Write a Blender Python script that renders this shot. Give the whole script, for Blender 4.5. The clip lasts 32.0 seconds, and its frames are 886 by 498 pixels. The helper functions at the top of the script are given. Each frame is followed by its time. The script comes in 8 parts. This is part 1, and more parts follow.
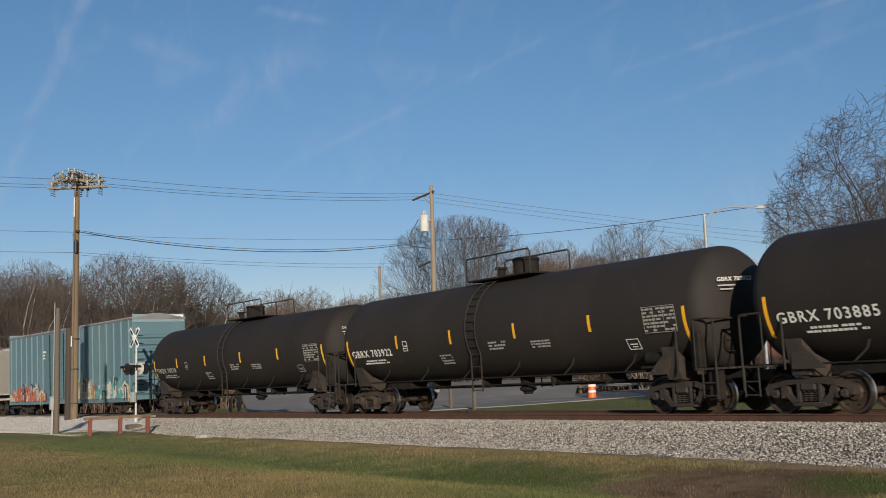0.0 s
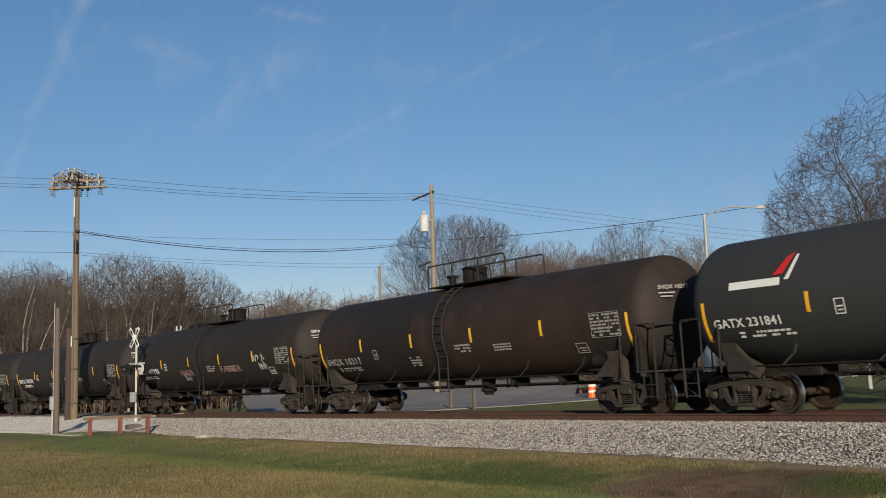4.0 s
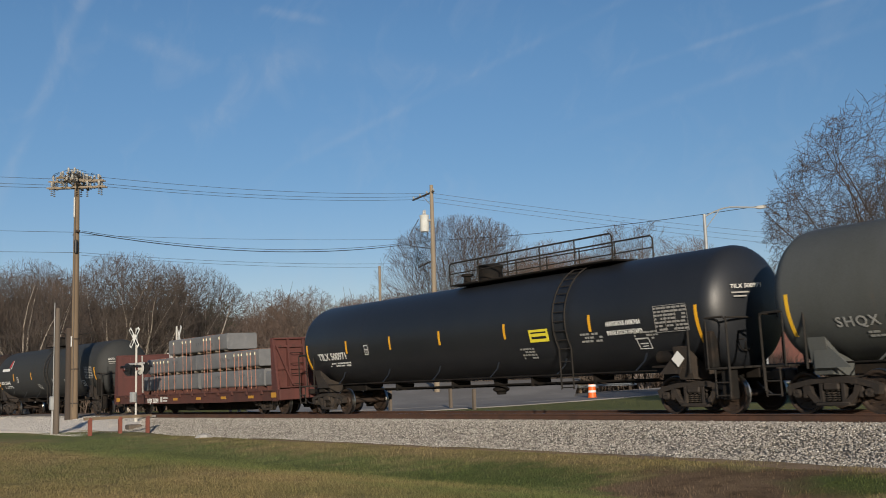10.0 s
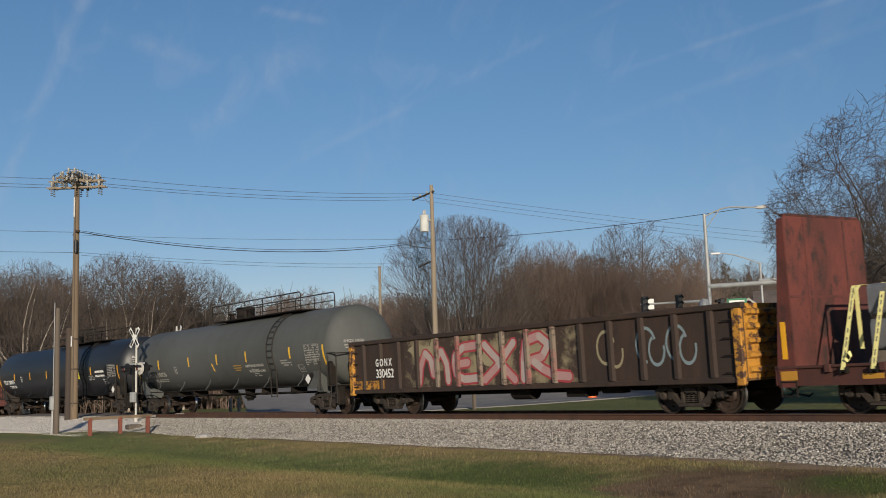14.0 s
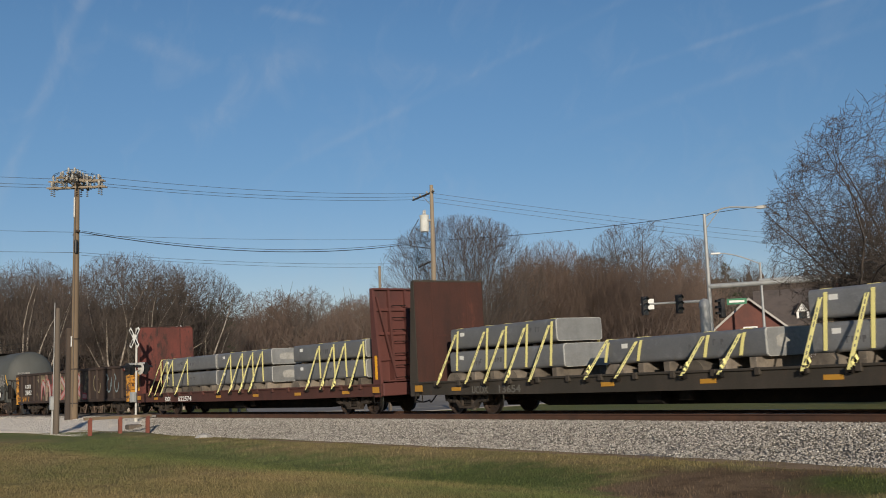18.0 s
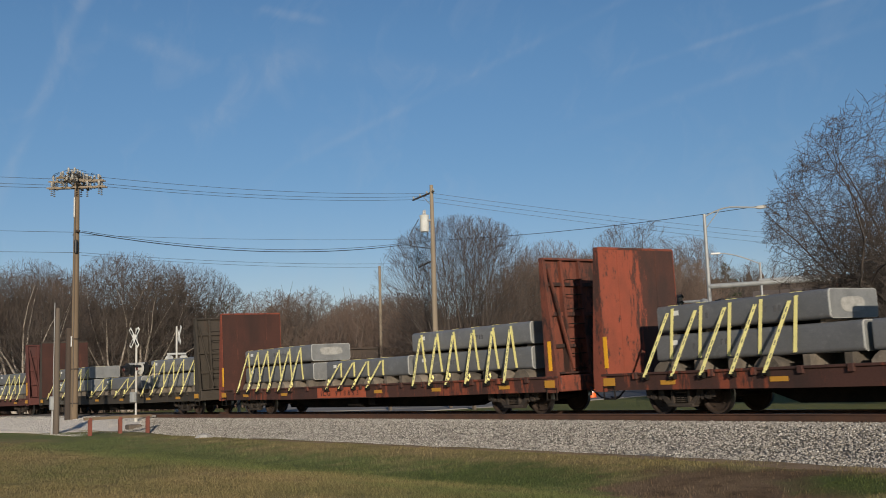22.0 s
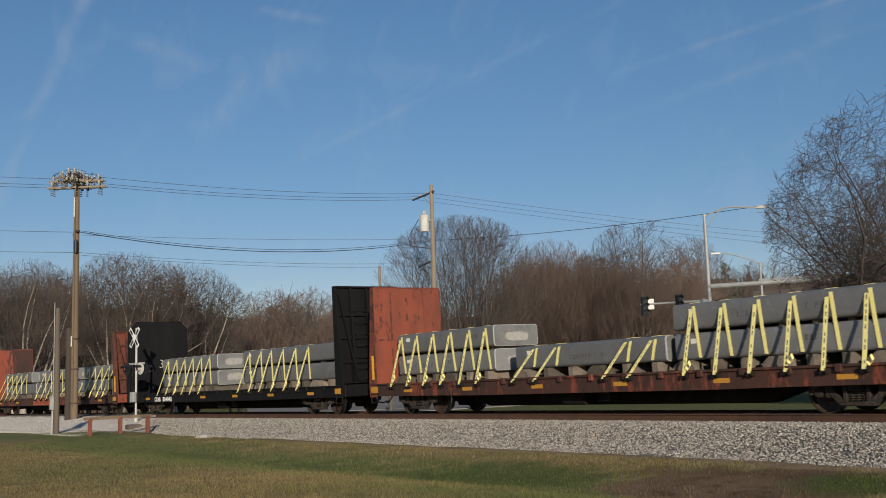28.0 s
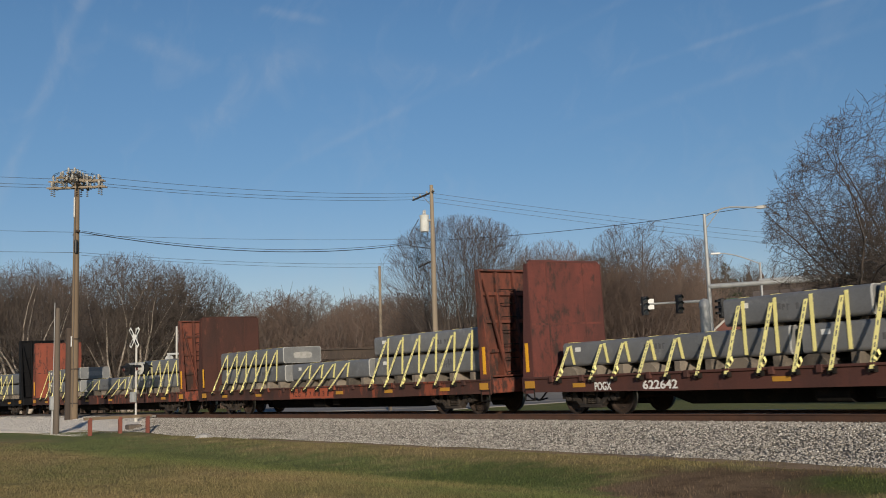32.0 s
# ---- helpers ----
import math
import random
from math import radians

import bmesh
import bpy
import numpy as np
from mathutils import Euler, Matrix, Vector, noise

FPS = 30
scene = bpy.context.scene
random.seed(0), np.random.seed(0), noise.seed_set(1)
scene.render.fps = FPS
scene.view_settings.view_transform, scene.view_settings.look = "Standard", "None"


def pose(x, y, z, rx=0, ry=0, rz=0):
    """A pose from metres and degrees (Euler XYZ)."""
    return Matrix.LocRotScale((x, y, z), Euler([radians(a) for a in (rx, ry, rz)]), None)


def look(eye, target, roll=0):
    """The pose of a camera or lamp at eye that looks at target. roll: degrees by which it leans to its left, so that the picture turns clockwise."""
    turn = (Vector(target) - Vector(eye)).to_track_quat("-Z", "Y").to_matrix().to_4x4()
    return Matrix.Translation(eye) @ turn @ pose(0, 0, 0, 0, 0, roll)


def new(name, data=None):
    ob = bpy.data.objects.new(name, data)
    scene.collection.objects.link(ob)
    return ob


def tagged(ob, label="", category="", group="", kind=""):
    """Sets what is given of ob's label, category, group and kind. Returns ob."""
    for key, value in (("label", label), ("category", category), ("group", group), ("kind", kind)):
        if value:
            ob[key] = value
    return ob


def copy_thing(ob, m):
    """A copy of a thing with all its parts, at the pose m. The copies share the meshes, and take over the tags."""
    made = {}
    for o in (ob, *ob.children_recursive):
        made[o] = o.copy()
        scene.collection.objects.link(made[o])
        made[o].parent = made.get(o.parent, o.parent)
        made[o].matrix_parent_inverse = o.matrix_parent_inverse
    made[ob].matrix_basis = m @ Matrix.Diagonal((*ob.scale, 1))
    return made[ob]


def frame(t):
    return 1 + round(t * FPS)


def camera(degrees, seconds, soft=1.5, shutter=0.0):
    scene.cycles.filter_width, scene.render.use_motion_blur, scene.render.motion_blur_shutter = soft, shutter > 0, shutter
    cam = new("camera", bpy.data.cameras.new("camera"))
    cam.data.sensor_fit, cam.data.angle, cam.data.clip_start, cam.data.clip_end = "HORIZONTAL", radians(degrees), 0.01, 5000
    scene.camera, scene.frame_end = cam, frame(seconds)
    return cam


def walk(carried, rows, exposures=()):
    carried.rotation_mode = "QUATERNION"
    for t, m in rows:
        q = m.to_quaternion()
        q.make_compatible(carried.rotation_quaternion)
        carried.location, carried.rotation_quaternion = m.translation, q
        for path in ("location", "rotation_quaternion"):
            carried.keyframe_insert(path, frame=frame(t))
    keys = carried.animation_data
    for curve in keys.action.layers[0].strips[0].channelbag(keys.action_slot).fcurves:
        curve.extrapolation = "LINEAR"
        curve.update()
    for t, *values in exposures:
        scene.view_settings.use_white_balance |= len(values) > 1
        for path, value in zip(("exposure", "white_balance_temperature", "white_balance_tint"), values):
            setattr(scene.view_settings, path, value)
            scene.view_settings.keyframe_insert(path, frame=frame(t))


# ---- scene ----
# A freight train runs left past a standing camera, on a gentle curve. x runs along the track, y away from the camera,
# z = 0 is the top of the rails.
EYE = Vector((0.0, -20.481, 0.760))
YAW, PITCH, ROLL = 56.198, 7.70, 1.81
KAPPA = -0.0018322          # the track's curvature
BANK = 1.6                  # degrees by which the track leans to the camera


def aim():
    a, b = radians(YAW), radians(PITCH)
    return EYE + Vector((-math.sin(a) * math.cos(b), math.cos(a) * math.cos(b), math.sin(b))) * 50


cam = camera(46.17, 32.0, soft=0.95, shutter=0.12)
VIEW = look(EYE, aim(), -ROLL)
walk(cam, [(0.0, VIEW), (32.0, VIEW)], exposures=[(0.0, 0.0), (8.0, -0.02), (18.0, -0.13), (32.0, -0.15)])

# ---- world and sun ----
SUN_TO = Vector((0.883, -0.469, 0.0)).normalized()
SUN_EL = radians(13.3)
world = bpy.data.worlds.new("sky")
scene.world = world
world.use_nodes = True


def build_world():
    nt = world.node_tree
    nt.nodes.clear()
    N, L = nt.nodes.new, nt.links.new
    out, bg, sky = N("ShaderNodeOutputWorld"), N("ShaderNodeBackground"), N("ShaderNodeTexSky")
    sky.sky_type, sky.sun_disc = "NISHITA", False
    sky.sun_elevation, sky.sun_rotation = SUN_EL, math.atan2(SUN_TO.x, SUN_TO.y)
    sky.air_density, sky.dust_density, sky.ozone_density = 1.0, 0.25, 2.4
    geo = N("ShaderNodeTexCoord")
    # thin streaks of cirrus and old contrails, each along a great circle
    total = None

    def streak(p, q, width, strength, lo, hi):
        nonlocal total
        p, q = Vector(p).normalized(), Vector(q).normalized()
        n = p.cross(q).normalized()
        mid = (p + q).normalized()
        d = N("ShaderNodeVectorMath")
        d.operation = "DOT_PRODUCT"
        L(geo.outputs["Generated"], d.inputs[0])
        d.inputs[1].default_value = n
        a = N("ShaderNodeMath")
        a.operation = "ABSOLUTE"
        L(d.outputs["Value"], a.inputs[0])
        m = N("ShaderNodeMapRange")
        m.interpolation_type = "SMOOTHSTEP"
        m.inputs["From Min"].default_value, m.inputs["From Max"].default_value = 0.0, width
        m.inputs["To Min"].default_value, m.inputs["To Max"].default_value = strength, 0.0
        L(a.outputs[0], m.inputs["Value"])
        e = N("ShaderNodeVectorMath")
        e.operation = "DOT_PRODUCT"
        L(geo.outputs["Generated"], e.inputs[0])
        e.inputs[1].default_value = mid
        f = N("ShaderNodeMapRange")
        f.interpolation_type = "SMOOTHSTEP"
        f.inputs["From Min"].default_value, f.inputs["From Max"].default_value = lo, hi
        L(e.outputs["Value"], f.inputs["Value"])
        k = N("ShaderNodeMath")
        k.operation = "MULTIPLY"
        L(m.outputs[0], k.inputs[0])
        L(f.outputs[0], k.inputs[1])
        if total is None:
            total = k.outputs[0]
        else:
            s = N("ShaderNodeMath")
            s.operation = "ADD"
            L(total, s.inputs[0])
            L(k.outputs[0], s.inputs[1])
            total = s.outputs[0]

    streak((-0.911, 0.229, 0.343), (-0.962, 0.184, 0.200), 0.01, 0.20, 0.975, 0.993)
    streak((-0.844, 0.476, 0.248), (-0.686, 0.642, 0.343), 0.006, 0.09, 0.975, 0.99)
    streak((-0.656, 0.707, 0.263), (-0.508, 0.806, 0.304), 0.008, 0.09, 0.97, 0.99)
    streak((-0.888, 0.369, 0.275), (-0.862, 0.403, 0.308), 0.022, 0.16, 0.996, 0.9995)
    streak((-0.606, 0.732, 0.312), (-0.533, 0.780, 0.328), 0.005, 0.14, 0.985, 0.995)
    streak((-0.850, 0.392, 0.351), (-0.838, 0.421, 0.346), 0.007, 0.16, 0.9993, 0.9998)
    streak((-0.905, 0.278, 0.323), (-0.896, 0.317, 0.311), 0.012, 0.1, 0.998, 0.9996)
    streak((-0.848, 0.431, 0.309), (-0.798, 0.525, 0.298), 0.022, 0.1, 0.99, 0.998)
    noise1 = N("ShaderNodeTexNoise")
    noise1.inputs["Scale"].default_value, noise1.inputs["Detail"].default_value = 9.0, 7.0
    noise1.inputs["Roughness"].default_value, noise1.inputs["Distortion"].default_value = 0.6, 0.6
    stretch = N("ShaderNodeMapping")
    stretch.inputs["Rotation"].default_value = (0.4, 0.3, 0.5)
    stretch.inputs["Scale"].default_value = (1.0, 2.6, 1.8)
    L(geo.outputs["Generated"], stretch.inputs["Vector"])
    L(stretch.outputs[0], noise1.inputs["Vector"])
    ramp = N("ShaderNodeMapRange")
    ramp.inputs["From Min"].default_value, ramp.inputs["From Max"].default_value = 0.40, 0.72
    ramp.inputs["To Min"].default_value, ramp.inputs["To Max"].default_value = 0.15, 1.0
    L(noise1.outputs["Fac"], ramp.inputs["Value"])
    mul = N("ShaderNodeMath")
    mul.operation = "MULTIPLY"
    L(total, mul.inputs[0])
    L(ramp.outputs[0], mul.inputs[1])
    haze = N("ShaderNodeMapRange")
    haze.inputs["From Min"].default_value, haze.inputs["From Max"].default_value = 0.52, 0.80
    haze.inputs["To Min"].default_value, haze.inputs["To Max"].default_value = 0.0, 0.10
    L(noise1.outputs["Fac"], haze.inputs["Value"])
    add = N("ShaderNodeMath")
    add.operation = "ADD"
    add.use_clamp = True
    L(mul.outputs[0], add.inputs[0])
    L(haze.outputs[0], add.inputs[1])
    mix = N("ShaderNodeMix")
    mix.data_type = "RGBA"
    L(add.outputs[0], mix.inputs["Factor"])
    tone = N("ShaderNodeHueSaturation")
    tone.inputs["Saturation"].default_value, tone.inputs["Hue"].default_value = 1.19, 0.5115
    L(sky.outputs[0], tone.inputs["Color"])
    # the sky is paler overhead and less green toward the horizon than clean air gives
    rise = N("ShaderNodeSeparateXYZ")
    L(geo.outputs["Generated"], rise.inputs[0])
    grade = N("ShaderNodeValToRGB")
    el = grade.color_ramp.elements
    el[0].position, el[0].color = 0.05, (1.02, 0.87, 0.98, 1)
    el[1].position, el[1].color = 0.33, (1.17, 1.16, 1.06, 1)
    for where, c in ((0.13, (0.98, 0.92, 0.97, 1)), (0.21, (1.0, 1.0, 0.985, 1))):
        el.new(where).color = c
    L(rise.outputs["Z"], grade.inputs[0])
    tint = N("ShaderNodeMix")
    tint.data_type, tint.blend_type = "RGBA", "MULTIPLY"
    tint.inputs["Factor"].default_value = 1.0
    L(tone.outputs[0], tint.inputs["A"])
    L(grade.outputs[0], tint.inputs["B"])
    L(tint.outputs["Result"], mix.inputs["A"])
    mix.inputs["B"].default_value = (5.2, 5.6, 6.2, 1)
    L(mix.outputs["Result"], bg.inputs["Color"])
    bg.inputs["Strength"].default_value = SKY
    L(bg.outputs[0], out.inputs[0])


SKY = 0.098
build_world()
sun = new("sun", bpy.data.lights.new("sun", "SUN"))
sun.data.energy, sun.data.angle, sun.data.color = 5.0, radians(0.53), (1.0, 0.88, 0.72)
sun.matrix_world = look((60, -60, 40), Vector((60, -60, 40)) - Vector((SUN_TO.x * math.cos(SUN_EL), SUN_TO.y * math.cos(SUN_EL), math.sin(SUN_EL))))

# ---- materials ----
def shader(name):
    m = bpy.data.materials.new(name)
    m.use_nodes = True
    nt = m.node_tree
    b = nt.nodes["Principled BSDF"]
    return m, nt, b


def noise_node(nt, vec, scale, detail=5.0, rough=0.6):
    n = nt.nodes.new("ShaderNodeTexNoise")
    n.inputs["Scale"].default_value, n.inputs["Detail"].default_value, n.inputs["Roughness"].default_value = scale, detail, rough
    if vec is not None:
        nt.links.new(vec, n.inputs["Vector"])
    return n.outputs["Fac"]


def mapped(nt, vec, scale):
    n = nt.nodes.new("ShaderNodeMapping")
    n.inputs["Scale"].default_value = scale
    nt.links.new(vec, n.inputs["Vector"])
    return n.outputs[0]


def span(nt, val, a, b, c=0.0, d=1.0):
    n = nt.nodes.new("ShaderNodeMapRange")
    for k, v in (("From Min", a), ("From Max", b), ("To Min", c), ("To Max", d)):
        n.inputs[k].default_value = v
    nt.links.new(val, n.inputs["Value"])
    return n.outputs[0]


def blend(nt, fac, a, b, how="MIX"):
    n = nt.nodes.new("ShaderNodeMix")
    n.data_type, n.blend_type = "RGBA", how
    for slot, v in (("Factor", fac), ("A", a), ("B", b)):
        if isinstance(v, (int, float)):
            n.inputs[slot].default_value = v
        elif isinstance(v, tuple):
            n.inputs[slot].default_value = (*v[:3], 1)
        else:
            nt.links.new(v, n.inputs[slot])
    return n.outputs["Result"]


def surface(name, base, second=None, third=None, rough=0.6, metal=0.0, big=0.6, fine=14.0, streak=0.0, amount=(0.45, 0.65),
            third_at=(0.58, 0.72), bump=0.25, dist=0.004, vary=0.0, gloss=0.15, specular=0.5, cluster=0.0, ragged=None):
    """Paint, metal, wood or stone: a base colour, broad stains of a second and patches of a third, with fine relief."""
    m, nt, b = shader(name)
    co = nt.nodes.new("ShaderNodeTexCoord").outputs["Object"]
    info = nt.nodes.new("ShaderNodeObjectInfo")
    off = nt.nodes.new("ShaderNodeVectorMath")
    off.operation = "MULTIPLY_ADD"
    nt.links.new(info.outputs["Random"], off.inputs[0])
    off.inputs[1].default_value = (17.0, 9.0, 5.0) if vary else (0, 0, 0)
    nt.links.new(co, off.inputs[2])
    co = off.outputs[0]
    second = second or tuple(c * 0.7 for c in base)
    broad = noise_node(nt, mapped(nt, co, (1, 1, 1 if not streak else 1.0 / streak)), big, 6.0, 0.65)
    grain = noise_node(nt, co, fine, 4.0, 0.7)
    col = blend(nt, span(nt, broad, *amount), base, second)
    if third:
        patch = noise_node(nt, mapped(nt, co, (1.3, 1.3, 1.3 if not streak else 1.3 / streak)), big * 2.7, 8.0, 0.72)
        if cluster:
            group = noise_node(nt, mapped(nt, co, (0.8, 0.8, 0.8 if not streak else 0.8 / streak)), big * 0.8, 3.0, 0.5)
            lift = nt.nodes.new("ShaderNodeMath")
            lift.operation = "ADD"
            nt.links.new(patch, lift.inputs[0])
            nt.links.new(span(nt, group, 0.3, 0.7, -cluster, cluster), lift.inputs[1])
            patch = lift.outputs[0]
        col = blend(nt, span(nt, patch, *third_at), col, third)
    if ragged:
        # from that place across the car on, another colour with a torn edge and runs
        where, rust, rust2 = ragged
        flat = nt.nodes.new("ShaderNodeSeparateXYZ")
        nt.links.new(nt.nodes.new("ShaderNodeTexCoord").outputs["Object"], flat.inputs[0])
        torn = nt.nodes.new("ShaderNodeMath")
        torn.operation = "ADD"
        nt.links.new(flat.outputs["Y"], torn.inputs[0])
        nt.links.new(span(nt, noise_node(nt, mapped(nt, co, (1, 3.0, 0.55)), 2.2, 8.0, 0.72), 0.25, 0.75, -0.75, 0.75), torn.inputs[1])
        col = blend(nt, span(nt, torn.outputs[0], where - 0.1, where + 0.1), col, blend(nt, span(nt, broad, 0.4, 0.6), rust, rust2))
    col = blend(nt, span(nt, grain, 0.3, 0.7, 0.0, 0.35), col, blend(nt, 1.0, col, (0.6, 0.6, 0.6), "MULTIPLY"))
    if vary:
        hsv = nt.nodes.new("ShaderNodeHueSaturation")
        nt.links.new(col, hsv.inputs["Color"])
        nt.links.new(span(nt, info.outputs["Random"], 0, 1, 1 - vary, 1 + vary), hsv.inputs["Value"])
        col = hsv.outputs[0]
    nt.links.new(col, b.inputs["Base Color"])
    nt.links.new(span(nt, grain, 0.2, 0.8, rough - gloss / 2, min(1.0, rough + gloss / 2)), b.inputs["Roughness"])
    b.inputs["Metallic"].default_value = metal
    b.inputs["Specular IOR Level"].default_value = specular
    bp = nt.nodes.new("ShaderNodeBump")
    bp.inputs["Strength"].default_value, bp.inputs["Distance"].default_value = bump, dist
    nt.links.new(grain, bp.inputs["Height"])
    nt.links.new(bp.outputs[0], b.inputs["Normal"])
    return m


def plain(name, base, rough=0.5, metal=0.0, glow=0.0):
    m, nt, b = shader(name)
    co = nt.nodes.new("ShaderNodeTexCoord").outputs["Object"]
    g = noise_node(nt, co, 9.0)
    nt.links.new(blend(nt, span(nt, g, 0.3, 0.7, 0.0, 0.3), base, tuple(c * 0.72 for c in base)), b.inputs["Base Color"])
    b.inputs["Roughness"].default_value, b.inputs["Metallic"].default_value = rough, metal
    if glow:
        b.inputs["Emission Color"].default_value, b.inputs["Emission Strength"].default_value = (*base, 1), glow
    return m


TANK_BLACK = surface("tank_black_paint", (0.0215, 0.0180, 0.0160), (0.029, 0.0235, 0.020), (0.040, 0.030, 0.023), rough=0.72, big=0.35, fine=30, streak=2.5, bump=0.08, vary=0.12, specular=0.28)
TANK_RUSTY = surface("tank_rusty_black_paint", (0.017, 0.0145, 0.0135), (0.038, 0.024, 0.018), (0.060, 0.030, 0.020), rough=0.7, big=0.3, fine=30, streak=2.2, bump=0.08, third_at=(0.55, 0.75), specular=0.28)
TANK_SLATE = surface("tank_slate_paint", (0.036, 0.038, 0.038), (0.031, 0.032, 0.031), (0.046, 0.041, 0.036), rough=0.70, big=0.3, fine=30, streak=2.5, bump=0.06, specular=0.3)
TANK_GREY = surface("tank_grey_paint", (0.100, 0.106, 0.103), (0.078, 0.082, 0.077), (0.13, 0.105, 0.08), rough=0.66, big=0.35, fine=30, streak=2.8, bump=0.06, third_at=(0.62, 0.8), specular=0.3)
TANK_GLOSS = surface("tank_gloss_black_paint", (0.013, 0.015, 0.019), (0.018, 0.020, 0.024), (0.030, 0.027, 0.024), rough=0.46, big=0.3, fine=30, streak=2.0, bump=0.05, third_at=(0.62, 0.8))
UNDER_BLACK = surface("underframe_grime", (0.013, 0.012, 0.011), (0.026, 0.020, 0.016), (0.040, 0.027, 0.019), rough=0.85, big=1.6, fine=30, bump=0.4, vary=0.2, specular=0.15)
DUSTY_BLACK = surface("dusty_black_ironwork", (0.028, 0.025, 0.022), (0.042, 0.036, 0.031), (0.060, 0.050, 0.040), rough=0.8, big=2.0, fine=30, bump=0.2, vary=0.2, specular=0.2)
TRUCK_RUST = surface("truck_cast_steel", (0.026, 0.020, 0.016), (0.046, 0.034, 0.025), (0.105, 0.078, 0.057), rough=0.8, big=1.6, fine=26, bump=0.4, third_at=(0.58, 0.74), vary=0.2)
WHEEL_STEEL = surface("wheel_steel", (0.050, 0.033, 0.024), (0.030, 0.022, 0.018), None, rough=0.7, metal=0.3, big=2.0, fine=30, bump=0.2)
TREAD = surface("wheel_tread", (0.48, 0.46, 0.44), (0.38, 0.36, 0.34), None, rough=0.3, metal=1.0, big=3.0, fine=60, bump=0.1)
RAIL_SIDE = surface("rail_rust", (0.085, 0.040, 0.024), (0.058, 0.030, 0.020), (0.04, 0.024, 0.018), rough=0.85, big=1.5, fine=40, bump=0.5)
RAIL_HEAD = surface("rail_head_steel", (0.42, 0.41, 0.40), (0.34, 0.33, 0.32), None, rough=0.25, metal=1.0, big=2.0, fine=60, bump=0.05)
SLEEPER = surface("sleeper_wood", (0.060, 0.045, 0.034), (0.095, 0.078, 0.062), None, rough=0.9, big=3.0, fine=30, bump=0.6, vary=0.25)
WHITE = plain("stencil_white", (0.72, 0.72, 0.69), 0.6)
DIM_WHITE = plain("faded_stencil", (0.33, 0.33, 0.31), 0.7)
GREY_INK = plain("grimy_stencil", (0.12, 0.115, 0.10), 0.7)
FAINT_INK = plain("dusty_white_stencil", (0.52, 0.51, 0.48), 0.7)
PANEL_INK = plain("dusty_table_stencil", (0.30, 0.29, 0.27), 0.7)
YELLOW = plain("reflective_yellow", (0.80, 0.47, 0.03), 0.45)
AMBER = plain("reflective_amber", (0.80, 0.40, 0.02), 0.45)
FADED_AMBER = plain("dusty_amber_reflector", (0.48, 0.24, 0.03), 0.6)
SIGN_YELLOW = plain("placard_yellow", (0.85, 0.72, 0.05), 0.5)
BLACK = plain("black_paint", (0.012, 0.012, 0.013), 0.55)
RED = plain("bright_red_paint", (0.55, 0.02, 0.02), 0.45)
GLASS_RED = plain("dark_red_lens", (0.07, 0.008, 0.008), 0.2)
BOX_TEAL = surface("boxcar_teal_paint", (0.095, 0.172, 0.205), (0.130, 0.205, 0.232), (0.17, 0.15, 0.12), rough=0.6, big=0.5, fine=20, streak=4.0, bump=0.1, third_at=(0.66, 0.8))
FADED_TEAL = surface("faded_teal_paint", (0.20, 0.28, 0.31), (0.26, 0.32, 0.34), (0.16, 0.16, 0.15), rough=0.65, big=0.8, fine=20, streak=2.0, bump=0.1, third_at=(0.66, 0.8))
ROOF_GALV = surface("galvanised_roof", (0.30, 0.31, 0.31), (0.20, 0.17, 0.14), None, rough=0.5, metal=0.5, big=0.8, fine=20, bump=0.1)
HOPPER_GREY = surface("hopper_pale_paint", (0.40, 0.38, 0.34), (0.28, 0.24, 0.20), None, rough=0.7, big=0.7, fine=20, streak=3.0, bump=0.1)
RED_BROWN = surface("freight_red_paint", (0.108, 0.035, 0.029), (0.078, 0.028, 0.024), (0.050, 0.027, 0.021), rough=0.7, big=0.7, fine=26, streak=3.5, bump=0.15, third_at=(0.56, 0.72), vary=0.08)
RED_FADED = surface("faded_red_paint", (0.140, 0.036, 0.027), (0.085, 0.026, 0.020), (0.038, 0.019, 0.015), rough=0.75, big=0.9, fine=26, streak=1.8, bump=0.2, amount=(0.40, 0.60), third_at=(0.50, 0.64), vary=0.08, cluster=0.10)
DIRTY_RUST = surface("dirty_orange_rust", (0.170, 0.047, 0.027), (0.092, 0.032, 0.022), (0.036, 0.019, 0.015), rough=0.82, big=1.2, fine=26, streak=2.6, bump=0.3, amount=(0.38, 0.60), third_at=(0.49, 0.61), vary=0.1, cluster=0.10)
ORANGE_RUST = surface("orange_paint_and_rust", (0.235, 0.056, 0.030), (0.145, 0.041, 0.025), (0.055, 0.024, 0.018), rough=0.78, big=1.3, fine=26, streak=2.2, bump=0.25, amount=(0.42, 0.68), third_at=(0.52, 0.61), vary=0.08, cluster=0.14)
TORN_RUST = surface("orange_paint_torn_to_rust", (0.26, 0.060, 0.032), (0.17, 0.046, 0.027), (0.060, 0.026, 0.019), rough=0.78, big=1.3, fine=26, streak=2.2, bump=0.25, amount=(0.42, 0.68), third_at=(0.57, 0.64), cluster=0.10, ragged=(-0.1, (0.070, 0.027, 0.019), (0.040, 0.020, 0.016)))
SILL_RUST = surface("rusted_sill_paint", (0.066, 0.026, 0.019), (0.036, 0.018, 0.014), (0.23, 0.056, 0.027), rough=0.8, big=1.0, fine=26, streak=4.0, bump=0.25, third_at=(0.55, 0.64), vary=0.1, cluster=0.12)
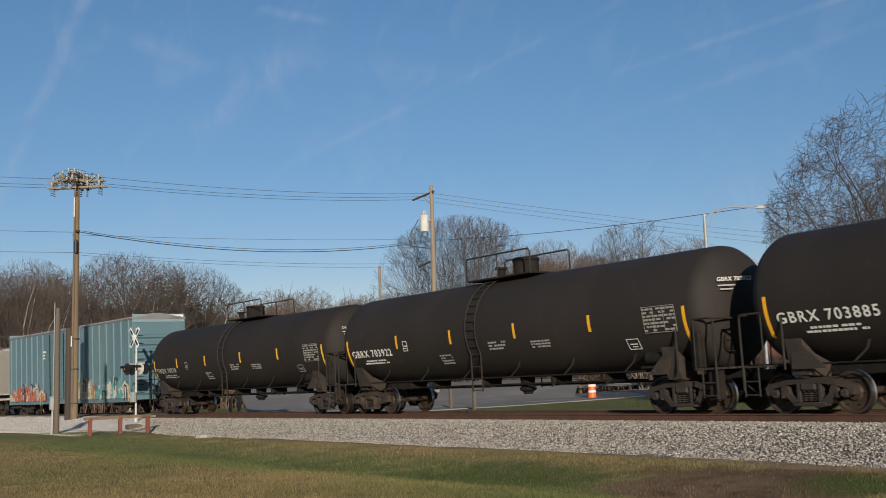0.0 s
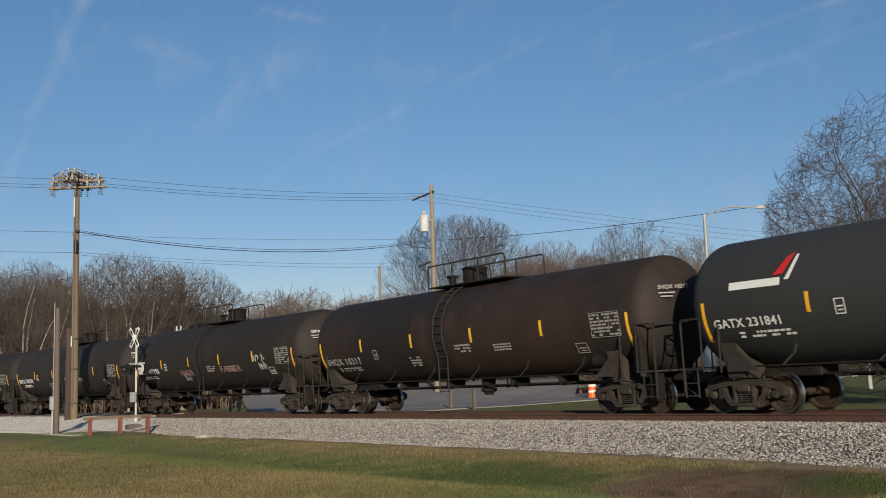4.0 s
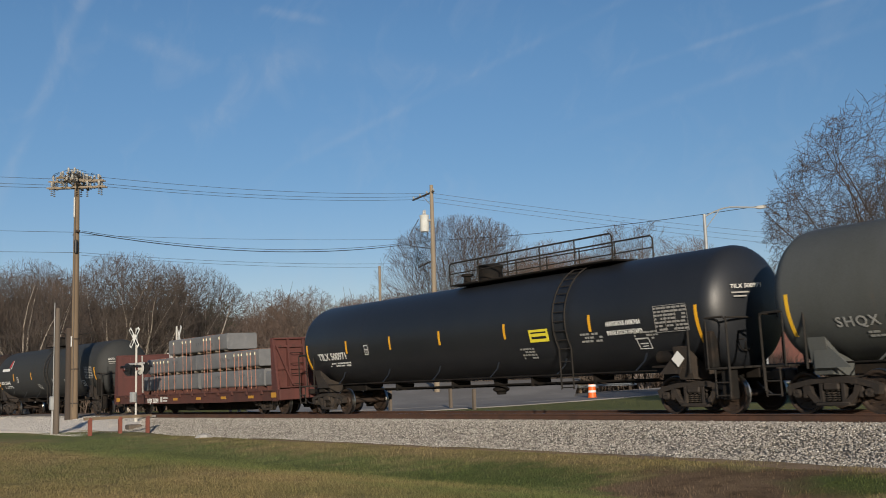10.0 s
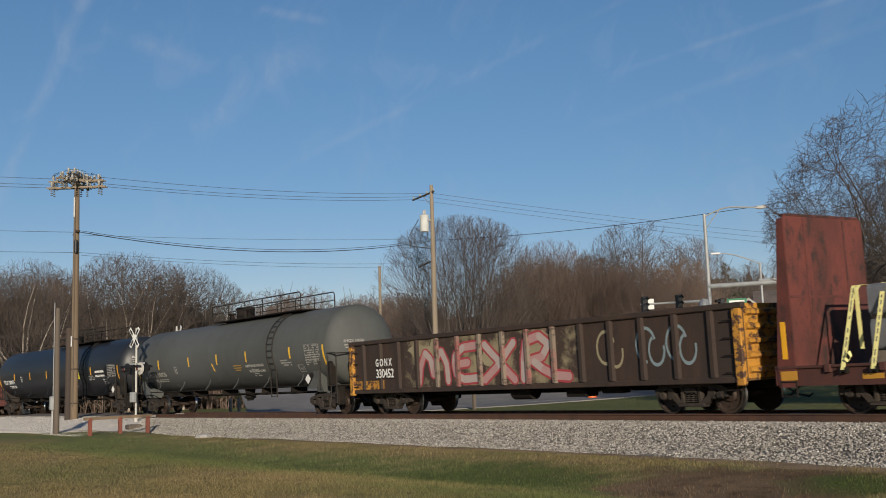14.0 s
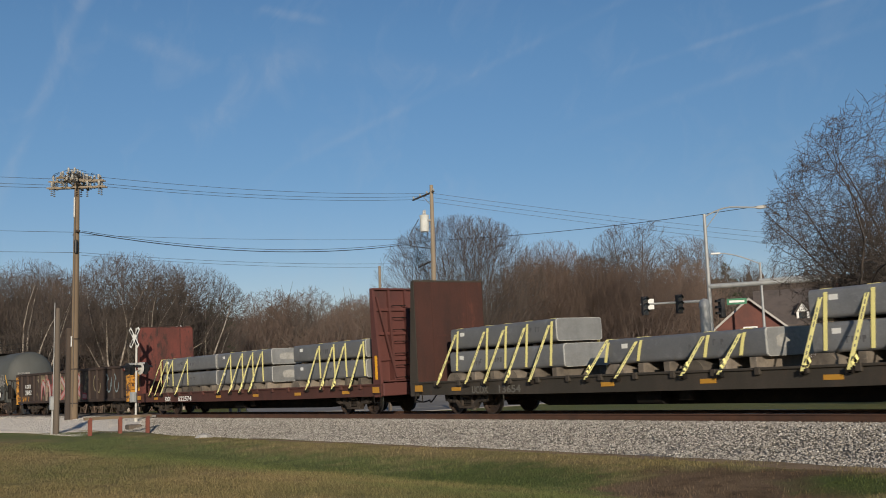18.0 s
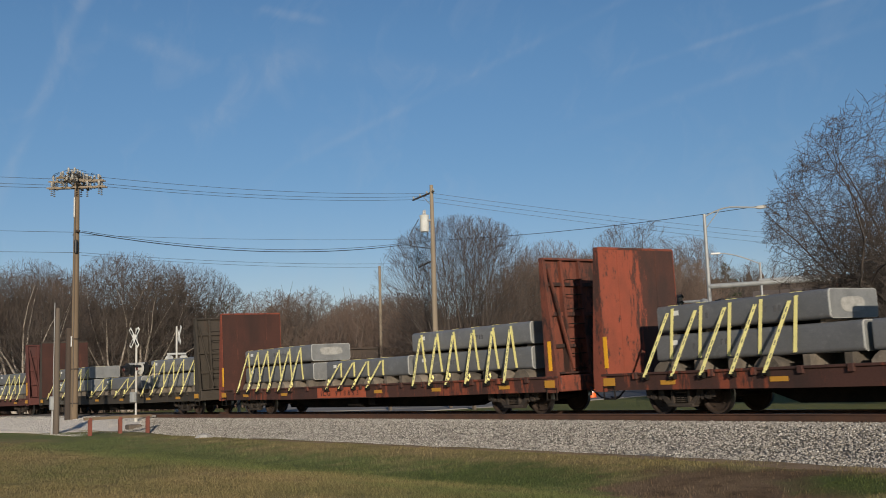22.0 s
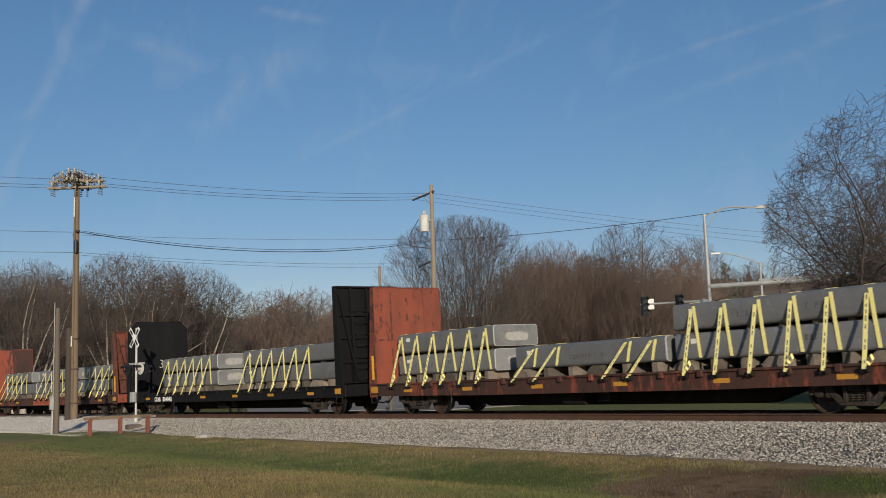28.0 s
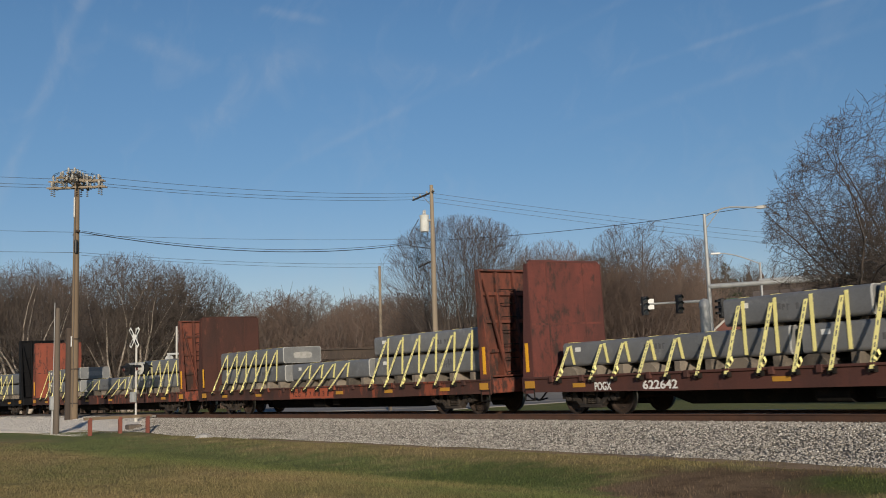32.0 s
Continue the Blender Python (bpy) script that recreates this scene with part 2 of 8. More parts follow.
SILL_MAROON = surface("dark_maroon_sill_paint", (0.085, 0.030, 0.022), (0.060, 0.024, 0.019), (0.038, 0.020, 0.016), rough=0.8, big=0.9, fine=26, streak=3.0, bump=0.25, vary=0.1)
RUST_BROWN = surface("deep_brown_rust", (0.056, 0.0195, 0.0135), (0.033, 0.0140, 0.0105), (0.110, 0.036, 0.022), rough=0.85, big=0.8, fine=26, streak=2.6, bump=0.25, third_at=(0.58, 0.74), vary=0.08, cluster=0.10)
OLIVE = surface("dark_olive_paint", (0.038, 0.032, 0.024), (0.055, 0.044, 0.034), (0.080, 0.046, 0.030), rough=0.75, big=0.8, fine=26, streak=3.0, bump=0.15)
BLACK_FLAT = surface("black_flatcar_paint", (0.0085, 0.0085, 0.010), (0.012, 0.0118, 0.012), (0.030, 0.022, 0.018), rough=0.6, big=0.8, fine=26, streak=3.0, bump=0.1, third_at=(0.68, 0.84), specular=0.15)
GON_BROWN = surface("gondola_brown_paint", (0.034, 0.022, 0.017), (0.055, 0.032, 0.022), (0.120, 0.068, 0.030), rough=0.8, big=1.0, fine=24, streak=2.5, bump=0.3, third_at=(0.62, 0.74))
GON_YELLOW = surface("gondola_yellow_paint", (0.52, 0.25, 0.03), (0.42, 0.19, 0.03), (0.07, 0.035, 0.022), rough=0.75, big=1.2, fine=24, bump=0.2, third_at=(0.50, 0.56))
STEEL_LOAD = surface("galvanised_pole_steel", (0.205, 0.210, 0.218), (0.158, 0.162, 0.168), (0.265, 0.268, 0.275), rough=0.5, metal=0.25, big=0.9, fine=24, bump=0.08, amount=(0.36, 0.66), third_at=(0.55, 0.72), vary=0.14)
END_PATCH = surface("pale_cast_patch", (0.36, 0.355, 0.33), (0.27, 0.265, 0.245), (0.20, 0.195, 0.18), rough=0.85, big=5.0, fine=30, bump=0.4)
FRESH_ORANGE = surface("fresh_orange_paint", (0.40, 0.095, 0.045), (0.32, 0.078, 0.040), (0.15, 0.05, 0.03), rough=0.6, big=1.2, fine=24, streak=3.0, bump=0.1, third_at=(0.62, 0.75))
STEEL_CUT = surface("bright_pole_end", (0.28, 0.285, 0.28), (0.22, 0.225, 0.222), (0.34, 0.34, 0.33), rough=0.5, metal=0.3, big=1.5, fine=24, bump=0.1, vary=0.15)
PRECAST = surface("grey_beam_steel", (0.165, 0.168, 0.173), (0.130, 0.133, 0.137), (0.22, 0.224, 0.228), rough=0.7, big=0.8, fine=24, bump=0.1, vary=0.08)
TIMBER = surface("dunnage_timber", (0.165, 0.138, 0.108), (0.095, 0.080, 0.065), (0.25, 0.21, 0.165), rough=0.85, big=2.5, fine=30, bump=0.4, vary=0.5)
SEAM_PALE = plain("pale_seam", (0.50, 0.50, 0.47), 0.7)
STENCIL_DARK = plain("faded_black_stencil", (0.10, 0.10, 0.105), 0.7)
STRAP_YELLOW = plain("yellow_webbing", (0.84, 0.76, 0.30), 0.8)
STRAP_WHITE = plain("cream_webbing", (0.84, 0.82, 0.58), 0.8)
STRAP_ORANGE = plain("orange_webbing", (0.56, 0.25, 0.16), 0.8)
POLE_WOOD = surface("weathered_pole_wood", (0.185, 0.135, 0.086), (0.115, 0.082, 0.055), (0.26, 0.20, 0.135), rough=0.9, big=1.2, fine=40, streak=14.0, bump=0.6)
POLE_DARK = surface("creosoted_pole_wood", (0.060, 0.044, 0.034), (0.038, 0.030, 0.025), None, rough=0.9, big=1.5, fine=40, streak=10.0, bump=0.6)
POLE_PALE = surface("pale_pole_wood", (0.265, 0.215, 0.155), (0.185, 0.148, 0.108), None, rough=0.9, big=1.2, fine=40, streak=14.0, bump=0.5)
GALV = surface("galvanised_steel", (0.36, 0.37, 0.37), (0.29, 0.30, 0.30), None, rough=0.6, metal=0.2, big=2.0, fine=30, bump=0.1)
PORCELAIN = plain("grey_porcelain", (0.42, 0.41, 0.38), 0.3)
TRANSFORMER = surface("transformer_paint", (0.62, 0.64, 0.62), (0.52, 0.53, 0.50), None, rough=0.4, big=2.0, fine=20, bump=0.05)
POST_GREY = surface("grey_weathered_post", (0.13, 0.104, 0.080), (0.085, 0.069, 0.055), None, rough=0.9, big=1.5, fine=40, streak=12.0, bump=0.6)
CABLE = plain("black_cable", (0.02, 0.02, 0.02), 0.6)
WIRE = plain("weathered_wire", (0.09, 0.095, 0.10), 0.5, 0.3)
POST_RED = surface("rusted_red_post", (0.20, 0.055, 0.035), (0.13, 0.045, 0.032), None, rough=0.8, big=3.0, fine=30, bump=0.3)
CRUSHED = surface("pale_crushed_stone", (0.64, 0.60, 0.55), (0.55, 0.515, 0.47), (0.42, 0.39, 0.35), rough=0.95, big=0.8, fine=30, bump=0.6, dist=0.015, third_at=(0.60, 0.76), specular=0.12)
CONCRETE = surface("pale_concrete", (0.42, 0.40, 0.37), (0.34, 0.32, 0.29), (0.28, 0.26, 0.23), rough=0.85, big=0.35, fine=16, bump=0.35, third_at=(0.62, 0.78), specular=0.12)
ASPHALT = surface("worn_asphalt", (0.20, 0.190, 0.180), (0.25, 0.238, 0.224), None, rough=0.95, big=0.3, fine=40, bump=0.4, specular=0.12)
BARK = surface("grey_brown_bark", (0.135, 0.109, 0.093), (0.092, 0.074, 0.063), None, rough=0.95, big=1.0, fine=12, bump=0.3, vary=0.25)
BARK_RED = surface("reddish_twig_bark", (0.172, 0.122, 0.095), (0.115, 0.082, 0.065), None, rough=0.95, big=1.0, fine=12, bump=0.3, vary=0.25)
BRUSH = surface("dead_brush", (0.108, 0.083, 0.063), (0.070, 0.053, 0.041), None, rough=0.95, big=0.4, fine=6, bump=0.5)
BARK_PALE = surface("pale_sycamore_bark", (0.40, 0.355, 0.30), (0.24, 0.20, 0.165), (0.11, 0.085, 0.066), rough=0.9, big=0.9, fine=10, bump=0.3, third_at=(0.55, 0.66))
BARK_DARK = surface("dark_bark", (0.075, 0.060, 0.051), (0.100, 0.080, 0.068), None, rough=0.95, big=1.0, fine=12, bump=0.3)
WOOD_WALL = surface("distant_bare_wood", (0.150, 0.117, 0.094), (0.085, 0.067, 0.055), (0.060, 0.053, 0.038), rough=1.0, big=1.1, fine=3.0, streak=5.0, bump=0.6, dist=0.4, amount=(0.36, 0.66), third_at=(0.58, 0.74), specular=0.05)
NEEDLES = surface("dark_evergreen_needles", (0.040, 0.056, 0.026), (0.064, 0.074, 0.034), None, rough=0.8, big=0.8, fine=6, bump=0.2)
BRICK_RED = surface("red_brick", (0.135, 0.050, 0.038), (0.100, 0.042, 0.034), None, rough=0.85, big=1.0, fine=20, bump=0.3)
SIDING = surface("white_siding", (0.72, 0.72, 0.70), (0.62, 0.62, 0.60), None, rough=0.7, big=0.8, fine=20, bump=0.05)
SHINGLE = surface("grey_brown_shingles", (0.105, 0.085, 0.075), (0.075, 0.062, 0.056), None, rough=0.9, big=1.0, fine=20, bump=0.4)
PANE = plain("dark_window_glass", (0.02, 0.025, 0.03), 0.08)
SIGN_GREEN = plain("street_sign_green", (0.01, 0.16, 0.07), 0.5)
CONE_ORANGE = plain("barrel_orange", (0.85, 0.14, 0.02), 0.5)
POST_YELLOW = plain("bollard_yellow", (0.75, 0.50, 0.03), 0.5)


def ground_material(name, blades=False):
    m, nt, b = shader(name)
    co = nt.nodes.new("ShaderNodeTexCoord").outputs["Object"]
    broad = noise_node(nt, mapped(nt, co, (0.5, 1.0, 1.0)), 0.22, 5.0, 0.6)
    mid = noise_node(nt, co, 1.1, 6.0, 0.65)
    fine = noise_node(nt, co, 34.0, 3.0, 0.7)
    c = blend(nt, span(nt, broad, 0.40, 0.62), (0.31, 0.240, 0.112), (0.205, 0.192, 0.078))
    sep = nt.nodes.new("ShaderNodeSeparateXYZ")
    nt.links.new(co, sep.inputs[0])
    wavy = nt.nodes.new("ShaderNodeMath")
    wavy.operation = "ADD"
    nt.links.new(sep.outputs["Y"], wavy.inputs[0])
    nt.links.new(span(nt, mid, 0.2, 0.8, -1.6, 1.6), wavy.inputs[1])
    wet = nt.nodes.new("ShaderNodeMath")
    wet.operation = "MULTIPLY"
    nt.links.new(span(nt, wavy.outputs[0], -12.6, -10.9), wet.inputs[0])
    nt.links.new(span(nt, wavy.outputs[0], -6.9, -8.6, 0.0, 0.72), wet.inputs[1])
    c = blend(nt, span(nt, mid, 0.46, 0.72, 0, 0.7), c, (0.35, 0.268, 0.140))
    lush = nt.nodes.new("ShaderNodeMath")
    lush.operation = "MULTIPLY"
    nt.links.new(wet.outputs[0], lush.inputs[0])
    nt.links.new(span(nt, broad, 0.33, 0.50), lush.inputs[1])
    c = blend(nt, lush.outputs[0], c, (0.150, 0.195, 0.066))

    def tuft(x, y, rx, ry, colour, amount, c):
        """A patch of other growth with a ragged edge."""
        q = nt.nodes.new("ShaderNodeMapping")
        q.inputs["Location"].default_value, q.inputs["Scale"].default_value = (-x / rx, -y / ry, 0.0), (1 / rx, 1 / ry, 0.0)
        nt.links.new(co, q.inputs["Vector"])
        far = nt.nodes.new("ShaderNodeVectorMath")
        far.operation = "LENGTH"
        nt.links.new(q.outputs[0], far.inputs[0])
        rag = nt.nodes.new("ShaderNodeMath")
        rag.operation = "ADD"
        nt.links.new(far.outputs["Value"], rag.inputs[0])
        nt.links.new(span(nt, mid, 0.25, 0.75, -0.5, 0.5), rag.inputs[1])
        return blend(nt, span(nt, rag.outputs[0], 1.2, 0.55, 0.0, amount), c, colour)

    c = tuft(-16.4, -8.4, 2.7, 1.7, (0.092, 0.126, 0.040), 0.8, c)
    c = tuft(-21.5, -9.4, 3.6, 1.1, (0.110, 0.132, 0.048), 0.55, c)
    c = tuft(-30.0, -9.6, 5.5, 1.0, (0.125, 0.140, 0.054), 0.40, c)
    c = blend(nt, span(nt, sep.outputs["Y"], 3.0, 7.0, 0.0, 0.75), c, (0.115, 0.140, 0.050))
    # a worn bare patch where the lawn meets the stones
    place = nt.nodes.new("ShaderNodeMapping")
    place.inputs["Location"].default_value, place.inputs["Scale"].default_value = (11.4 / 2.3, 7.6 / 2.1, 0.0), (1 / 2.3, 1 / 2.1, 0.0)
    nt.links.new(co, place.inputs["Vector"])
    reach_node = nt.nodes.new("ShaderNodeVectorMath")
    reach_node.operation = "LENGTH"
    nt.links.new(place.outputs[0], reach_node.inputs[0])
    ragged = nt.nodes.new("ShaderNodeMath")
    ragged.operation = "ADD"
    nt.links.new(reach_node.outputs["Value"], ragged.inputs[0])
    nt.links.new(span(nt, mid, 0.25, 0.75, -0.55, 0.55), ragged.inputs[1])
    earth = blend(nt, span(nt, broad, 0.40, 0.60), (0.135, 0.088, 0.051), (0.235, 0.160, 0.098))
    earth = blend(nt, span(nt, mid, 0.46, 0.66), earth, (0.098, 0.064, 0.038))
    c = blend(nt, span(nt, ragged.outputs[0], 1.15, 0.72), c, earth)
    c = tuft(-9.6, -6.7, 1.3, 0.8, (0.095, 0.130, 0.038), 0.9, c)
    if blades:
        piece = nt.nodes.new("ShaderNodeNewGeometry").outputs["Random Per Island"]
        shade = nt.nodes.new("ShaderNodeHueSaturation")
        nt.links.new(c, shade.inputs["Color"])
        nt.links.new(span(nt, piece, 0.0, 1.0, 0.45, 1.30), shade.inputs["Value"])
        c = shade.outputs[0]
    c = blend(nt, span(nt, fine, 0.3, 0.7, 0, 0.40), c, blend(nt, 1.0, c, (0.45, 0.45, 0.42), "MULTIPLY"))
    nt.links.new(c, b.inputs["Base Color"])
    b.inputs["Roughness"].default_value = 1.0
    b.inputs["Specular IOR Level"].default_value = 0.1
    bp = nt.nodes.new("ShaderNodeBump")
    bp.inputs["Strength"].default_value, bp.inputs["Distance"].default_value = 0.9, 0.05
    nt.links.new(fine, bp.inputs["Height"])
    nt.links.new(bp.outputs[0], b.inputs["Normal"])
    return m


def island_material(name, colours, rough=0.9):
    """Each loose piece takes one of a row of colours."""
    m, nt, b = shader(name)
    g = nt.nodes.new("ShaderNodeNewGeometry").outputs["Random Per Island"]
    ramp = nt.nodes.new("ShaderNodeValToRGB")
    el = ramp.color_ramp.elements
    el[0].color, el[1].color = (*colours[0], 1), (*colours[-1], 1)
    for i, c in enumerate(colours[1:-1], 1):
        e = el.new(i / (len(colours) - 1))
        e.color = (*c, 1)
    nt.links.new(g, ramp.inputs[0])
    nt.links.new(ramp.outputs[0], b.inputs["Base Color"])
    b.inputs["Roughness"].default_value = rough
    b.inputs["Specular IOR Level"].default_value = 0.25
    return m


GROUND = ground_material("winter_grass_ground")
BLADES = ground_material("winter_grass_blades", True)
DIRT = surface("bare_dirt", (0.31, 0.220, 0.142), (0.21, 0.148, 0.094), (0.36, 0.275, 0.19), rough=1.0, big=0.9, fine=24, bump=0.35, dist=0.02, specular=0.1)
BALLAST_BED = surface("ballast_bed", (0.23, 0.215, 0.195), (0.12, 0.11, 0.10), None, rough=0.95, big=6.0, fine=30, bump=1.0, dist=0.03, specular=0.12)
PALE_STONES = island_material("pale_road_stones", [(0.50, 0.47, 0.42), (0.62, 0.58, 0.52), (0.42, 0.39, 0.35), (0.70, 0.66, 0.60), (0.55, 0.51, 0.46)])
STONES = island_material("ballast_stones", [(0.11, 0.10, 0.088), (0.27, 0.248, 0.217), (0.35, 0.327, 0.29), (0.45, 0.42, 0.376), (0.17, 0.152, 0.13), (0.58, 0.55, 0.50), (0.30, 0.27, 0.23)])


# ---- mesh building ----
class Shape:
    """Gathers points and faces for one mesh."""

    def __init__(self):
        self.v, self.f = [], []

    def add(self, pts, faces):
        o = len(self.v)
        self.v += [tuple(p) for p in pts]
        self.f += [tuple(i + o for i in f) for f in faces]
        return self

    def box(self, x0, x1, y0, y1, z0, z1, c=0.0, m=None):
        """A box, with its edges chamfered by c."""
        if c <= 0:
            p = [(x, y, z) for x in (x0, x1) for y in (y0, y1) for z in (z0, z1)]
            f = [(0, 1, 3, 2), (4, 6, 7, 5), (0, 4, 5, 1), (2, 3, 7, 6), (0, 2, 6, 4), (1, 5, 7, 3)]
        else:
            p, idx = [], {}
            for i, x in enumerate((x0, x1)):
                for j, y in enumerate((y0, y1)):
                    for k, z in enumerate((z0, z1)):
                        ix, iy, iz = (x + c if i == 0 else x - c), (y + c if j == 0 else y - c), (z + c if k == 0 else z - c)
                        for a, q in enumerate(((x, iy, iz), (ix, y, iz), (ix, iy, z))):
                            idx[i, j, k, a] = len(p)
                            p.append(q)
            g = lambda i, j, k, a: idx[i, j, k, a]
            f = []
            for s in (0, 1):
                f.append([g(s, 0, 0, 0), g(s, 0, 1, 0), g(s, 1, 1, 0), g(s, 1, 0, 0)][:: 1 if s == 0 else -1])
                f.append([g(0, s, 0, 1), g(1, s, 0, 1), g(1, s, 1, 1), g(0, s, 1, 1)][:: 1 if s == 0 else -1])
                f.append([g(0, 0, s, 2), g(0, 1, s, 2), g(1, 1, s, 2), g(1, 0, s, 2)][:: 1 if s == 0 else -1])
            for a in (0, 1):
                for b in (0, 1):
                    flip = 1 if a == b else -1
                    f.append([g(a, b, 0, 0), g(a, b, 0, 1), g(a, b, 1, 1), g(a, b, 1, 0)][::-flip])
                    f.append([g(a, 0, b, 0), g(a, 1, b, 0), g(a, 1, b, 2), g(a, 0, b, 2)][::-flip])
                    f.append([g(0, a, b, 1), g(0, a, b, 2), g(1, a, b, 2), g(1, a, b, 1)][::-flip])
                    for d in (0, 1):
                        t = [g(a, b, d, 0), g(a, b, d, 1), g(a, b, d, 2)]
                        f.append(t if (a + b + d) % 2 else t[::-1])
        if m is not None:
            p = [m @ Vector(q) for q in p]
        return self.add(p, f)

    def rod(self, p0, p1, r, r2=None, seg=8, caps=True):
        p0, p1 = Vector(p0), Vector(p1)
        r2 = r if r2 is None else r2
        d = (p1 - p0).normalized()
        a = d.orthogonal().normalized()
        b = d.cross(a)
        ring = [a * math.cos(2 * math.pi * i / seg) + b * math.sin(2 * math.pi * i / seg) for i in range(seg)]
        pts = [p0 + q * r for q in ring] + [p1 + q * r2 for q in ring]
        f = [(i, (i + 1) % seg, seg + (i + 1) % seg, seg + i) for i in range(seg)]
        if caps:
            f += [tuple(range(seg))[::-1], tuple(range(seg, 2 * seg))]
        return self.add(pts, f)

    def pipe(self, pts, r, seg=6):
        """A round bar along a line of points."""
        pts = [Vector(p) for p in pts]
        o, n = [], len(pts)
        a = None
        for i, p in enumerate(pts):
            d = (pts[min(i + 1, n - 1)] - pts[max(i - 1, 0)]).normalized()
            a = d.orthogonal().normalized() if a is None else (a - d * a.dot(d)).normalized()
            b = d.cross(a)
            o += [p + (a * math.cos(2 * math.pi * k / seg) + b * math.sin(2 * math.pi * k / seg)) * r for k in range(seg)]
        f = [(i * seg + k, i * seg + (k + 1) % seg, (i + 1) * seg + (k + 1) % seg, (i + 1) * seg + k) for i in range(n - 1) for k in range(seg)]
        f += [tuple(range(seg))[::-1], tuple(range((n - 1) * seg, n * seg))]
        return self.add(o, f)

    def lathe(self, prof, axis="x", at=(0, 0, 0), seg=32, arc=(0.0, 2 * math.pi)):
        """Turns a profile of (along, radius) round an axis."""
        full = abs(arc[1] - arc[0] - 2 * math.pi) < 1e-6
        n = seg if full else seg + 1
        pts = []
        for h, r in prof:
            for i in range(n):
                t = arc[0] + (arc[1] - arc[0]) * i / seg
                c, s = r * math.cos(t), r * math.sin(t)
                q = {"x": (h, c, s), "y": (c, h, s), "z": (c, s, h)}[axis]
                pts.append((q[0] + at[0], q[1] + at[1], q[2] + at[2]))
        f = []
        for j in range(len(prof) - 1):
            for i in range(seg if full else n - 1):
                k = (i + 1) % n
                q = (j * n + i, j * n + k, (j + 1) * n + k, (j + 1) * n + i)
                f.append(q[::-1] if axis != "y" else q)
        if full:
            for j, rev in ((0, False), (len(prof) - 1, True)):
                if prof[j][1] > 1e-4:
                    t = tuple(range(j * n, j * n + n))
                    f.append(t[::-1] if rev == (axis != "y") else t)
        return self.add(pts, f)

    def prism(self, outline, lo, hi, axis="x"):
        """An outline of two coordinates, drawn out along an axis."""
        n = len(outline)
        put = {"x": lambda h, a, b: (h, a, b), "y": lambda h, a, b: (a, h, b), "z": lambda h, a, b: (a, b, h)}[axis]
        pts = [put(lo, a, b) for a, b in outline] + [put(hi, a, b) for a, b in outline]
        f = [(i, (i + 1) % n, n + (i + 1) % n, n + i) for i in range(n)] + [tuple(range(n))[::-1], tuple(range(n, 2 * n))]
        return self.add(pts, f)

    def band(self, line, width, thick, across):
        """A flat strap of that width along a line of points; across is the way of its width."""
        w = Vector(across).normalized() * width / 2
        pts, n = [], len(line)
        line = [Vector(p) for p in line]
        for i, p in enumerate(line):
            d = (line[min(i + 1, n - 1)] - line[max(i - 1, 0)]).normalized()
            nr = d.cross(w).normalized() * thick / 2
            pts += [p - w - nr, p + w - nr, p + w + nr, p - w + nr]
        f = [(i * 4 + k, i * 4 + (k + 1) % 4, i * 4 + 4 + (k + 1) % 4, i * 4 + 4 + k) for i in range(n - 1) for k in range(4)]
        f += [(3, 2, 1, 0), (4 * n - 4, 4 * n - 3, 4 * n - 2, 4 * n - 1)]
        return self.add(pts, f)

    def mesh(self, name, material, smooth=True, angle=35):
        me = bpy.data.meshes.new(name)
        me.from_pydata(self.v, [], self.f)
        fix = bmesh.new()
        fix.from_mesh(me)
        bmesh.ops.recalc_face_normals(fix, faces=fix.faces[:])
        fix.to_mesh(me)
        fix.free()
        if smooth:
            me.polygons.foreach_set("use_smooth", [True] * len(me.polygons))
            me.set_sharp_from_angle(angle=radians(angle))
        me.materials.append(material)
        return me


def part(name, shape, material, parent=None, label="", at=None, **kw):
    """One mesh object, of a Shape or of a ready mesh, under a thing or a part."""
    me = shape.mesh(name, material, **kw) if isinstance(shape, Shape) else shape
    ob = new(name, me)
    ob.parent = parent
    if at is not None:
        ob.matrix_basis = at
    if label:
        ob["label"] = label
    return ob


def thing(name, label, category, at=None, group="", kind=""):
    ob = new(name)
    ob.empty_display_size = 0.2
    if at is not None:
        ob.matrix_basis = at
    return tagged(ob, label, category, group, kind)


def lettering(name, text, size, material, parent, at, width=None, align="LEFT", bold=0.0, space=1.0):
    cu = bpy.data.curves.new(name, "FONT")
    cu.body, cu.size, cu.extrude, cu.align_x, cu.offset = text, size, 0.003, align, bold
    cu.resolution_u, cu.space_character = 3, space
    tmp = bpy.data.objects.new(name, cu)
    me = bpy.data.meshes.new_from_object(tmp)
    bpy.data.objects.remove(tmp)
    me.materials.clear()
    me.materials.append(material)
    ob = new(name, me)
    ob.parent = parent
    if width and me.vertices:
        w = max(v.co.x for v in me.vertices) - min(v.co.x for v in me.vertices)
        at = at @ Matrix.Diagonal((width / w, 1, 1, 1))
    ob.matrix_basis = at
    ob["kind"] = "stuff"
    return ob


# ---- track line ----
def line_at(s, lat=0.0, z=0.0, bank=True):
    """A point beside the track: s metres along it, lat metres to the far side, z over the rails."""
    th = KAPPA * s if s < 0 else 0.0
    y = KAPPA * s * s / 2 if s < 0 else 0.0
    b = radians(BANK) if bank else 0.0
    l, zz = lat * math.cos(b) - z * math.sin(b), lat * math.sin(b) + z * math.cos(b)
    return Vector((s - math.sin(th) * l, y + math.cos(th) * l, zz))


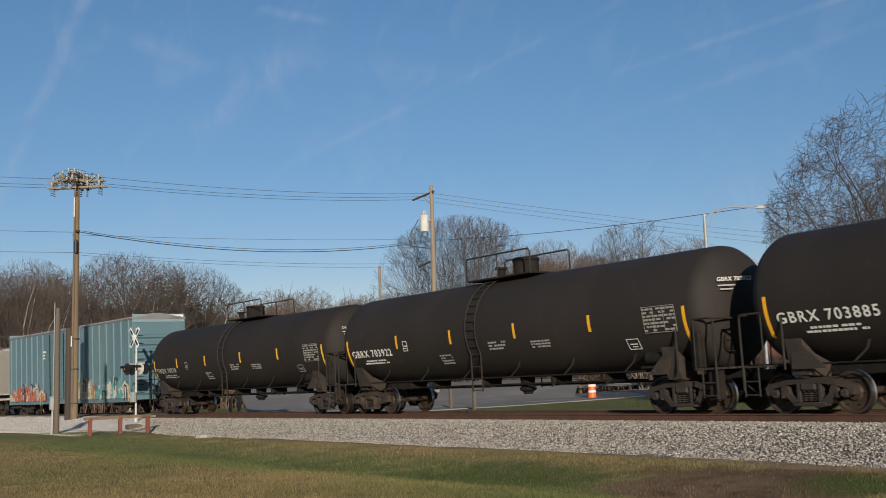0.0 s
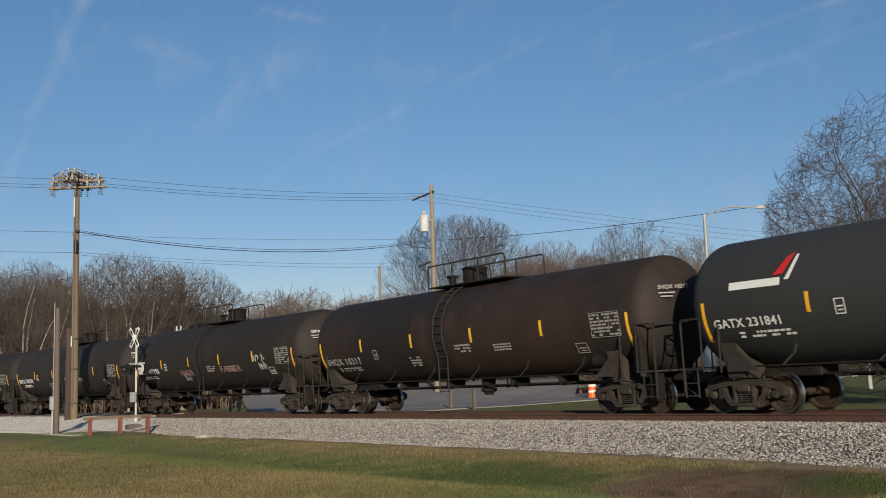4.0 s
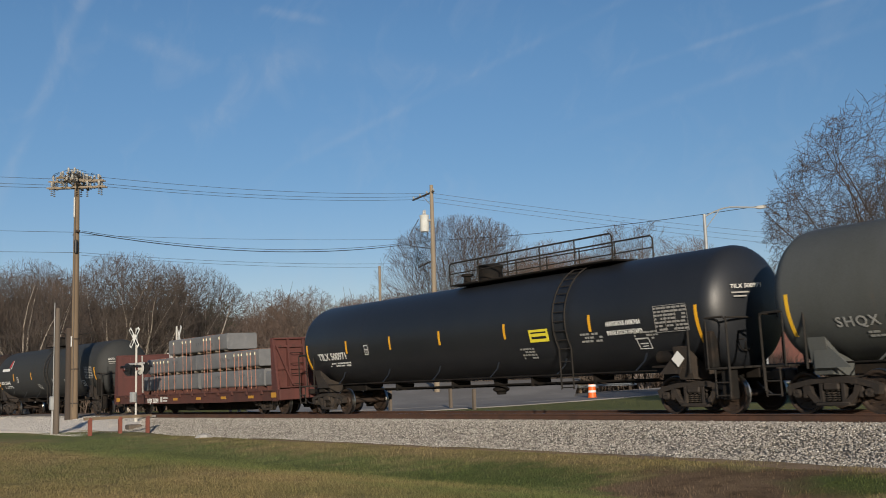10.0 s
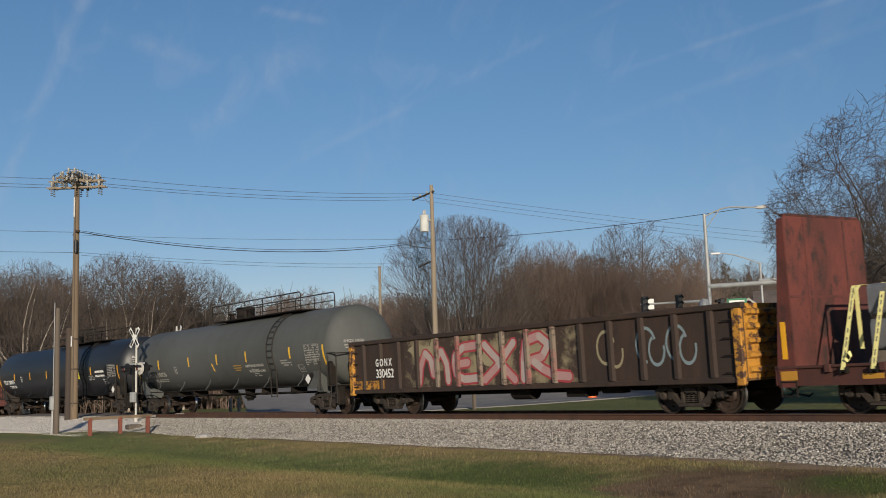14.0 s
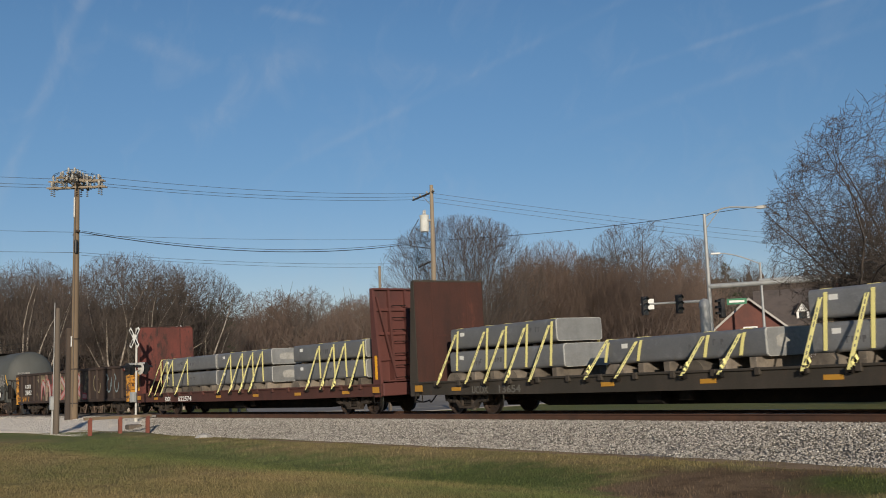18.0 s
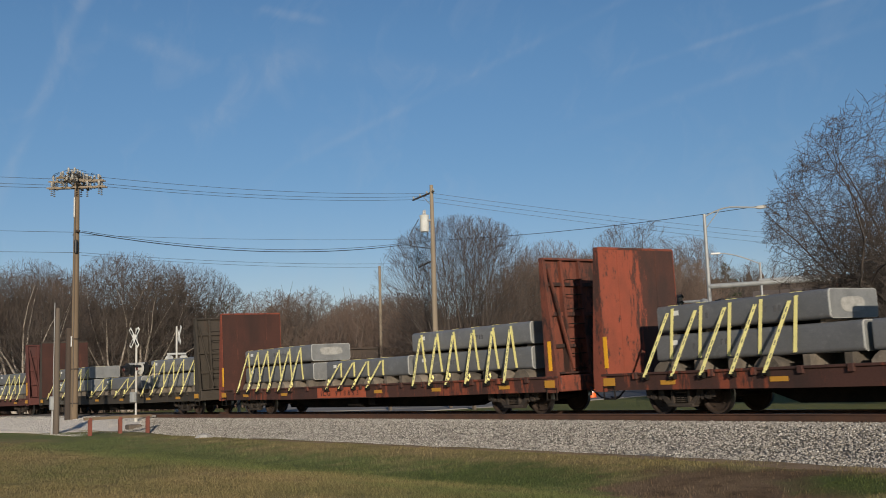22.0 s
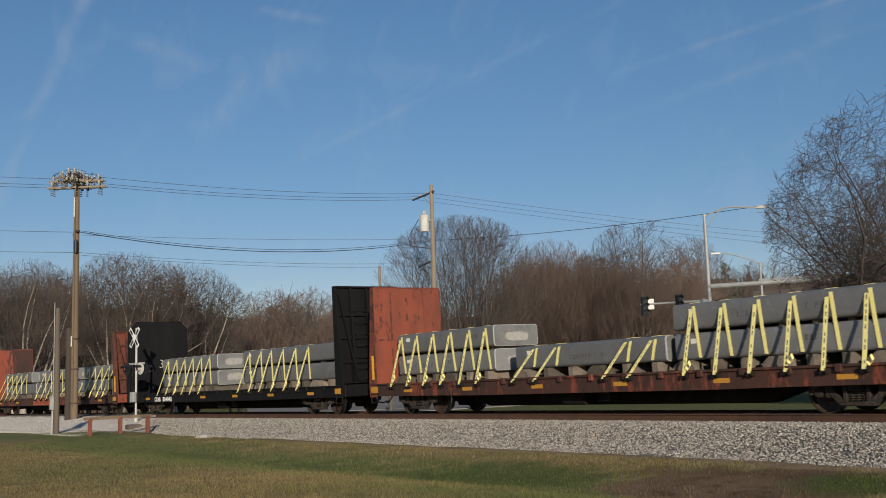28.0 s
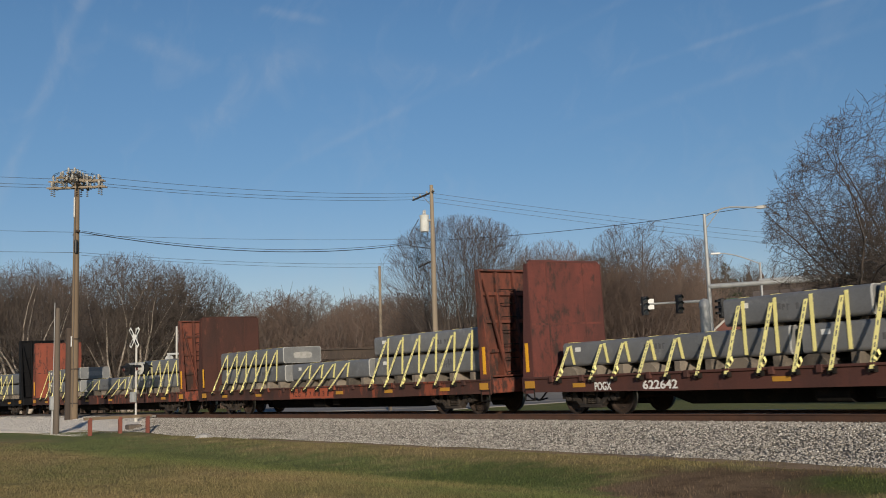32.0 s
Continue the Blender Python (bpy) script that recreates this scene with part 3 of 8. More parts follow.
def track_pose(s):
    th = KAPPA * s if s < 0 else 0.0
    y = KAPPA * s * s / 2 if s < 0 else 0.0
    return Matrix.Translation((s, y, 0)) @ Matrix.Rotation(th, 4, "Z") @ Matrix.Rotation(radians(BANK), 4, "X")


def along(shape, outline, s0, s1, step=2.0, bank=True):
    """Draws an outline of (lat, z) out along the track."""
    n, m = max(1, int(round((s1 - s0) / step))), len(outline)
    pts = [line_at(s0 + (s1 - s0) * i / n, a, b, bank) for i in range(n + 1) for a, b in outline]
    f = [(i * m + k, i * m + (k + 1) % m, (i + 1) * m + (k + 1) % m, (i + 1) * m + k) for i in range(n) for k in range(m)]
    f += [tuple(range(m))[::-1], tuple(range(n * m, n * m + m))]
    return shape.add(pts, f)


def smooth_step(a, b, x):
    t = min(1.0, max(0.0, (x - a) / (b - a)))
    return t * t * (3 - 2 * t)


def lateral(x, y):
    return y - (KAPPA * x * x / 2 if x < 0 else 0.0)


def ground_z(x, y):
    """Height of the ground sheet."""
    l = lateral(x, y)
    near = -0.72 - 0.10 * smooth_step(-6.0, -8.5, l)
    # a shallow swale, and the lawn that rises toward the camera
    near -= 0.16 * math.exp(-((l + 8.6) / 1.7) ** 2) * smooth_step(-44, -26, x)
    near += 0.10 * smooth_step(-10.0, -13.2, l) * smooth_step(-8, -22, x)
    near += 0.12 * smooth_step(-36, -50, x)
    far = -0.55 + 0.10 * smooth_step(6, 14, l) + 1.15 * smooth_step(8, 58, l) * smooth_step(-84, -52, x) + 0.6 * smooth_step(12, 40, l) * smooth_step(-50, -36, x)
    if l < -4.5:
        z = near
    elif l > 4.5:
        z = far
    else:
        z = -0.8
    if abs(l) > 4.5:
        z += 0.05 * noise.noise(Vector((x * 0.22, y * 0.22, 0))) + 0.018 * noise.noise(Vector((x * 1.1, y * 1.1, 3)))
    return z


def ground_sheet():
    xs = [-2500, -1200, -600, -350, -220, -150] + [-120 + 1.5 * i for i in range(60)] + [-30 + 0.5 * i for i in range(60)] + [0, 4, 10, 20, 40, 80, 150, 300, 600, 1200, 2500]
    ys = [-2500, -1200, -600, -300, -150, -80, -50, -35] + [-28 + 0.5 * i for i in range(48)] + [-4, -2, 0, 2, 4, 4.6] + [5 + 1.0 * i for i in range(25)] + [32, 36, 42, 50, 60, 75, 100, 150, 220, 350, 600, 1200, 2500]
    sh = Shape()
    pts = [(x, y, ground_z(x, y)) for y in ys for x in xs]
    n = len(xs)
    sh.add(pts, [(j * n + i, j * n + i + 1, (j + 1) * n + i + 1, (j + 1) * n + i) for j in range(len(ys) - 1) for i in range(n - 1)])
    ob = part("ground", sh, GROUND, angle=80)
    tagged(ob, "mown winter grass, olive green with straw-brown patches", "ground", kind="structure")


ground_sheet()


def ballast_z(l):
    """Height of the ballast bed over its lateral place."""
    a = abs(l)
    edge = 5.1 if l < 0 else 4.6
    return -0.215 if a < 1.75 else -0.215 - (0.60 if l < 0 else 0.45) * smooth_step(1.75, edge, a) ** 0.85 if a < edge else -0.86


def scatter(name, label, x, y, z, size, rng, mat=None):
    """Loose angular stones lying at those places, as one mesh."""
    n = len(x)
    base = np.array([[1, 0, 0], [-0.6, 0.8, 0], [-0.5, -0.9, 0], [0.1, 0.1, 0.8], [0.3, 0.6, 0.35], [0.1, -0.2, -0.8]])
    faces = np.array([[0, 4, 3], [4, 1, 3], [1, 2, 3], [2, 0, 3], [4, 0, 5], [1, 4, 5], [2, 1, 5], [0, 2, 5]])
    ang = rng.random((n, 1)) * 6.283
    v = base[None] * (0.7 + 0.6 * rng.random((n, 6, 1))) * np.array([1, 1, 0.75])
    c, si = np.cos(ang), np.sin(ang)
    v = np.stack([v[..., 0] * c - v[..., 1] * si, v[..., 0] * si + v[..., 1] * c, v[..., 2]], -1) * size[:, None, None]
    v += np.stack([x, y, z + 0.006 + 0.02 * rng.random(n)], -1)[:, None]
    v = v.reshape(-1, 3)
    f = (faces[None] + 6 * np.arange(n)[:, None, None]).reshape(-1, 3)
    me = bpy.data.meshes.new(name)
    me.vertices.add(len(v))
    me.vertices.foreach_set("co", v.ravel())
    me.loops.add(len(f) * 3)
    me.loops.foreach_set("vertex_index", f.ravel().astype(np.int32))
    me.polygons.add(len(f))
    me.polygons.foreach_set("loop_start", np.arange(0, len(f) * 3, 3, dtype=np.int32))
    me.update(calc_edges=True)
    me.materials.append(mat or STONES)
    tagged(new(name, me), label, "gravel", kind="stuff")


def track_bed():
    sh = Shape()
    lats = [-5.4, -4.8, -4.2, -3.6, -3.0, -2.4, -1.9, -1.5, -0.8, 0.8, 1.5, 1.9, 2.5, 3.2, 4.0, 4.6, 5.0]
    S = [-150 + 2.0 * i for i in range(45)] + [-60 + 1.0 * i for i in range(70)] + [10 + 10 * i for i in range(32)]
    pts = []
    for s in S:
        for l in lats:
            p = line_at(s, l, 0, False)
            w = 0.03 * noise.noise(Vector((s * 0.9, l * 1.3, 7)))
            pts.append((p.x, p.y, ballast_z(l) + w))
    m = len(lats)
    sh.add(pts, [(i * m + k, (i + 1) * m + k, (i + 1) * m + k + 1, i * m + k + 1) for i in range(len(S) - 1) for k in range(m - 1)])
    tagged(part("ballast_bed", sh, BALLAST_BED, angle=80), "pale grey crushed-stone ballast bed", "ballast", kind="structure")
    # loose stones, thick on the near shoulder
    rng = np.random.default_rng(5)
    n = 95000
    s = -62 + 56 * rng.random(n) ** 0.85
    l = -0.95 - 4.3 * rng.random(n)
    far = rng.random(n) < 0.06
    l = np.where(far, 1.2 + 2.2 * rng.random(n), l)
    edge = -4.85 + 0.35 * np.sin(s * 0.7) + 0.2 * np.sin(s * 1.9 + 1)
    keep = (l > edge) | (rng.random(n) < 0.12)
    s, l = s[keep], l[keep]
    n = len(s)
    a = np.abs(l)
    t = np.clip((a - 1.75) / (5.1 - 1.75), 0, 1)
    z = -0.215 - 0.60 * (t * t * (3 - 2 * t)) ** 0.85
    y = np.where(s < 0, KAPPA * s * s / 2, 0) + l
    scatter("ballast_stones", "loose pale grey crushed stones on the track shoulder", s - KAPPA * s * l, y, z, 0.018 + 0.020 * rng.random(n), rng)


track_bed()


def rails():
    prof = [(-0.07, -0.175), (0.07, -0.175), (0.07, -0.163), (0.012, -0.145), (0.010, -0.045), (0.036, -0.034), (0.036, -0.006), (0.028, 0.0),
            (-0.028, 0.0), (-0.036, -0.006), (-0.036, -0.034), (-0.010, -0.045), (-0.012, -0.145), (-0.07, -0.163)]
    for side in (-1, 1):
        ob = part("rail", along(Shape(), [(a + side * 0.755, b) for a, b in prof], -150, 320, 2.5), RAIL_SIDE, angle=30)
        tagged(ob, "rusted steel rail with a bright worn head on wooden sleepers", "rail", group="running rails", kind="structure")
        part("worn_head", along(Shape(), [(side * 0.755 - 0.022, -0.003), (side * 0.755 + 0.022, -0.003), (side * 0.755 + 0.02, 0.002), (side * 0.755 - 0.02, 0.002)], -150, 320, 2.5), RAIL_HEAD, ob, "polished running surface")
    # tie plates at the feet
    bed = thing("sleepers", "row of dark creosoted wooden sleepers under the rails", "sleepers", kind="structure")
    tie = Shape().box(-0.115, 0.115, -1.3, 1.3, -0.36, -0.185, 0.012).mesh("sleeper", SLEEPER)
    plate = Shape().box(-0.09, 0.09, -0.17, 0.17, -0.187, -0.168, 0.004)
    for dx in (-0.05, 0.05):
        for dy in (-0.1, 0.1):
            plate.rod((dx, dy, -0.17), (dx, dy, -0.135), 0.017, seg=6)
    plate = plate.mesh("tie_plate", RAIL_SIDE)
    for i in range(150):
        s = -84 + 0.53 * i + random.uniform(-0.03, 0.03)
        t = part("sleeper", tie, SLEEPER, bed, at=track_pose(s) @ pose(0, random.uniform(-0.04, 0.04), 0, 0, 0, random.uniform(-1, 1)))
        if s > -45:
            part("tie_plate", plate, RAIL_SIDE, t, at=pose(0, -0.755, 0))


rails()


def crossing_and_roads():
    # pale concrete apron and road on the near side, that climbs to the rails
    def patch(name, label, cat, mat, corners, nx, ny, zf, thick=0.12):
        """A sheet between four corners (x, y), with height zf(x, y)."""
        a, b, c, d = [Vector(q) for q in corners]
        top = []
        for j in range(ny + 1):
            for i in range(nx + 1):
                p = a.lerp(b, i / nx).lerp(d.lerp(c, i / nx), j / ny)
                top.append((p.x, p.y, zf(p.x, p.y)))
        n = nx + 1
        f = [(j * n + i, j * n + i + 1, (j + 1) * n + i + 1, (j + 1) * n + i) for j in range(ny) for i in range(nx)]
        k = len(top)
        pts = top + [(x, y, z - thick) for x, y, z in top]
        rim = [i for i in range(nx)] + [j * n + nx for j in range(ny)] + [ny * n + i for i in range(nx, 0, -1)] + [j * n for j in range(ny, 0, -1)]
        f += [(rim[i], rim[(i + 1) % len(rim)], rim[(i + 1) % len(rim)] + k, rim[i] + k) for i in range(len(rim))]
        return tagged(part(name, Shape().add(pts, f), mat, angle=60), label, cat, kind="structure")

    def ramp(x, y):
        l = lateral(x, y)
        z = -0.10 - 0.42 * smooth_step(-1.6, -6.5, l)
        low = min(ballast_z(l), -0.30) - 0.04 if l > -5.1 else ground_z(x, y) - 0.03
        k = smooth_step(-54, -47, x)
        z = z + (low - z) * k
        return z + (ground_z(x, y) + 0.02 - z) * smooth_step(-6.6, -7.8, l)

    def yy(x, l):
        return KAPPA * x * x / 2 + l

    patch("road_1", "pale crushed-stone road that climbs to the rails", "road", CRUSHED,
          [(-110, yy(-110, -8.0)), (-45.5, yy(-45.5, -6.6)), (-45.5, yy(-45.5, -1.75)), (-110, yy(-110, -1.75))], 26, 10, ramp)
    grit = np.random.default_rng(12)
    gx = -100 + 55.5 * grit.random(30000) ** 0.6
    gl = -1.75 - 5.6 * grit.random(30000)
    gy = KAPPA * gx * gx / 2 + gl
    gh = np.array([ramp(p, q) for p, q in zip(gx, gy)])
    scatter("road_gravel", "pale crushed gravel strewn over the road by the rails", gx, gy, gh, 0.011 + 0.012 * grit.random(30000), grit, PALE_STONES)
    panel = Shape()
    along(panel, [(-0.64, -0.1), (0.64, -0.1), (0.64, -0.02), (-0.64, -0.02)], -74, -52, 2)
    along(panel, [(-1.75, -0.12), (-0.86, -0.12), (-0.86, -0.015), (-1.75, -0.05)], -74, -52, 2)
    along(panel, [(0.86, -0.12), (1.75, -0.12), (1.75, -0.05), (0.86, -0.015)], -74, -52, 2)
    tagged(part("crossing_panel", panel, ASPHALT), "worn asphalt and timber level-crossing surface between the rails", "crossing", kind="structure")

    def flat(x, y):
        return -0.40 + 0.26 * smooth_step(7.0, 1.8, lateral(x, y))

    patch("road_2", "worn dark asphalt street beyond the crossing", "road", ASPHALT,
          [(-74, yy(-74, 1.75)), (-52, yy(-52, 1.75)), (-40, 60), (-60, 75)], 8, 24, lambda x, y: max(flat(x, y), ground_z(x, y) + 0.05))
    patch("road_3", "pale concrete street running behind the tracks", "road", CONCRETE,
          [(-150, 30), (-41, 36), (-41, 45), (-150, 41)], 20, 3, lambda x, y: max(-0.385, ground_z(x, y) + 0.06))
    patch("road_4", "worn grey parking ground that rises toward the trees", "road", ASPHALT,
          [(-60.7, 5.4), (-50.2, 22.4), (-63.3, 34.7), (-77.6, 11.6)], 12, 8, lambda x, y: max(ground_z(x, y) + 0.05, -0.35 + 1.7 * smooth_step(64, 84, math.hypot(x - EYE.x, y - EYE.y))))
    # worn earth between lawn and stone
    rng = random.Random(4)
    sh = Shape()
    pts, n = [], 60
    for i in range(n + 1):
        s = -34 + 30 * i / n
        w = 0.35 + 0.30 * noise.noise(Vector((s * 0.5, 2, 0))) + 0.5 * math.exp(-((s + 11.5) / 3.0) ** 2)
        for k in range(5):
            l = -4.7 - (w + 0.25) * k / 4
            p = line_at(s, l, 0, False)
            pts.append((p.x, p.y, ground_z(p.x, p.y) + 0.012 - (0.03 if k in (0, 4) else 0.0)))
    sh.add(pts, [(i * 5 + k, (i + 1) * 5 + k, (i + 1) * 5 + k + 1, i * 5 + k + 1) for i in range(n) for k in range(4)])
    tagged(part("worn_earth", sh, DIRT, angle=80), "strip of bare brown earth along the stones", "dirt", kind="structure")


crossing_and_roads()


def lawn_blades():
    rng = np.random.default_rng(8)
    n = 330000
    # thicker toward the camera
    a = np.radians(33 + 47 * rng.random(n))
    d = 12.5 + 31 * rng.random(n) ** 1.7
    x, y = -np.sin(a) * d, EYE.y + np.cos(a) * d
    l = y - np.where(x < 0, KAPPA * x * x / 2, 0)
    keep = (l < -5.0 - 0.4 * rng.random(n)) & ~((x < -44) & (l > -8.2)) & ~((((x + 11.4) / 2.3) ** 2 + ((y + 7.6) / 2.1) ** 2 < 0.7 + 0.5 * rng.random(n)) & (x < -10.1) & (rng.random(n) < 0.8))
    x, y = x[keep], y[keep]
    n = len(x)
    z = np.array([ground_z(p, q) for p, q in zip(x, y)])
    clump = np.array([noise.noise(Vector((p * 0.9, q * 0.9, 5))) for p, q in zip(x, y)])
    h = (0.022 + 0.040 * rng.random(n)) * (1.0 + 0.7 * clump)
    w = 0.0032 + 0.0035 * rng.random(n)
    ang = rng.random(n) * 6.283
    lean = (rng.random((n, 2)) - 0.5) * 0.06
    p0 = np.stack([x - np.cos(ang) * w, y - np.sin(ang) * w, z - 0.01], -1)
    p1 = np.stack([x + np.cos(ang) * w, y + np.sin(ang) * w, z - 0.01], -1)
    p2 = np.stack([x + lean[:, 0], y + lean[:, 1], z + h], -1)
    v = np.stack([p0, p1, p2], 1).reshape(-1, 3)
    me = bpy.data.meshes.new("grass_blades")
    me.vertices.add(len(v))
    me.vertices.foreach_set("co", v.ravel())
    me.loops.add(len(v))
    me.loops.foreach_set("vertex_index", np.arange(len(v), dtype=np.int32))
    me.polygons.add(n)
    me.polygons.foreach_set("loop_start", np.arange(0, len(v), 3, dtype=np.int32))
    me.update(calc_edges=True)
    me.materials.append(BLADES)
    tagged(new("grass", me), "short mown grass blades, green and straw coloured", "grass", kind="stuff")


lawn_blades()


# ---- the train ----
def gone(t):
    """Metres that the train has run since the start."""
    def g(t):
        a = t - 16.0
        b = a / 16.0
        return 9.50612 * a - 0.0042281 * a * a / 2 - 0.00012011 * a ** 3 / 6 - 2.61265 * b ** 4 - 1.11697 * b ** 5 + 1.70217 * b ** 6
    return g(t) - g(0.0)


MOVING = []            # (car, metres along the train)
WHEELSETS = []
GROUP = "cars of the freight train"


def car(name, label, category, u):
    ob = thing(name, label, category, track_pose(u), GROUP)
    MOVING.append((ob, u))
    return ob


def wheelset_mesh():
    sh = Shape()
    for s in (-1, 1):
        y = s * 0.755
        prof = [(-0.02, 0.10), (-0.02, 0.16), (0.035, 0.20), (0.02, 0.36), (-0.03, 0.385), (-0.045, 0.41), (-0.045, 0.455), (0.06, 0.462), (0.075, 0.487), (0.09, 0.480), (0.09, 0.40), (0.06, 0.36), (0.075, 0.2), (0.09, 0.15), (0.09, 0.10)]
        sh.lathe([(y - s * h, r) for h, r in prof], "y", (0, 0, 0), 32)
    sh.lathe([(-1.02, 0.0), (-1.02, 0.075), (-0.8, 0.085), (0.8, 0.085), (1.02, 0.075), (1.02, 0.0)], "y", (0, 0, 0), 12)
    for s in (-1, 1):
        for k in range(6):
            a = k * math.pi / 3
            sh.rod((0.28 * math.cos(a), s * 0.72, 0.28 * math.sin(a)), (0.28 * math.cos(a), s * 0.795, 0.28 * math.sin(a)), 0.012, seg=5)
    me = sh.mesh("wheelset", WHEEL_STEEL, angle=30)
    me.materials.append(TREAD)
    for p in me.polygons:
        c = p.center
        r = math.hypot(c.x, c.z)
        if r > 0.452 and abs(abs(c.y) - 0.75) < 0.08:
            p.material_index = 1
    return me


def side_frame_mesh():
    sh = Shape()
    o = [(-1.10, 0.42), (-1.14, 0.60), (-0.98, 0.68), (-0.55, 0.76), (-0.30, 0.80), (0.30, 0.80), (0.55, 0.76), (0.98, 0.68), (1.14, 0.60), (1.10, 0.42), (1.02, 0.42),
         (0.95, 0.56), (0.60, 0.64), (0.30, 0.67), (-0.30, 0.67), (-0.60, 0.64), (-0.95, 0.56), (-1.02, 0.42)]
    sh.prism(o, -0.10, 0.10, "y")
    for s in (-1, 1):
        sh.prism([(s * 0.70, 0.64), (s * 0.62, 0.42), (s * 0.40, 0.20), (s * 0.30, 0.20), (s * 0.30, 0.30), (s * 0.50, 0.46), (s * 0.57, 0.66)], -0.085, 0.085, "y")
        sh.box(s * 0.27 - 0.045, s * 0.27 + 0.045, -0.09, 0.09, 0.22, 0.70, 0.01)
        sh.box(s * 0.69 - 0.05, s * 0.69 + 0.05, -0.08, 0.08, 0.36, 0.62, 0.012)
    sh.box(-0.42, 0.42, -0.11, 0.11, 0.18, 0.27, 0.02)
    return sh.mesh("side_frame", TRUCK_RUST, angle=40)


def spring_mesh():
    pts = [(0.058 * math.cos(a), 0.058 * math.sin(a), 0.27 + 0.25 * a / 31.4) for a in [0.7 * i for i in range(46)]]
    return Shape().pipe(pts, 0.017, 4).mesh("spring", TRUCK_RUST)


def bearing_mesh():
    sh = Shape().lathe([(0.0, 0.0), (0.0, 0.085), (-0.05, 0.10), (-0.16, 0.10), (-0.16, 0.0)], "y", (0, 0, 0), 14)
    for k in range(3):
        a = k * 2.094 + 0.5
        sh.rod((0.055 * math.cos(a), -0.005, 0.055 * math.sin(a)), (0.055 * math.cos(a), 0.022, 0.055 * math.sin(a)), 0.017, seg=6)
    return sh.mesh("bearing_cap", TRUCK_RUST)


MESH = {"wheelset": wheelset_mesh(), "frame": side_frame_mesh(), "spring": spring_mesh(), "bearing": bearing_mesh(),
        "bolster": Shape().box(-0.19, 0.19, -1.12, 1.12, 0.52, 0.68, 0.03).box(-0.3, 0.3, -0.35, 0.35, 0.64, 0.80, 0.03).mesh("bolster", TRUCK_RUST),
        "brake": Shape().box(-0.55, -0.47, -0.95, 0.95, 0.36, 0.46, 0.01).box(0.47, 0.55, -0.95, 0.95, 0.36, 0.46, 0.01).mesh("brake_beam", UNDER_BLACK)}


def truck(parent, x, wheel=0.457):
    """A two-axle bogie under a car."""
    body = part("truck", MESH["bolster"], TRUCK_RUST, parent, "rusty cast-steel two-axle truck", at=pose(x, 0, 0))
    part("brake_beam", MESH["brake"], UNDER_BLACK, body)
    for s in (-1, 1):
        part("side_frame", MESH["frame"], TRUCK_RUST, body, at=pose(0, s * 1.0, 0, 0, 0, 0 if s < 0 else 180))
        for a in (-0.14, 0.0, 0.14):
            part("spring", MESH["spring"], TRUCK_RUST, body, at=pose(a, s * 1.0, 0))
        for a in (-0.889, 0.889):
            part("bearing_cap", MESH["bearing"], TRUCK_RUST, body, at=pose(a, s * 1.12, 0.457, 0, 0, 0 if s > 0 else 180))
    for a in (-0.889, 0.889):
        w = part("wheelset", MESH["wheelset"], WHEEL_STEEL, body, "worn steel wheels with bright treads", at=pose(a, 0, 0.457))
        WHEELSETS.append((w, a))


def coupler(parent, x, way, reach):
    """A knuckle coupler with its shank and hose at the end of a car."""
    sh = Shape()
    sh.box(min(x, x + way * (reach - 0.2)), max(x, x + way * (reach - 0.2)), -0.09, 0.09, 0.76, 0.96, 0.02)
    e = x + way * reach
    sh.box(min(e - way * 0.3, e), max(e - way * 0.3, e), -0.17, 0.15, 0.72, 1.0, 0.04)
    sh.box(min(e - way * 0.08, e + way * 0.05), max(e - way * 0.08, e + way * 0.05), 0.02, 0.17, 0.74, 0.98, 0.03)
    ob = part("coupler", sh, TRUCK_RUST, parent)
    hose = [(x + way * 0.1, -0.35, 0.72), (x + way * 0.25, -0.36, 0.60), (x + way * 0.5, -0.34, 0.42), (x + way * 0.75, -0.25, 0.36), (x + way * reach, -0.15, 0.42)]
    part("air_hose", Shape().pipe(hose, 0.026, 6), BLACK, ob)


def on_tank(x, z, r, zc, off=0.012, side=-1):
    """The place and tilt of a flat mark on the near side of a tank."""
    a = math.asin(max(-1, min(1, (z - zc) / r)))
    y = side * (math.cos(a) * (r + off))
    m = Matrix.Translation((x, y, zc + math.sin(a) * (r + off)))
    return m @ Matrix.Rotation(-a, 4, "X") @ Matrix.Rotation(radians(90), 4, "X")


def curved_stripe(x, z0, z1, w, r, zc, off=0.008, shift=0.0):
    """A stripe that hugs the tank's near side."""
    sh, n = Shape(), 8
    pts = []
    for i in range(n + 1):
        z = z0 + (z1 - z0) * i / n
        a = math.asin((z - zc) / r)
        xx = x + shift * (i / n - 0.5)
        for rr in (r - 0.002, r + off):
            for dx in (-w / 2, w / 2):
                pts.append((xx + dx, -rr * math.cos(a), zc + rr * math.sin(a)))
    f = []
    for i in range(n):
        o, p = i * 4, i * 4 + 4
        f += [(o + 2, o + 3, p + 3, p + 2), (o, o + 2, p + 2, p), (o + 1, p + 1, p + 3, o + 3)]
    f += [(0, 1, 3, 2), (4 * n, 4 * n + 2, 4 * n + 3, 4 * n + 1)]
    return sh.add(pts, f)


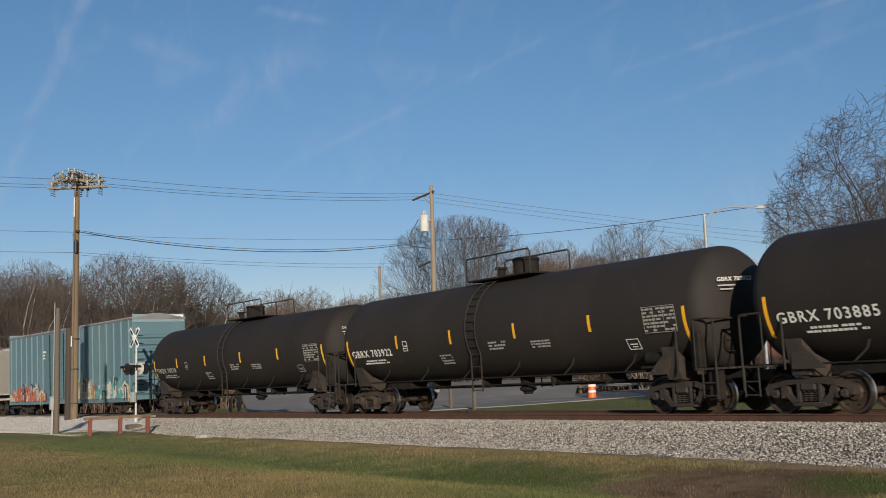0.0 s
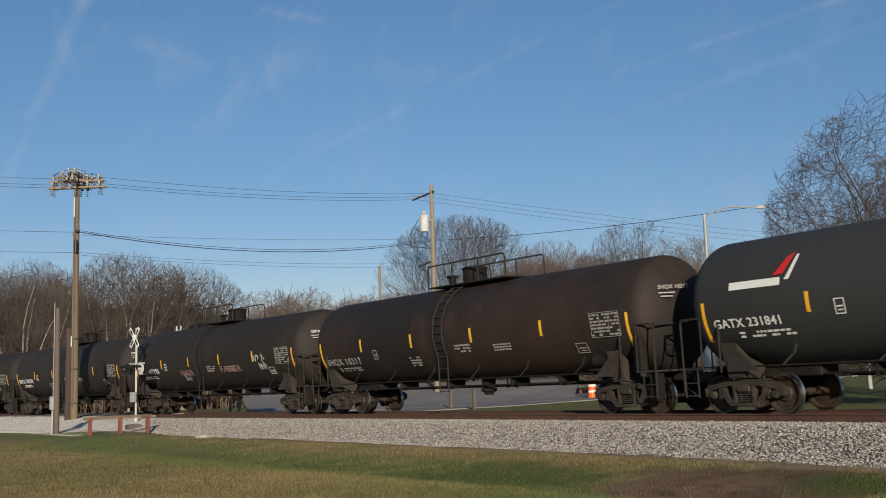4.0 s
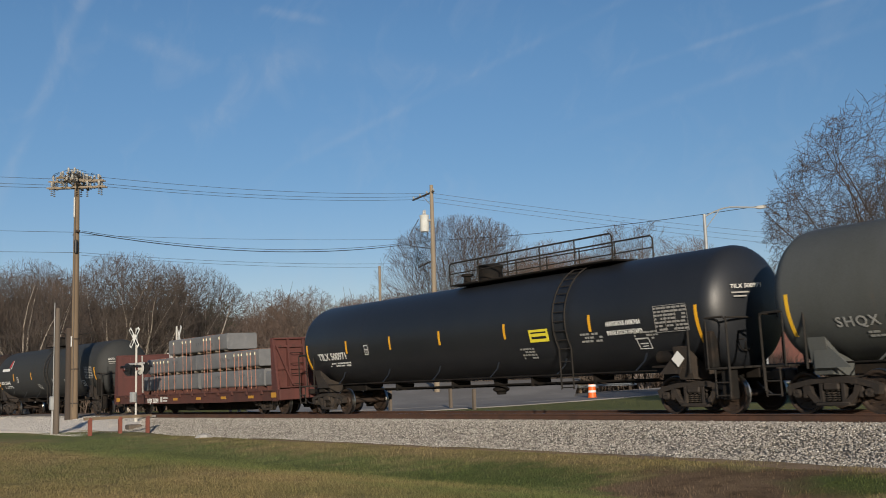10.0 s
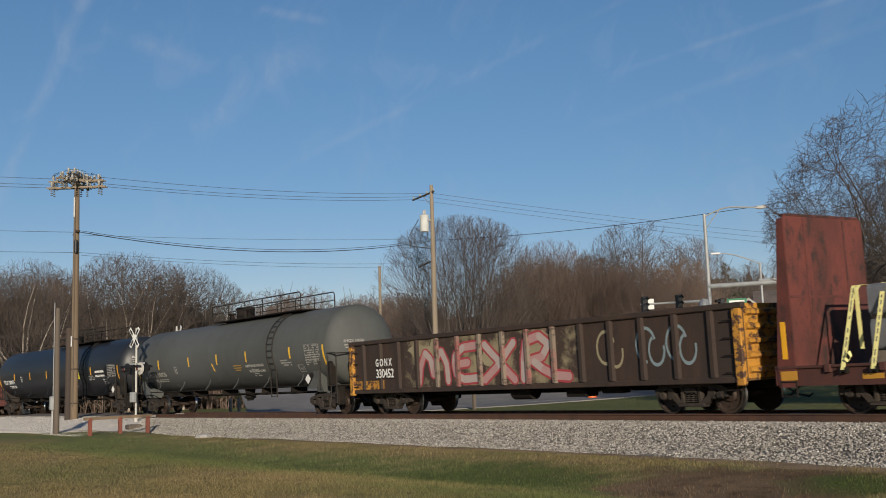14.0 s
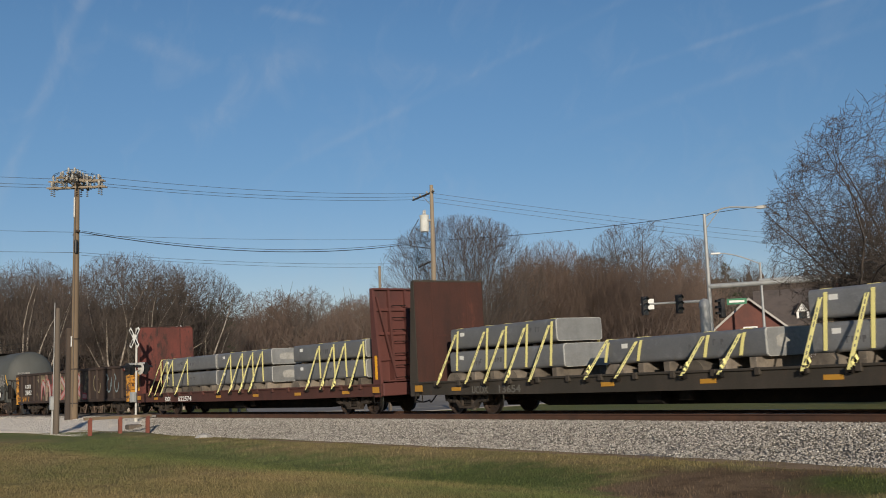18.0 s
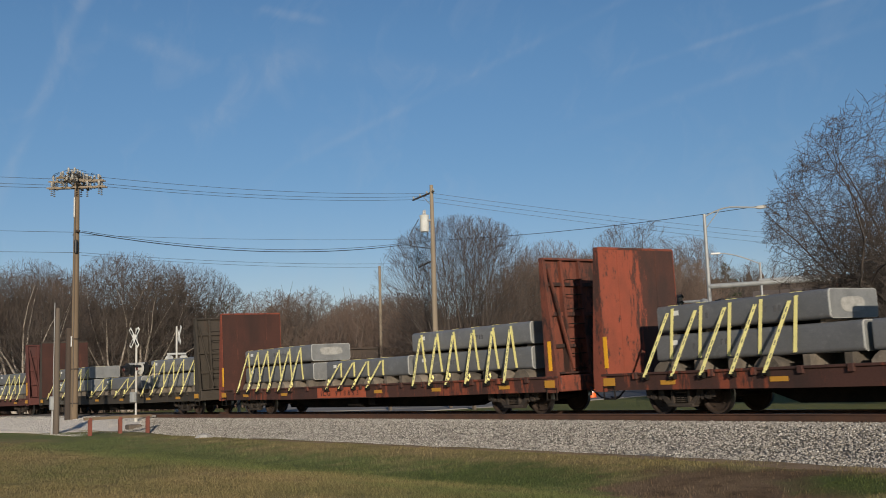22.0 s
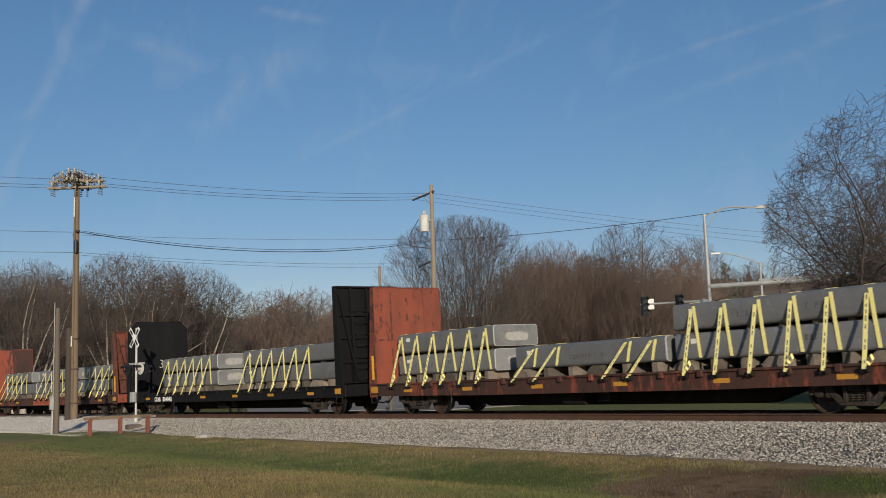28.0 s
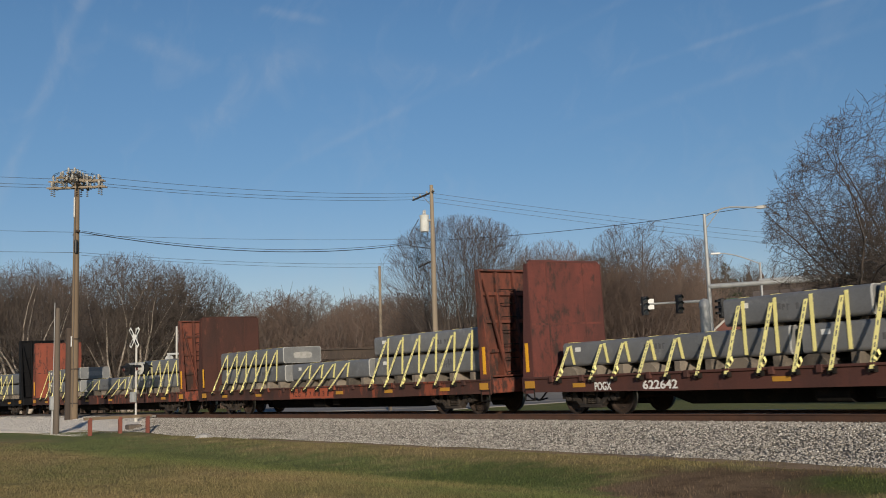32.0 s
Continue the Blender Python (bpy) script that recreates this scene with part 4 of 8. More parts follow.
def panel_grid(parent, x, z, w, h, r, zc, mat, rows=5, name="data_panel", label="", framed=False):
    """A stencilled block of unreadable lines, as bars on the tank."""
    rng = random.Random(int(x * 100 + z * 10))
    sh = Shape()
    for i in range(rows):
        y = h / 2 - (i + 0.5) * h / rows
        a = -w / 2
        while a < w / 2 - 0.02:
            b = min(w / 2, a + rng.uniform(0.05, 0.16))
            if rng.random() < 0.82:
                sh.box(a, b, y - h / rows * 0.28, y + h / rows * 0.28, 0, 0.003)
            a = b + rng.uniform(0.015, 0.04)
    if framed:
        # a ruled table round the lines
        for y in (-h / 2 - 0.02, h / 2 + 0.008):
            sh.box(-w / 2 - 0.02, w / 2 + 0.02, y, y + 0.012, 0, 0.003)
        for a in (-w / 2 - 0.02, -w * 0.18, w * 0.14, w / 2 + 0.008):
            sh.box(a, a + 0.012, -h / 2, h / 2, 0, 0.003)
    part(name, sh, mat, parent, label, at=on_tank(x, z, r, zc, 0.014), smooth=False)["kind"] = "stuff"


def outline_box(parent, x, z, w, h, r, zc, mat, name="stencil_frame"):
    sh, t = Shape(), 0.022
    sh.box(-w / 2, w / 2, -h / 2, -h / 2 + t, 0, 0.003).box(-w / 2, w / 2, h / 2 - t, h / 2, 0, 0.003)
    sh.box(-w / 2, -w / 2 + t, -h / 2 + t, h / 2 - t, 0, 0.003).box(w / 2 - t, w / 2, -h / 2 + t, h / 2 - t, 0, 0.003)
    sh.box(-w * 0.3, w * 0.3, -h * 0.05, h * 0.05, 0, 0.003).box(-w * 0.2, w * 0.25, -h * 0.28, -h * 0.2, 0, 0.003)
    part(name, sh, mat, parent, at=on_tank(x, z, r, zc, 0.014), smooth=False)


def tank_car(label, u, half, mat, mark, stripes, top, r=1.53, zc=2.58, big_text=0.36, text_x=0.25, text_z=2.15, ink=WHITE, stripe_mat=AMBER, ladder_x=-0.5, head_mark=True, head_z=3.15, long_rail=False, spread=1.22):
    """A tank car. half: from its middle to the end stripes; top: the extent of its platform and the place of its dome."""
    c = car("tank_car", label, "tank car", u)
    cyl = half + 0.10
    prof = [(-cyl - 0.70 * math.cos(math.pi / 2 * i / 8), r * math.sin(math.pi / 2 * i / 8)) for i in range(9)]
    prof[0] = (prof[0][0], 0.0)
    body = prof + [(-cyl + 2 * cyl * i / 6, r + (0.0 if i % 2 else 0.004)) for i in range(1, 6)] + [(-h, q) for h, q in prof[::-1]]
    shell = part("tank", Shape().lathe(body, "x", (0, 0, zc), 56), mat, c, angle=25)
    for i in (-2, 1.2):
        rings = Shape().lathe([(cyl * i / 3.4 - 0.02, r + 0.001), (cyl * i / 3.4 - 0.02, r + 0.004), (cyl * i / 3.4 + 0.02, r + 0.004), (cyl * i / 3.4 + 0.02, r + 0.001)], "x", (0, 0, zc), 56)
        part("weld_seam", rings, mat, shell)
    # sills, saddles and bolsters
    tc = half - 0.62
    for s in (-1, 1):
        e = half + 0.78
        sill = Shape().box(min(s * (tc - 1.6), s * e), max(s * (tc - 1.6), s * e), -0.34, 0.34, 0.82, 1.08, 0.02)
        part("stub_sill", sill, UNDER_BLACK, c)
        for side in (-1, 1):
            sad = Shape().prism([(side * 0.55, 0.80), (side * 1.28, 0.86), (side * 1.38, 1.15), (side * 1.47, 1.66), (side * 1.30, 1.52), (side * 1.05, 1.32), (side * 0.5, 1.10)], s * tc - 0.22, s * tc + 0.22)
            sad.prism([(s * tc - 0.12, 1.0), (s * tc - s * 0.0 + 0.75 * -s, 1.0), (s * tc + 0.20 * -s, 1.50), (s * tc - 0.12 * -s * 1.0, 1.54)], side * 1.40 - 0.02, side * 1.40 + 0.02, "y")
            part("saddle", sad, TRUCK_RUST if mat is not TANK_GREY else TANK_GREY, c, "weathered saddle bracket")
        plat = Shape().box(min(s * (half + 0.12), s * (half + 0.82)), max(s * (half + 0.12), s * (half + 0.82)), -1.45, 1.45, 1.06, 1.11, 0.01)
        part("end_platform", plat, DUSTY_BLACK, c)
        for side in (-1, 1):
            x0, x1 = s * (half - 0.35), s * (half + 0.80)
            rail = Shape()
            rail.pipe([(x0, side * 1.46, 1.0), (x0, side * 1.46, 2.20), (x0 + s * 0.08, side * 1.46, 2.28), (x1 - s * 0.08, side * 1.46, 2.28), (x1, side * 1.46, 2.20), (x1, side * 1.46, 0.55)], 0.027)
            rail.pipe([(x1, side * 1.46, 2.26), (x1, side * 0.5, 2.26)], 0.024)
            rail.pipe([(x0 + s * 0.55, side * 1.46, 2.28), (x0 + s * 0.55, side * 1.46, 1.08)], 0.019)
            part("handrail", rail, DUSTY_BLACK, c)
            st = Shape()
            for z in (0.46, 0.76):
                st.rod((x1 - s * 0.42, side * 1.45, z), (x1 - s * 0.02, side * 1.45, z), 0.018)
            st.pipe([(x1 - s * 0.02, side * 1.45, 1.06), (x1 - s * 0.02, side * 1.45, 0.42)], 0.02)
            st.pipe([(x1 - s * 0.42, side * 1.45, 1.06), (x1 - s * 0.42, side * 1.45, 0.42)], 0.02)
            part("sill_step", st, DUSTY_BLACK, c)
        coupler(c, s * (half + 0.6), s, 0.68)
        truck(c, s * tc)
    # the brake gear at the right end: reservoir, wheel and rigging
    br = Shape().lathe([(half - 1.55, 0.0), (half - 1.5, 0.16), (half - 0.85, 0.16), (half - 0.8, 0.0)], "x", (0, -1.2, 1.42), 14)
    br.box(half - 1.65, half - 0.5, -1.36, -1.02, 1.16, 1.22, 0.01)
    part("brake_reservoir", br, UNDER_BLACK, c)
    part("brake_stand", Shape().box(half + 0.05, half + 0.32, -1.42, -1.12, 1.1, 1.98, 0.03).box(half + 0.45, half + 0.72, -1.35, -1.05, 0.35, 1.08, 0.03), UNDER_BLACK, c)
    wheel = Shape().pipe([(half + 0.62, -0.55 + 0.28 * math.cos(a), 1.75 + 0.28 * math.sin(a)) for a in [0.4 * i for i in range(17)]], 0.02, 5)
    wheel.box(half + 0.60, half + 0.63, -0.83, -0.27, 1.74, 1.76).box(half + 0.60, half + 0.63, -0.56, -0.54, 1.47, 2.03).rod((half + 0.25, -0.55, 1.75), (half + 0.62, -0.55, 1.75), 0.03)
    part("hand_brake", wheel, UNDER_BLACK, c)
    # the rail along the tank's foot, on slanting brackets
    for side in (-1, 1):
        part("side_rail", Shape().pipe([(-half + 1.2, side * 1.38, 1.10), (half - 1.5, side * 1.38, 1.10)], 0.022), UNDER_BLACK, c)
        n = 6
        for i in range(n):
            x = -half + 2.0 + (2 * half - 4.2) * i / (n - 1)
            part("rail_bracket", Shape().band([(x, side * 1.38, 1.10), (x + 0.28, side * 1.30, 1.36), (x + 0.34, side * 1.28, 1.55)], 0.06, 0.015, (1, 0, 0)), mat, c)
    # pipes and valve under the belly
    bel = Shape().pipe([(-half + 2.3, -0.3, 0.86), (half - 2.4, -0.3, 0.86)], 0.03).pipe([(-half + 2.5, 0.35, 0.80), (half - 2.8, 0.35, 0.80)], 0.025)
    for x in (-half * 0.55, -half * 0.2, half * 0.22, half * 0.5):
        bel.box(x - 0.03, x + 0.03, -0.36, 0.4, 0.78, 1.10)
    part("brake_pipe", bel, UNDER_BLACK, c)
    part("outlet_valve", Shape().lathe([(0.55, 0.0), (0.55, 0.14), (0.62, 0.16), (0.68, 0.26), (0.75, 0.26), (0.78, 0.20), (1.1, 0.24)], "z", (0.2, 0, 0), 16), UNDER_BLACK, c)
    # top platform, dome and railing
    x0, x1, dx = top
    zt = zc + r
    part("top_walkway", Shape().box(x0, x1, -0.80, 0.80, zt + 0.0, zt + 0.05, 0.01).box(x0 + 0.1, x1 - 0.1, -0.08, 0.08, zt - 0.06, zt + 0.02), UNDER_BLACK, c)
    dome = part("manway_dome", Shape().lathe([(zt - 0.05, 0.40), (zt + 0.48, 0.40), (zt + 0.50, 0.43), (zt + 0.57, 0.43), (zt + 0.60, 0.36), (zt + 0.62, 0.0)], "z", (dx, 0, 0), 24), UNDER_BLACK, c)
    part("valve", Shape().lathe([(zt, 0.12), (zt + 0.3, 0.12), (zt + 0.33, 0.2), (zt + 0.4, 0.2), (zt + 0.42, 0.0)], "z", (dx - 0.95, -0.2, 0), 14), UNDER_BLACK, c)
    for side in (-1, 1):
        y = side * 0.80
        hr = 0.74
        rr = Shape().pipe([(x0, y, zt), (x0, y, zt + hr - 0.08), (x0 + 0.08, y, zt + hr), (x1 - 0.08, y, zt + hr), (x1, y, zt + hr - 0.08), (x1, y, zt)], 0.026)
        n = max(2, int(round((x1 - x0) / 1.5)))
        for k in range(1, n):
            rr.pipe([(x0 + (x1 - x0) * k / n, y, zt), (x0 + (x1 - x0) * k / n, y, zt + hr)], 0.022)
        if long_rail:
            rr.pipe([(x0, y, zt + 0.40), (x1, y, zt + 0.40)], 0.018)
        part("top_railing", rr, DUSTY_BLACK, c)
    # ladder round the belly
    for side in (-1, 1):
        lad = Shape()
        def arc_pt(x, a, q=r + 0.07):
            return (x, side * q * math.cos(a), zc + q * math.sin(a))
        angs = [radians(-28 + 112 * i / 12) for i in range(13)]
        for x in (ladder_x - 0.24, ladder_x + 0.24):
            lad.pipe([(x, side * 1.40, 0.70)] + [arc_pt(x, a) for a in angs], 0.024)
        for a in angs[::1]:
            lad.rod(arc_pt(ladder_x - 0.24, a), arc_pt(ladder_x + 0.24, a), 0.016, seg=5)
        for z in (0.75, 1.1, 1.45):
            lad.rod((ladder_x - 0.24, side * 1.39, z), (ladder_x + 0.24, side * 1.39, z), 0.016, seg=5)
        part("ladder", lad, DUSTY_BLACK, c)
    # markings
    for s in (-1, 1):
        part("end_stripe", curved_stripe(s * half - (0.0 if s < 0 else -0.0), 1.70, 2.62, 0.085, r, zc, shift=0.0), stripe_mat, c, "amber reflective strip")
    for x in stripes:
        part("reflector_strip", curved_stripe(x, 2.20, 2.64, 0.09, r, zc), stripe_mat, c)
    if mark:
        x = -half + text_x
        lettering("reporting_mark", mark, big_text, ink, c, on_tank(x, text_z - 0.14, r, zc), bold=0.005, space=spread)
        panel_grid(c, x + 1.4, text_z - 0.32, 1.5, 0.2, r, zc, DIM_WHITE if ink is DIM_WHITE else ink, 2, "small_stencil")
        if head_mark:
            # the same mark on the right-hand head
            rr = 1.24
            lettering("head_mark", mark, 0.14, PANEL_INK if ink is DIM_WHITE else FAINT_INK, c, pose(cyl + 0.53, -0.98, head_z, 90, 0, 0) @ pose(0, 0, 0, 0, 52, 0) @ pose(0, 0, 0.03), bold=0.003)
            part("small_stencil", Shape().box(0, 0.42, 0, 0.035, 0, 0.003).box(0.05, 0.36, -0.09, -0.055, 0, 0.003), PANEL_INK, c, at=pose(cyl + 0.53, -0.96, head_z - 0.12, 90, 0, 0) @ pose(0, 0, 0, 0, 52, 0) @ pose(0, 0, 0.035), smooth=False)
        outline_box(c, -half + text_x + 3.40, text_z + 0.12, 0.24, 0.34, r, zc, ink)
    panel_grid(c, half - 0.78, 2.36, 1.02, 0.62, r, zc, PANEL_INK, 7, framed=True)
    outline_box(c, half - 1.85, 1.80, 0.42, 0.32, r, zc, ink)
    panel_grid(c, ladder_x + 1.1, 2.05, 0.8, 0.3, r, zc, ink if ink is not WHITE else DIM_WHITE, 3, "small_stencil")
    panel_grid(c, ladder_x - 1.6, 1.75, 0.6, 0.4, r, zc, DIM_WHITE, 4, "small_stencil")
    panel_grid(c, ladder_x + 3.0, 2.0, 0.8, 0.25, r, zc, DIM_WHITE, 3, "small_stencil")
    return c


T_STRIPES = [-4.65, -1.64, 1.46, 4.55]
tank_car("weathered black tank car with small white stencils", -42.9, 7.80, TANK_BLACK, "SHQX 10218", [-5.2, -2.2, 1.2, 4.4], (-1.2, 1.9, -0.1), ink=DIM_WHITE, stripe_mat=YELLOW, big_text=0.33)
tank_car("matt black tank car with white lettering and amber strips", -25.45, 7.80, TANK_BLACK, "GBRX 703922", T_STRIPES, (-1.5, 1.55, 0.45))
graffiti_car = tank_car("matt black tank car with pink spray tags", -7.45, 7.80, TANK_BLACK, "GBRX 703885", T_STRIPES, (-1.5, 1.55, 0.45))
tank_car("black tank car with rust-brown streaks over its top", 10.40, 7.80, TANK_RUSTY, "SHQX 10217", [-5.0, -1.9, 1.3, 4.5], (-1.7, 2.3, -0.2), text_z=1.95, ink=DIM_WHITE, stripe_mat=YELLOW, ladder_x=-0.3)
logo_car = tank_car("dark slate tank car with a red and white emblem", 28.70, 7.96, TANK_SLATE, "GATX 231841", [-5.08, -1.88, 1.94, 4.63], (-1.35, 1.95, 0.0), spread=1.08, text_z=2.15, big_text=0.30, ladder_x=0.8, head_z=2.98)
gas_car = tank_car("glossy black pressure tank car with a yellow placard", 68.46, 9.45, TANK_GLOSS, "TILX 500971", [-6.59, -3.75, -0.91, 2.32, 5.85], (-1.1, 6.2, 0.0), long_rail=True, spread=1.0, text_x=0.8, big_text=0.38, ladder_x=4.75, zc=2.55, head_z=2.95)
grey_car = tank_car("grey tank car with rust marks and a placard", 89.40, 8.88, TANK_GREY, "SHQX 10020", [-6.28, -2.87, 0.01, 2.75, 6.39], (-1.7, 6.2, 0.0), long_rail=True, text_x=1.1, text_z=1.98, ink=DIM_WHITE, stripe_mat=YELLOW, ladder_x=4.9, big_text=0.33, head_z=2.65)


def tags_and_logos():
    r, zc = 1.53, 2.58
    pink, white = plain("faded_pink_spray", (0.24, 0.13, 0.14), 0.8), plain("white_spray", (0.60, 0.58, 0.52), 0.8)

    def scrawl(parent, x, z, w, h, mat, seed, thick=0.05):
        """A spray-painted scrawl that spells nothing: looped strokes on the tank's side."""
        rng = random.Random(seed)
        sh = Shape()
        n = max(3, int(w / 0.32))
        for i in range(n):
            cx = -w / 2 + w * (i + 0.5) / n
            pts = [Vector((cx + rng.uniform(-0.2, 0.2) * w / n * 2, -h / 2 * rng.uniform(0.5, 1.0), 0.002 * i)), Vector((cx + rng.uniform(-0.1, 0.1), h / 2 * rng.uniform(0.5, 1), 0.002 * i)),
                   Vector((cx + rng.uniform(0.05, 0.22), rng.uniform(-0.2, 0.2) * h, 0.002 * i)), Vector((cx + rng.uniform(0.0, 0.25), -h / 2 * rng.uniform(0.4, 1.0), 0.002 * i))]
            fine = []
            for k in range(len(pts) - 1):
                fine += [pts[k].lerp(pts[k + 1], q / 4) for q in range(4)]
            for k in range(len(fine) - 1):
                d = (fine[k + 1] - fine[k]).normalized()
                s = Vector((-d.y, d.x, 0)) * thick / 2
                a, b = fine[k] - d * thick * 0.2, fine[k + 1] + d * thick * 0.2
                sh.add([a - s, b - s, b + s, a + s], [(0, 1, 2, 3)])
        part("spray_tag", sh, mat, parent, "spray-painted scrawl", at=on_tank(x, z, r, zc, 0.02), smooth=False)

    lettering("spray_tag", "FAKER", 0.42, pink, graffiti_car, on_tank(-2.65, 1.82, r, zc, 0.02), width=1.35, bold=0.006)
    lettering("spray_tag", "FAKER", 0.44, pink, graffiti_car, on_tank(1.45, 1.86, r, zc, 0.02), width=1.95, bold=0.006)
    scrawl(graffiti_car, 5.0, 2.35, 1.1, 0.4, white, 7)
    scrawl(graffiti_car, 5.3, 1.98, 0.55, 0.35, white, 9)
    # the emblem: a white bar over a red and white slanting mark
    m = on_tank(-6.3, 2.93, r, zc, 0.016)
    part("emblem_bar", Shape().box(-0.85, 0.55, -0.09, 0.09, 0, 0.003), WHITE, logo_car, "white bar of the owner's emblem", at=m, smooth=False)
    red = Shape().prism([(0.35, 0.14), (0.62, 0.16), (0.95, 0.62), (0.72, 0.52)], 0, 0.004, "z")
    part("emblem_mark", red, RED, logo_car, "red slanting emblem mark", at=m, smooth=False)
    part("emblem_mark", Shape().prism([(0.66, 0.02), (0.78, 0.02), (1.05, 0.56), (0.98, 0.56)], 0, 0.004, "z"), WHITE, logo_car, "white slanting emblem mark", at=m, smooth=False)
    lettering("inspection_stencil", "FRA API", 0.2, DIM_WHITE, logo_car, on_tank(5.0, 2.30, r, zc))
    # hazard writing on the pressure car
    pl = part("placard", Shape().box(-0.40, 0.40, -0.18, 0.18, 0, 0.004), SIGN_YELLOW, gas_car, "yellow emergency placard", at=on_tank(3.80, 2.22, r, 2.55), smooth=False)
    part("placard_line", Shape().box(-0.32, 0.32, 0.07, 0.11, 0.004, 0.007).box(-0.30, 0.30, -0.09, -0.02, 0.004, 0.007), BLACK, pl, smooth=False)
    lettering("hazard_text", "ANHYDROUS AMMONIA", 0.17, WHITE, gas_car, on_tank(6.45, 2.30, r, 2.55), width=1.22, bold=0.004)
    lettering("hazard_text", "INHALATION HAZARD", 0.17, WHITE, gas_car, on_tank(6.45, 2.07, r, 2.55), width=1.22, bold=0.004)
    dull = plain("dull_amber_stencil", (0.36, 0.22, 0.05), 0.7)
    part("placard", Shape().box(-0.36, 0.36, 0.05, 0.10, 0, 0.004).box(-0.34, 0.34, -0.06, -0.01, 0, 0.004).box(-0.22, 0.22, -0.16, -0.11, 0, 0.004), dull, grey_car, "dull amber lines of a worn placard", at=on_tank(1.85, 2.02, r, zc), smooth=False)
    lettering("hazard_text", "ANHYDROUS AMMONIA", 0.17, DIM_WHITE, grey_car, on_tank(2.55, 1.98, r, zc), width=1.6)
    lettering("hazard_text", "INHALATION HAZARD", 0.17, DIM_WHITE, grey_car, on_tank(2.75, 1.76, r, zc), width=1.35)
    part("reflector_strip", curved_stripe(-0.45, 1.92, 2.26, 0.08, r, zc, shift=-0.1), YELLOW, grey_car)
    for ob, x in ((gas_car, 8.75), (grey_car, 7.67)):
        part("hazard_diamond", Shape().prism([(0, -0.2), (0.2, 0), (0, 0.2), (-0.2, 0)], 0, 0.004, "z").prism([(0, 0)] * 0 or [(-0.07, 0.02), (0.07, 0.02), (0.07, 0.07), (-0.07, 0.07)], 0.004, 0.006, "z"), WHITE, ob, "white hazard diamond", at=pose(x, -1.47, 1.36, 90, 0, 0), smooth=False)


tags_and_logos()


# ---- bulkhead flatcars with their loads ----
def load_piece(parent_u, x0, x1, z0, z1, half_w, mat, label, c, end_mat):
    """One long steel pole section, with chamfered edges and a bright end."""
    k = 0.10
    o = []
    for cy, cz, a0 in ((half_w - k, z0 + k, -90), (half_w - k, z1 - k, 0), (-half_w + k, z1 - k, 90), (-half_w + k, z0 + k, 180)):
        o += [(cy + k * math.cos(radians(a0 + 22.5 * q)), cz + k * math.sin(radians(a0 + 22.5 * q))) for q in range(5)]
    ob = part("pole_section", Shape().prism(o, x0, x1), mat, c, label)
    zc, zh = (z0 + z1) / 2, (z1 - z0) / 2
    rng = random.Random(int(abs(parent_u) * 10 + (x1 + 20) * 7 + z0 * 3))
    part("end_plate", Shape().prism([(a * 0.985, zc + (b - zc) * 0.975) for a, b in o], x1 - 0.01, x1 + 0.010), end_mat, ob, "bright galvanised end")
    if end_mat is STEEL_CUT:
        part("end_weld", Shape().prism([(a * 1.003, zc + (b - zc) * 1.006) for a, b in o], x1 - 0.035, x1 + 0.002), SEAM_PALE, ob)
        if rng.random() < 0.7:
            # a pale cast patch in the middle of the end
            w, g = rng.uniform(0.36, 0.52), rng.uniform(0.13, 0.19)
            cy, cz = rng.uniform(-0.1, 0.1), zc + rng.uniform(-0.04, 0.06)
            ring = [(cy + w * math.copysign(abs(math.cos(t)) ** 0.55, math.cos(t)) * rng.uniform(0.94, 1.04), cz + g * math.copysign(abs(math.sin(t)) ** 0.6, math.sin(t)) * rng.uniform(0.93, 1.05)) for t in [6.2832 * q / 22 for q in range(22)]]
            part("end_patch", Shape().prism(ring, x1 + 0.008, x1 + 0.016), END_PATCH, ob, "pale rough patch on the end")
        part("paper_tag", Shape().box(x0 + 0.5, x0 + 0.72, -half_w - 0.004, -half_w + 0.002, z1 - k - 0.16, z1 - k - 0.04), WHITE, ob, smooth=False)
    # faded stencilled figures along the side, too worn to read
    marks = Shape()
    for q in range(rng.choice((1, 2, 2, 3)) + (1 if mat is PRECAST else 0)):
        a, zz = x0 + (x1 - x0) * rng.uniform(0.15, 0.75), rng.uniform(z0 + 0.25, z1 - 0.25)
        for g in range(rng.randrange(2, 6)):
            marks.box(a, a + 0.035, -half_w - 0.003, -half_w + 0.001, zz - 0.07, zz + 0.07)
            marks.box(a + 0.035, a + 0.085, -half_w - 0.003, -half_w + 0.001, zz + rng.choice((-0.07, -0.01, 0.04)), zz + rng.choice((0.07, 0.07, 0.055)))
            a += rng.choice((0.13, 0.13, 0.24))
    part("stencil_mark", marks, STENCIL_DARK, ob, "worn dark stencil bars", smooth=False)["kind"] = "stuff"
    return ob


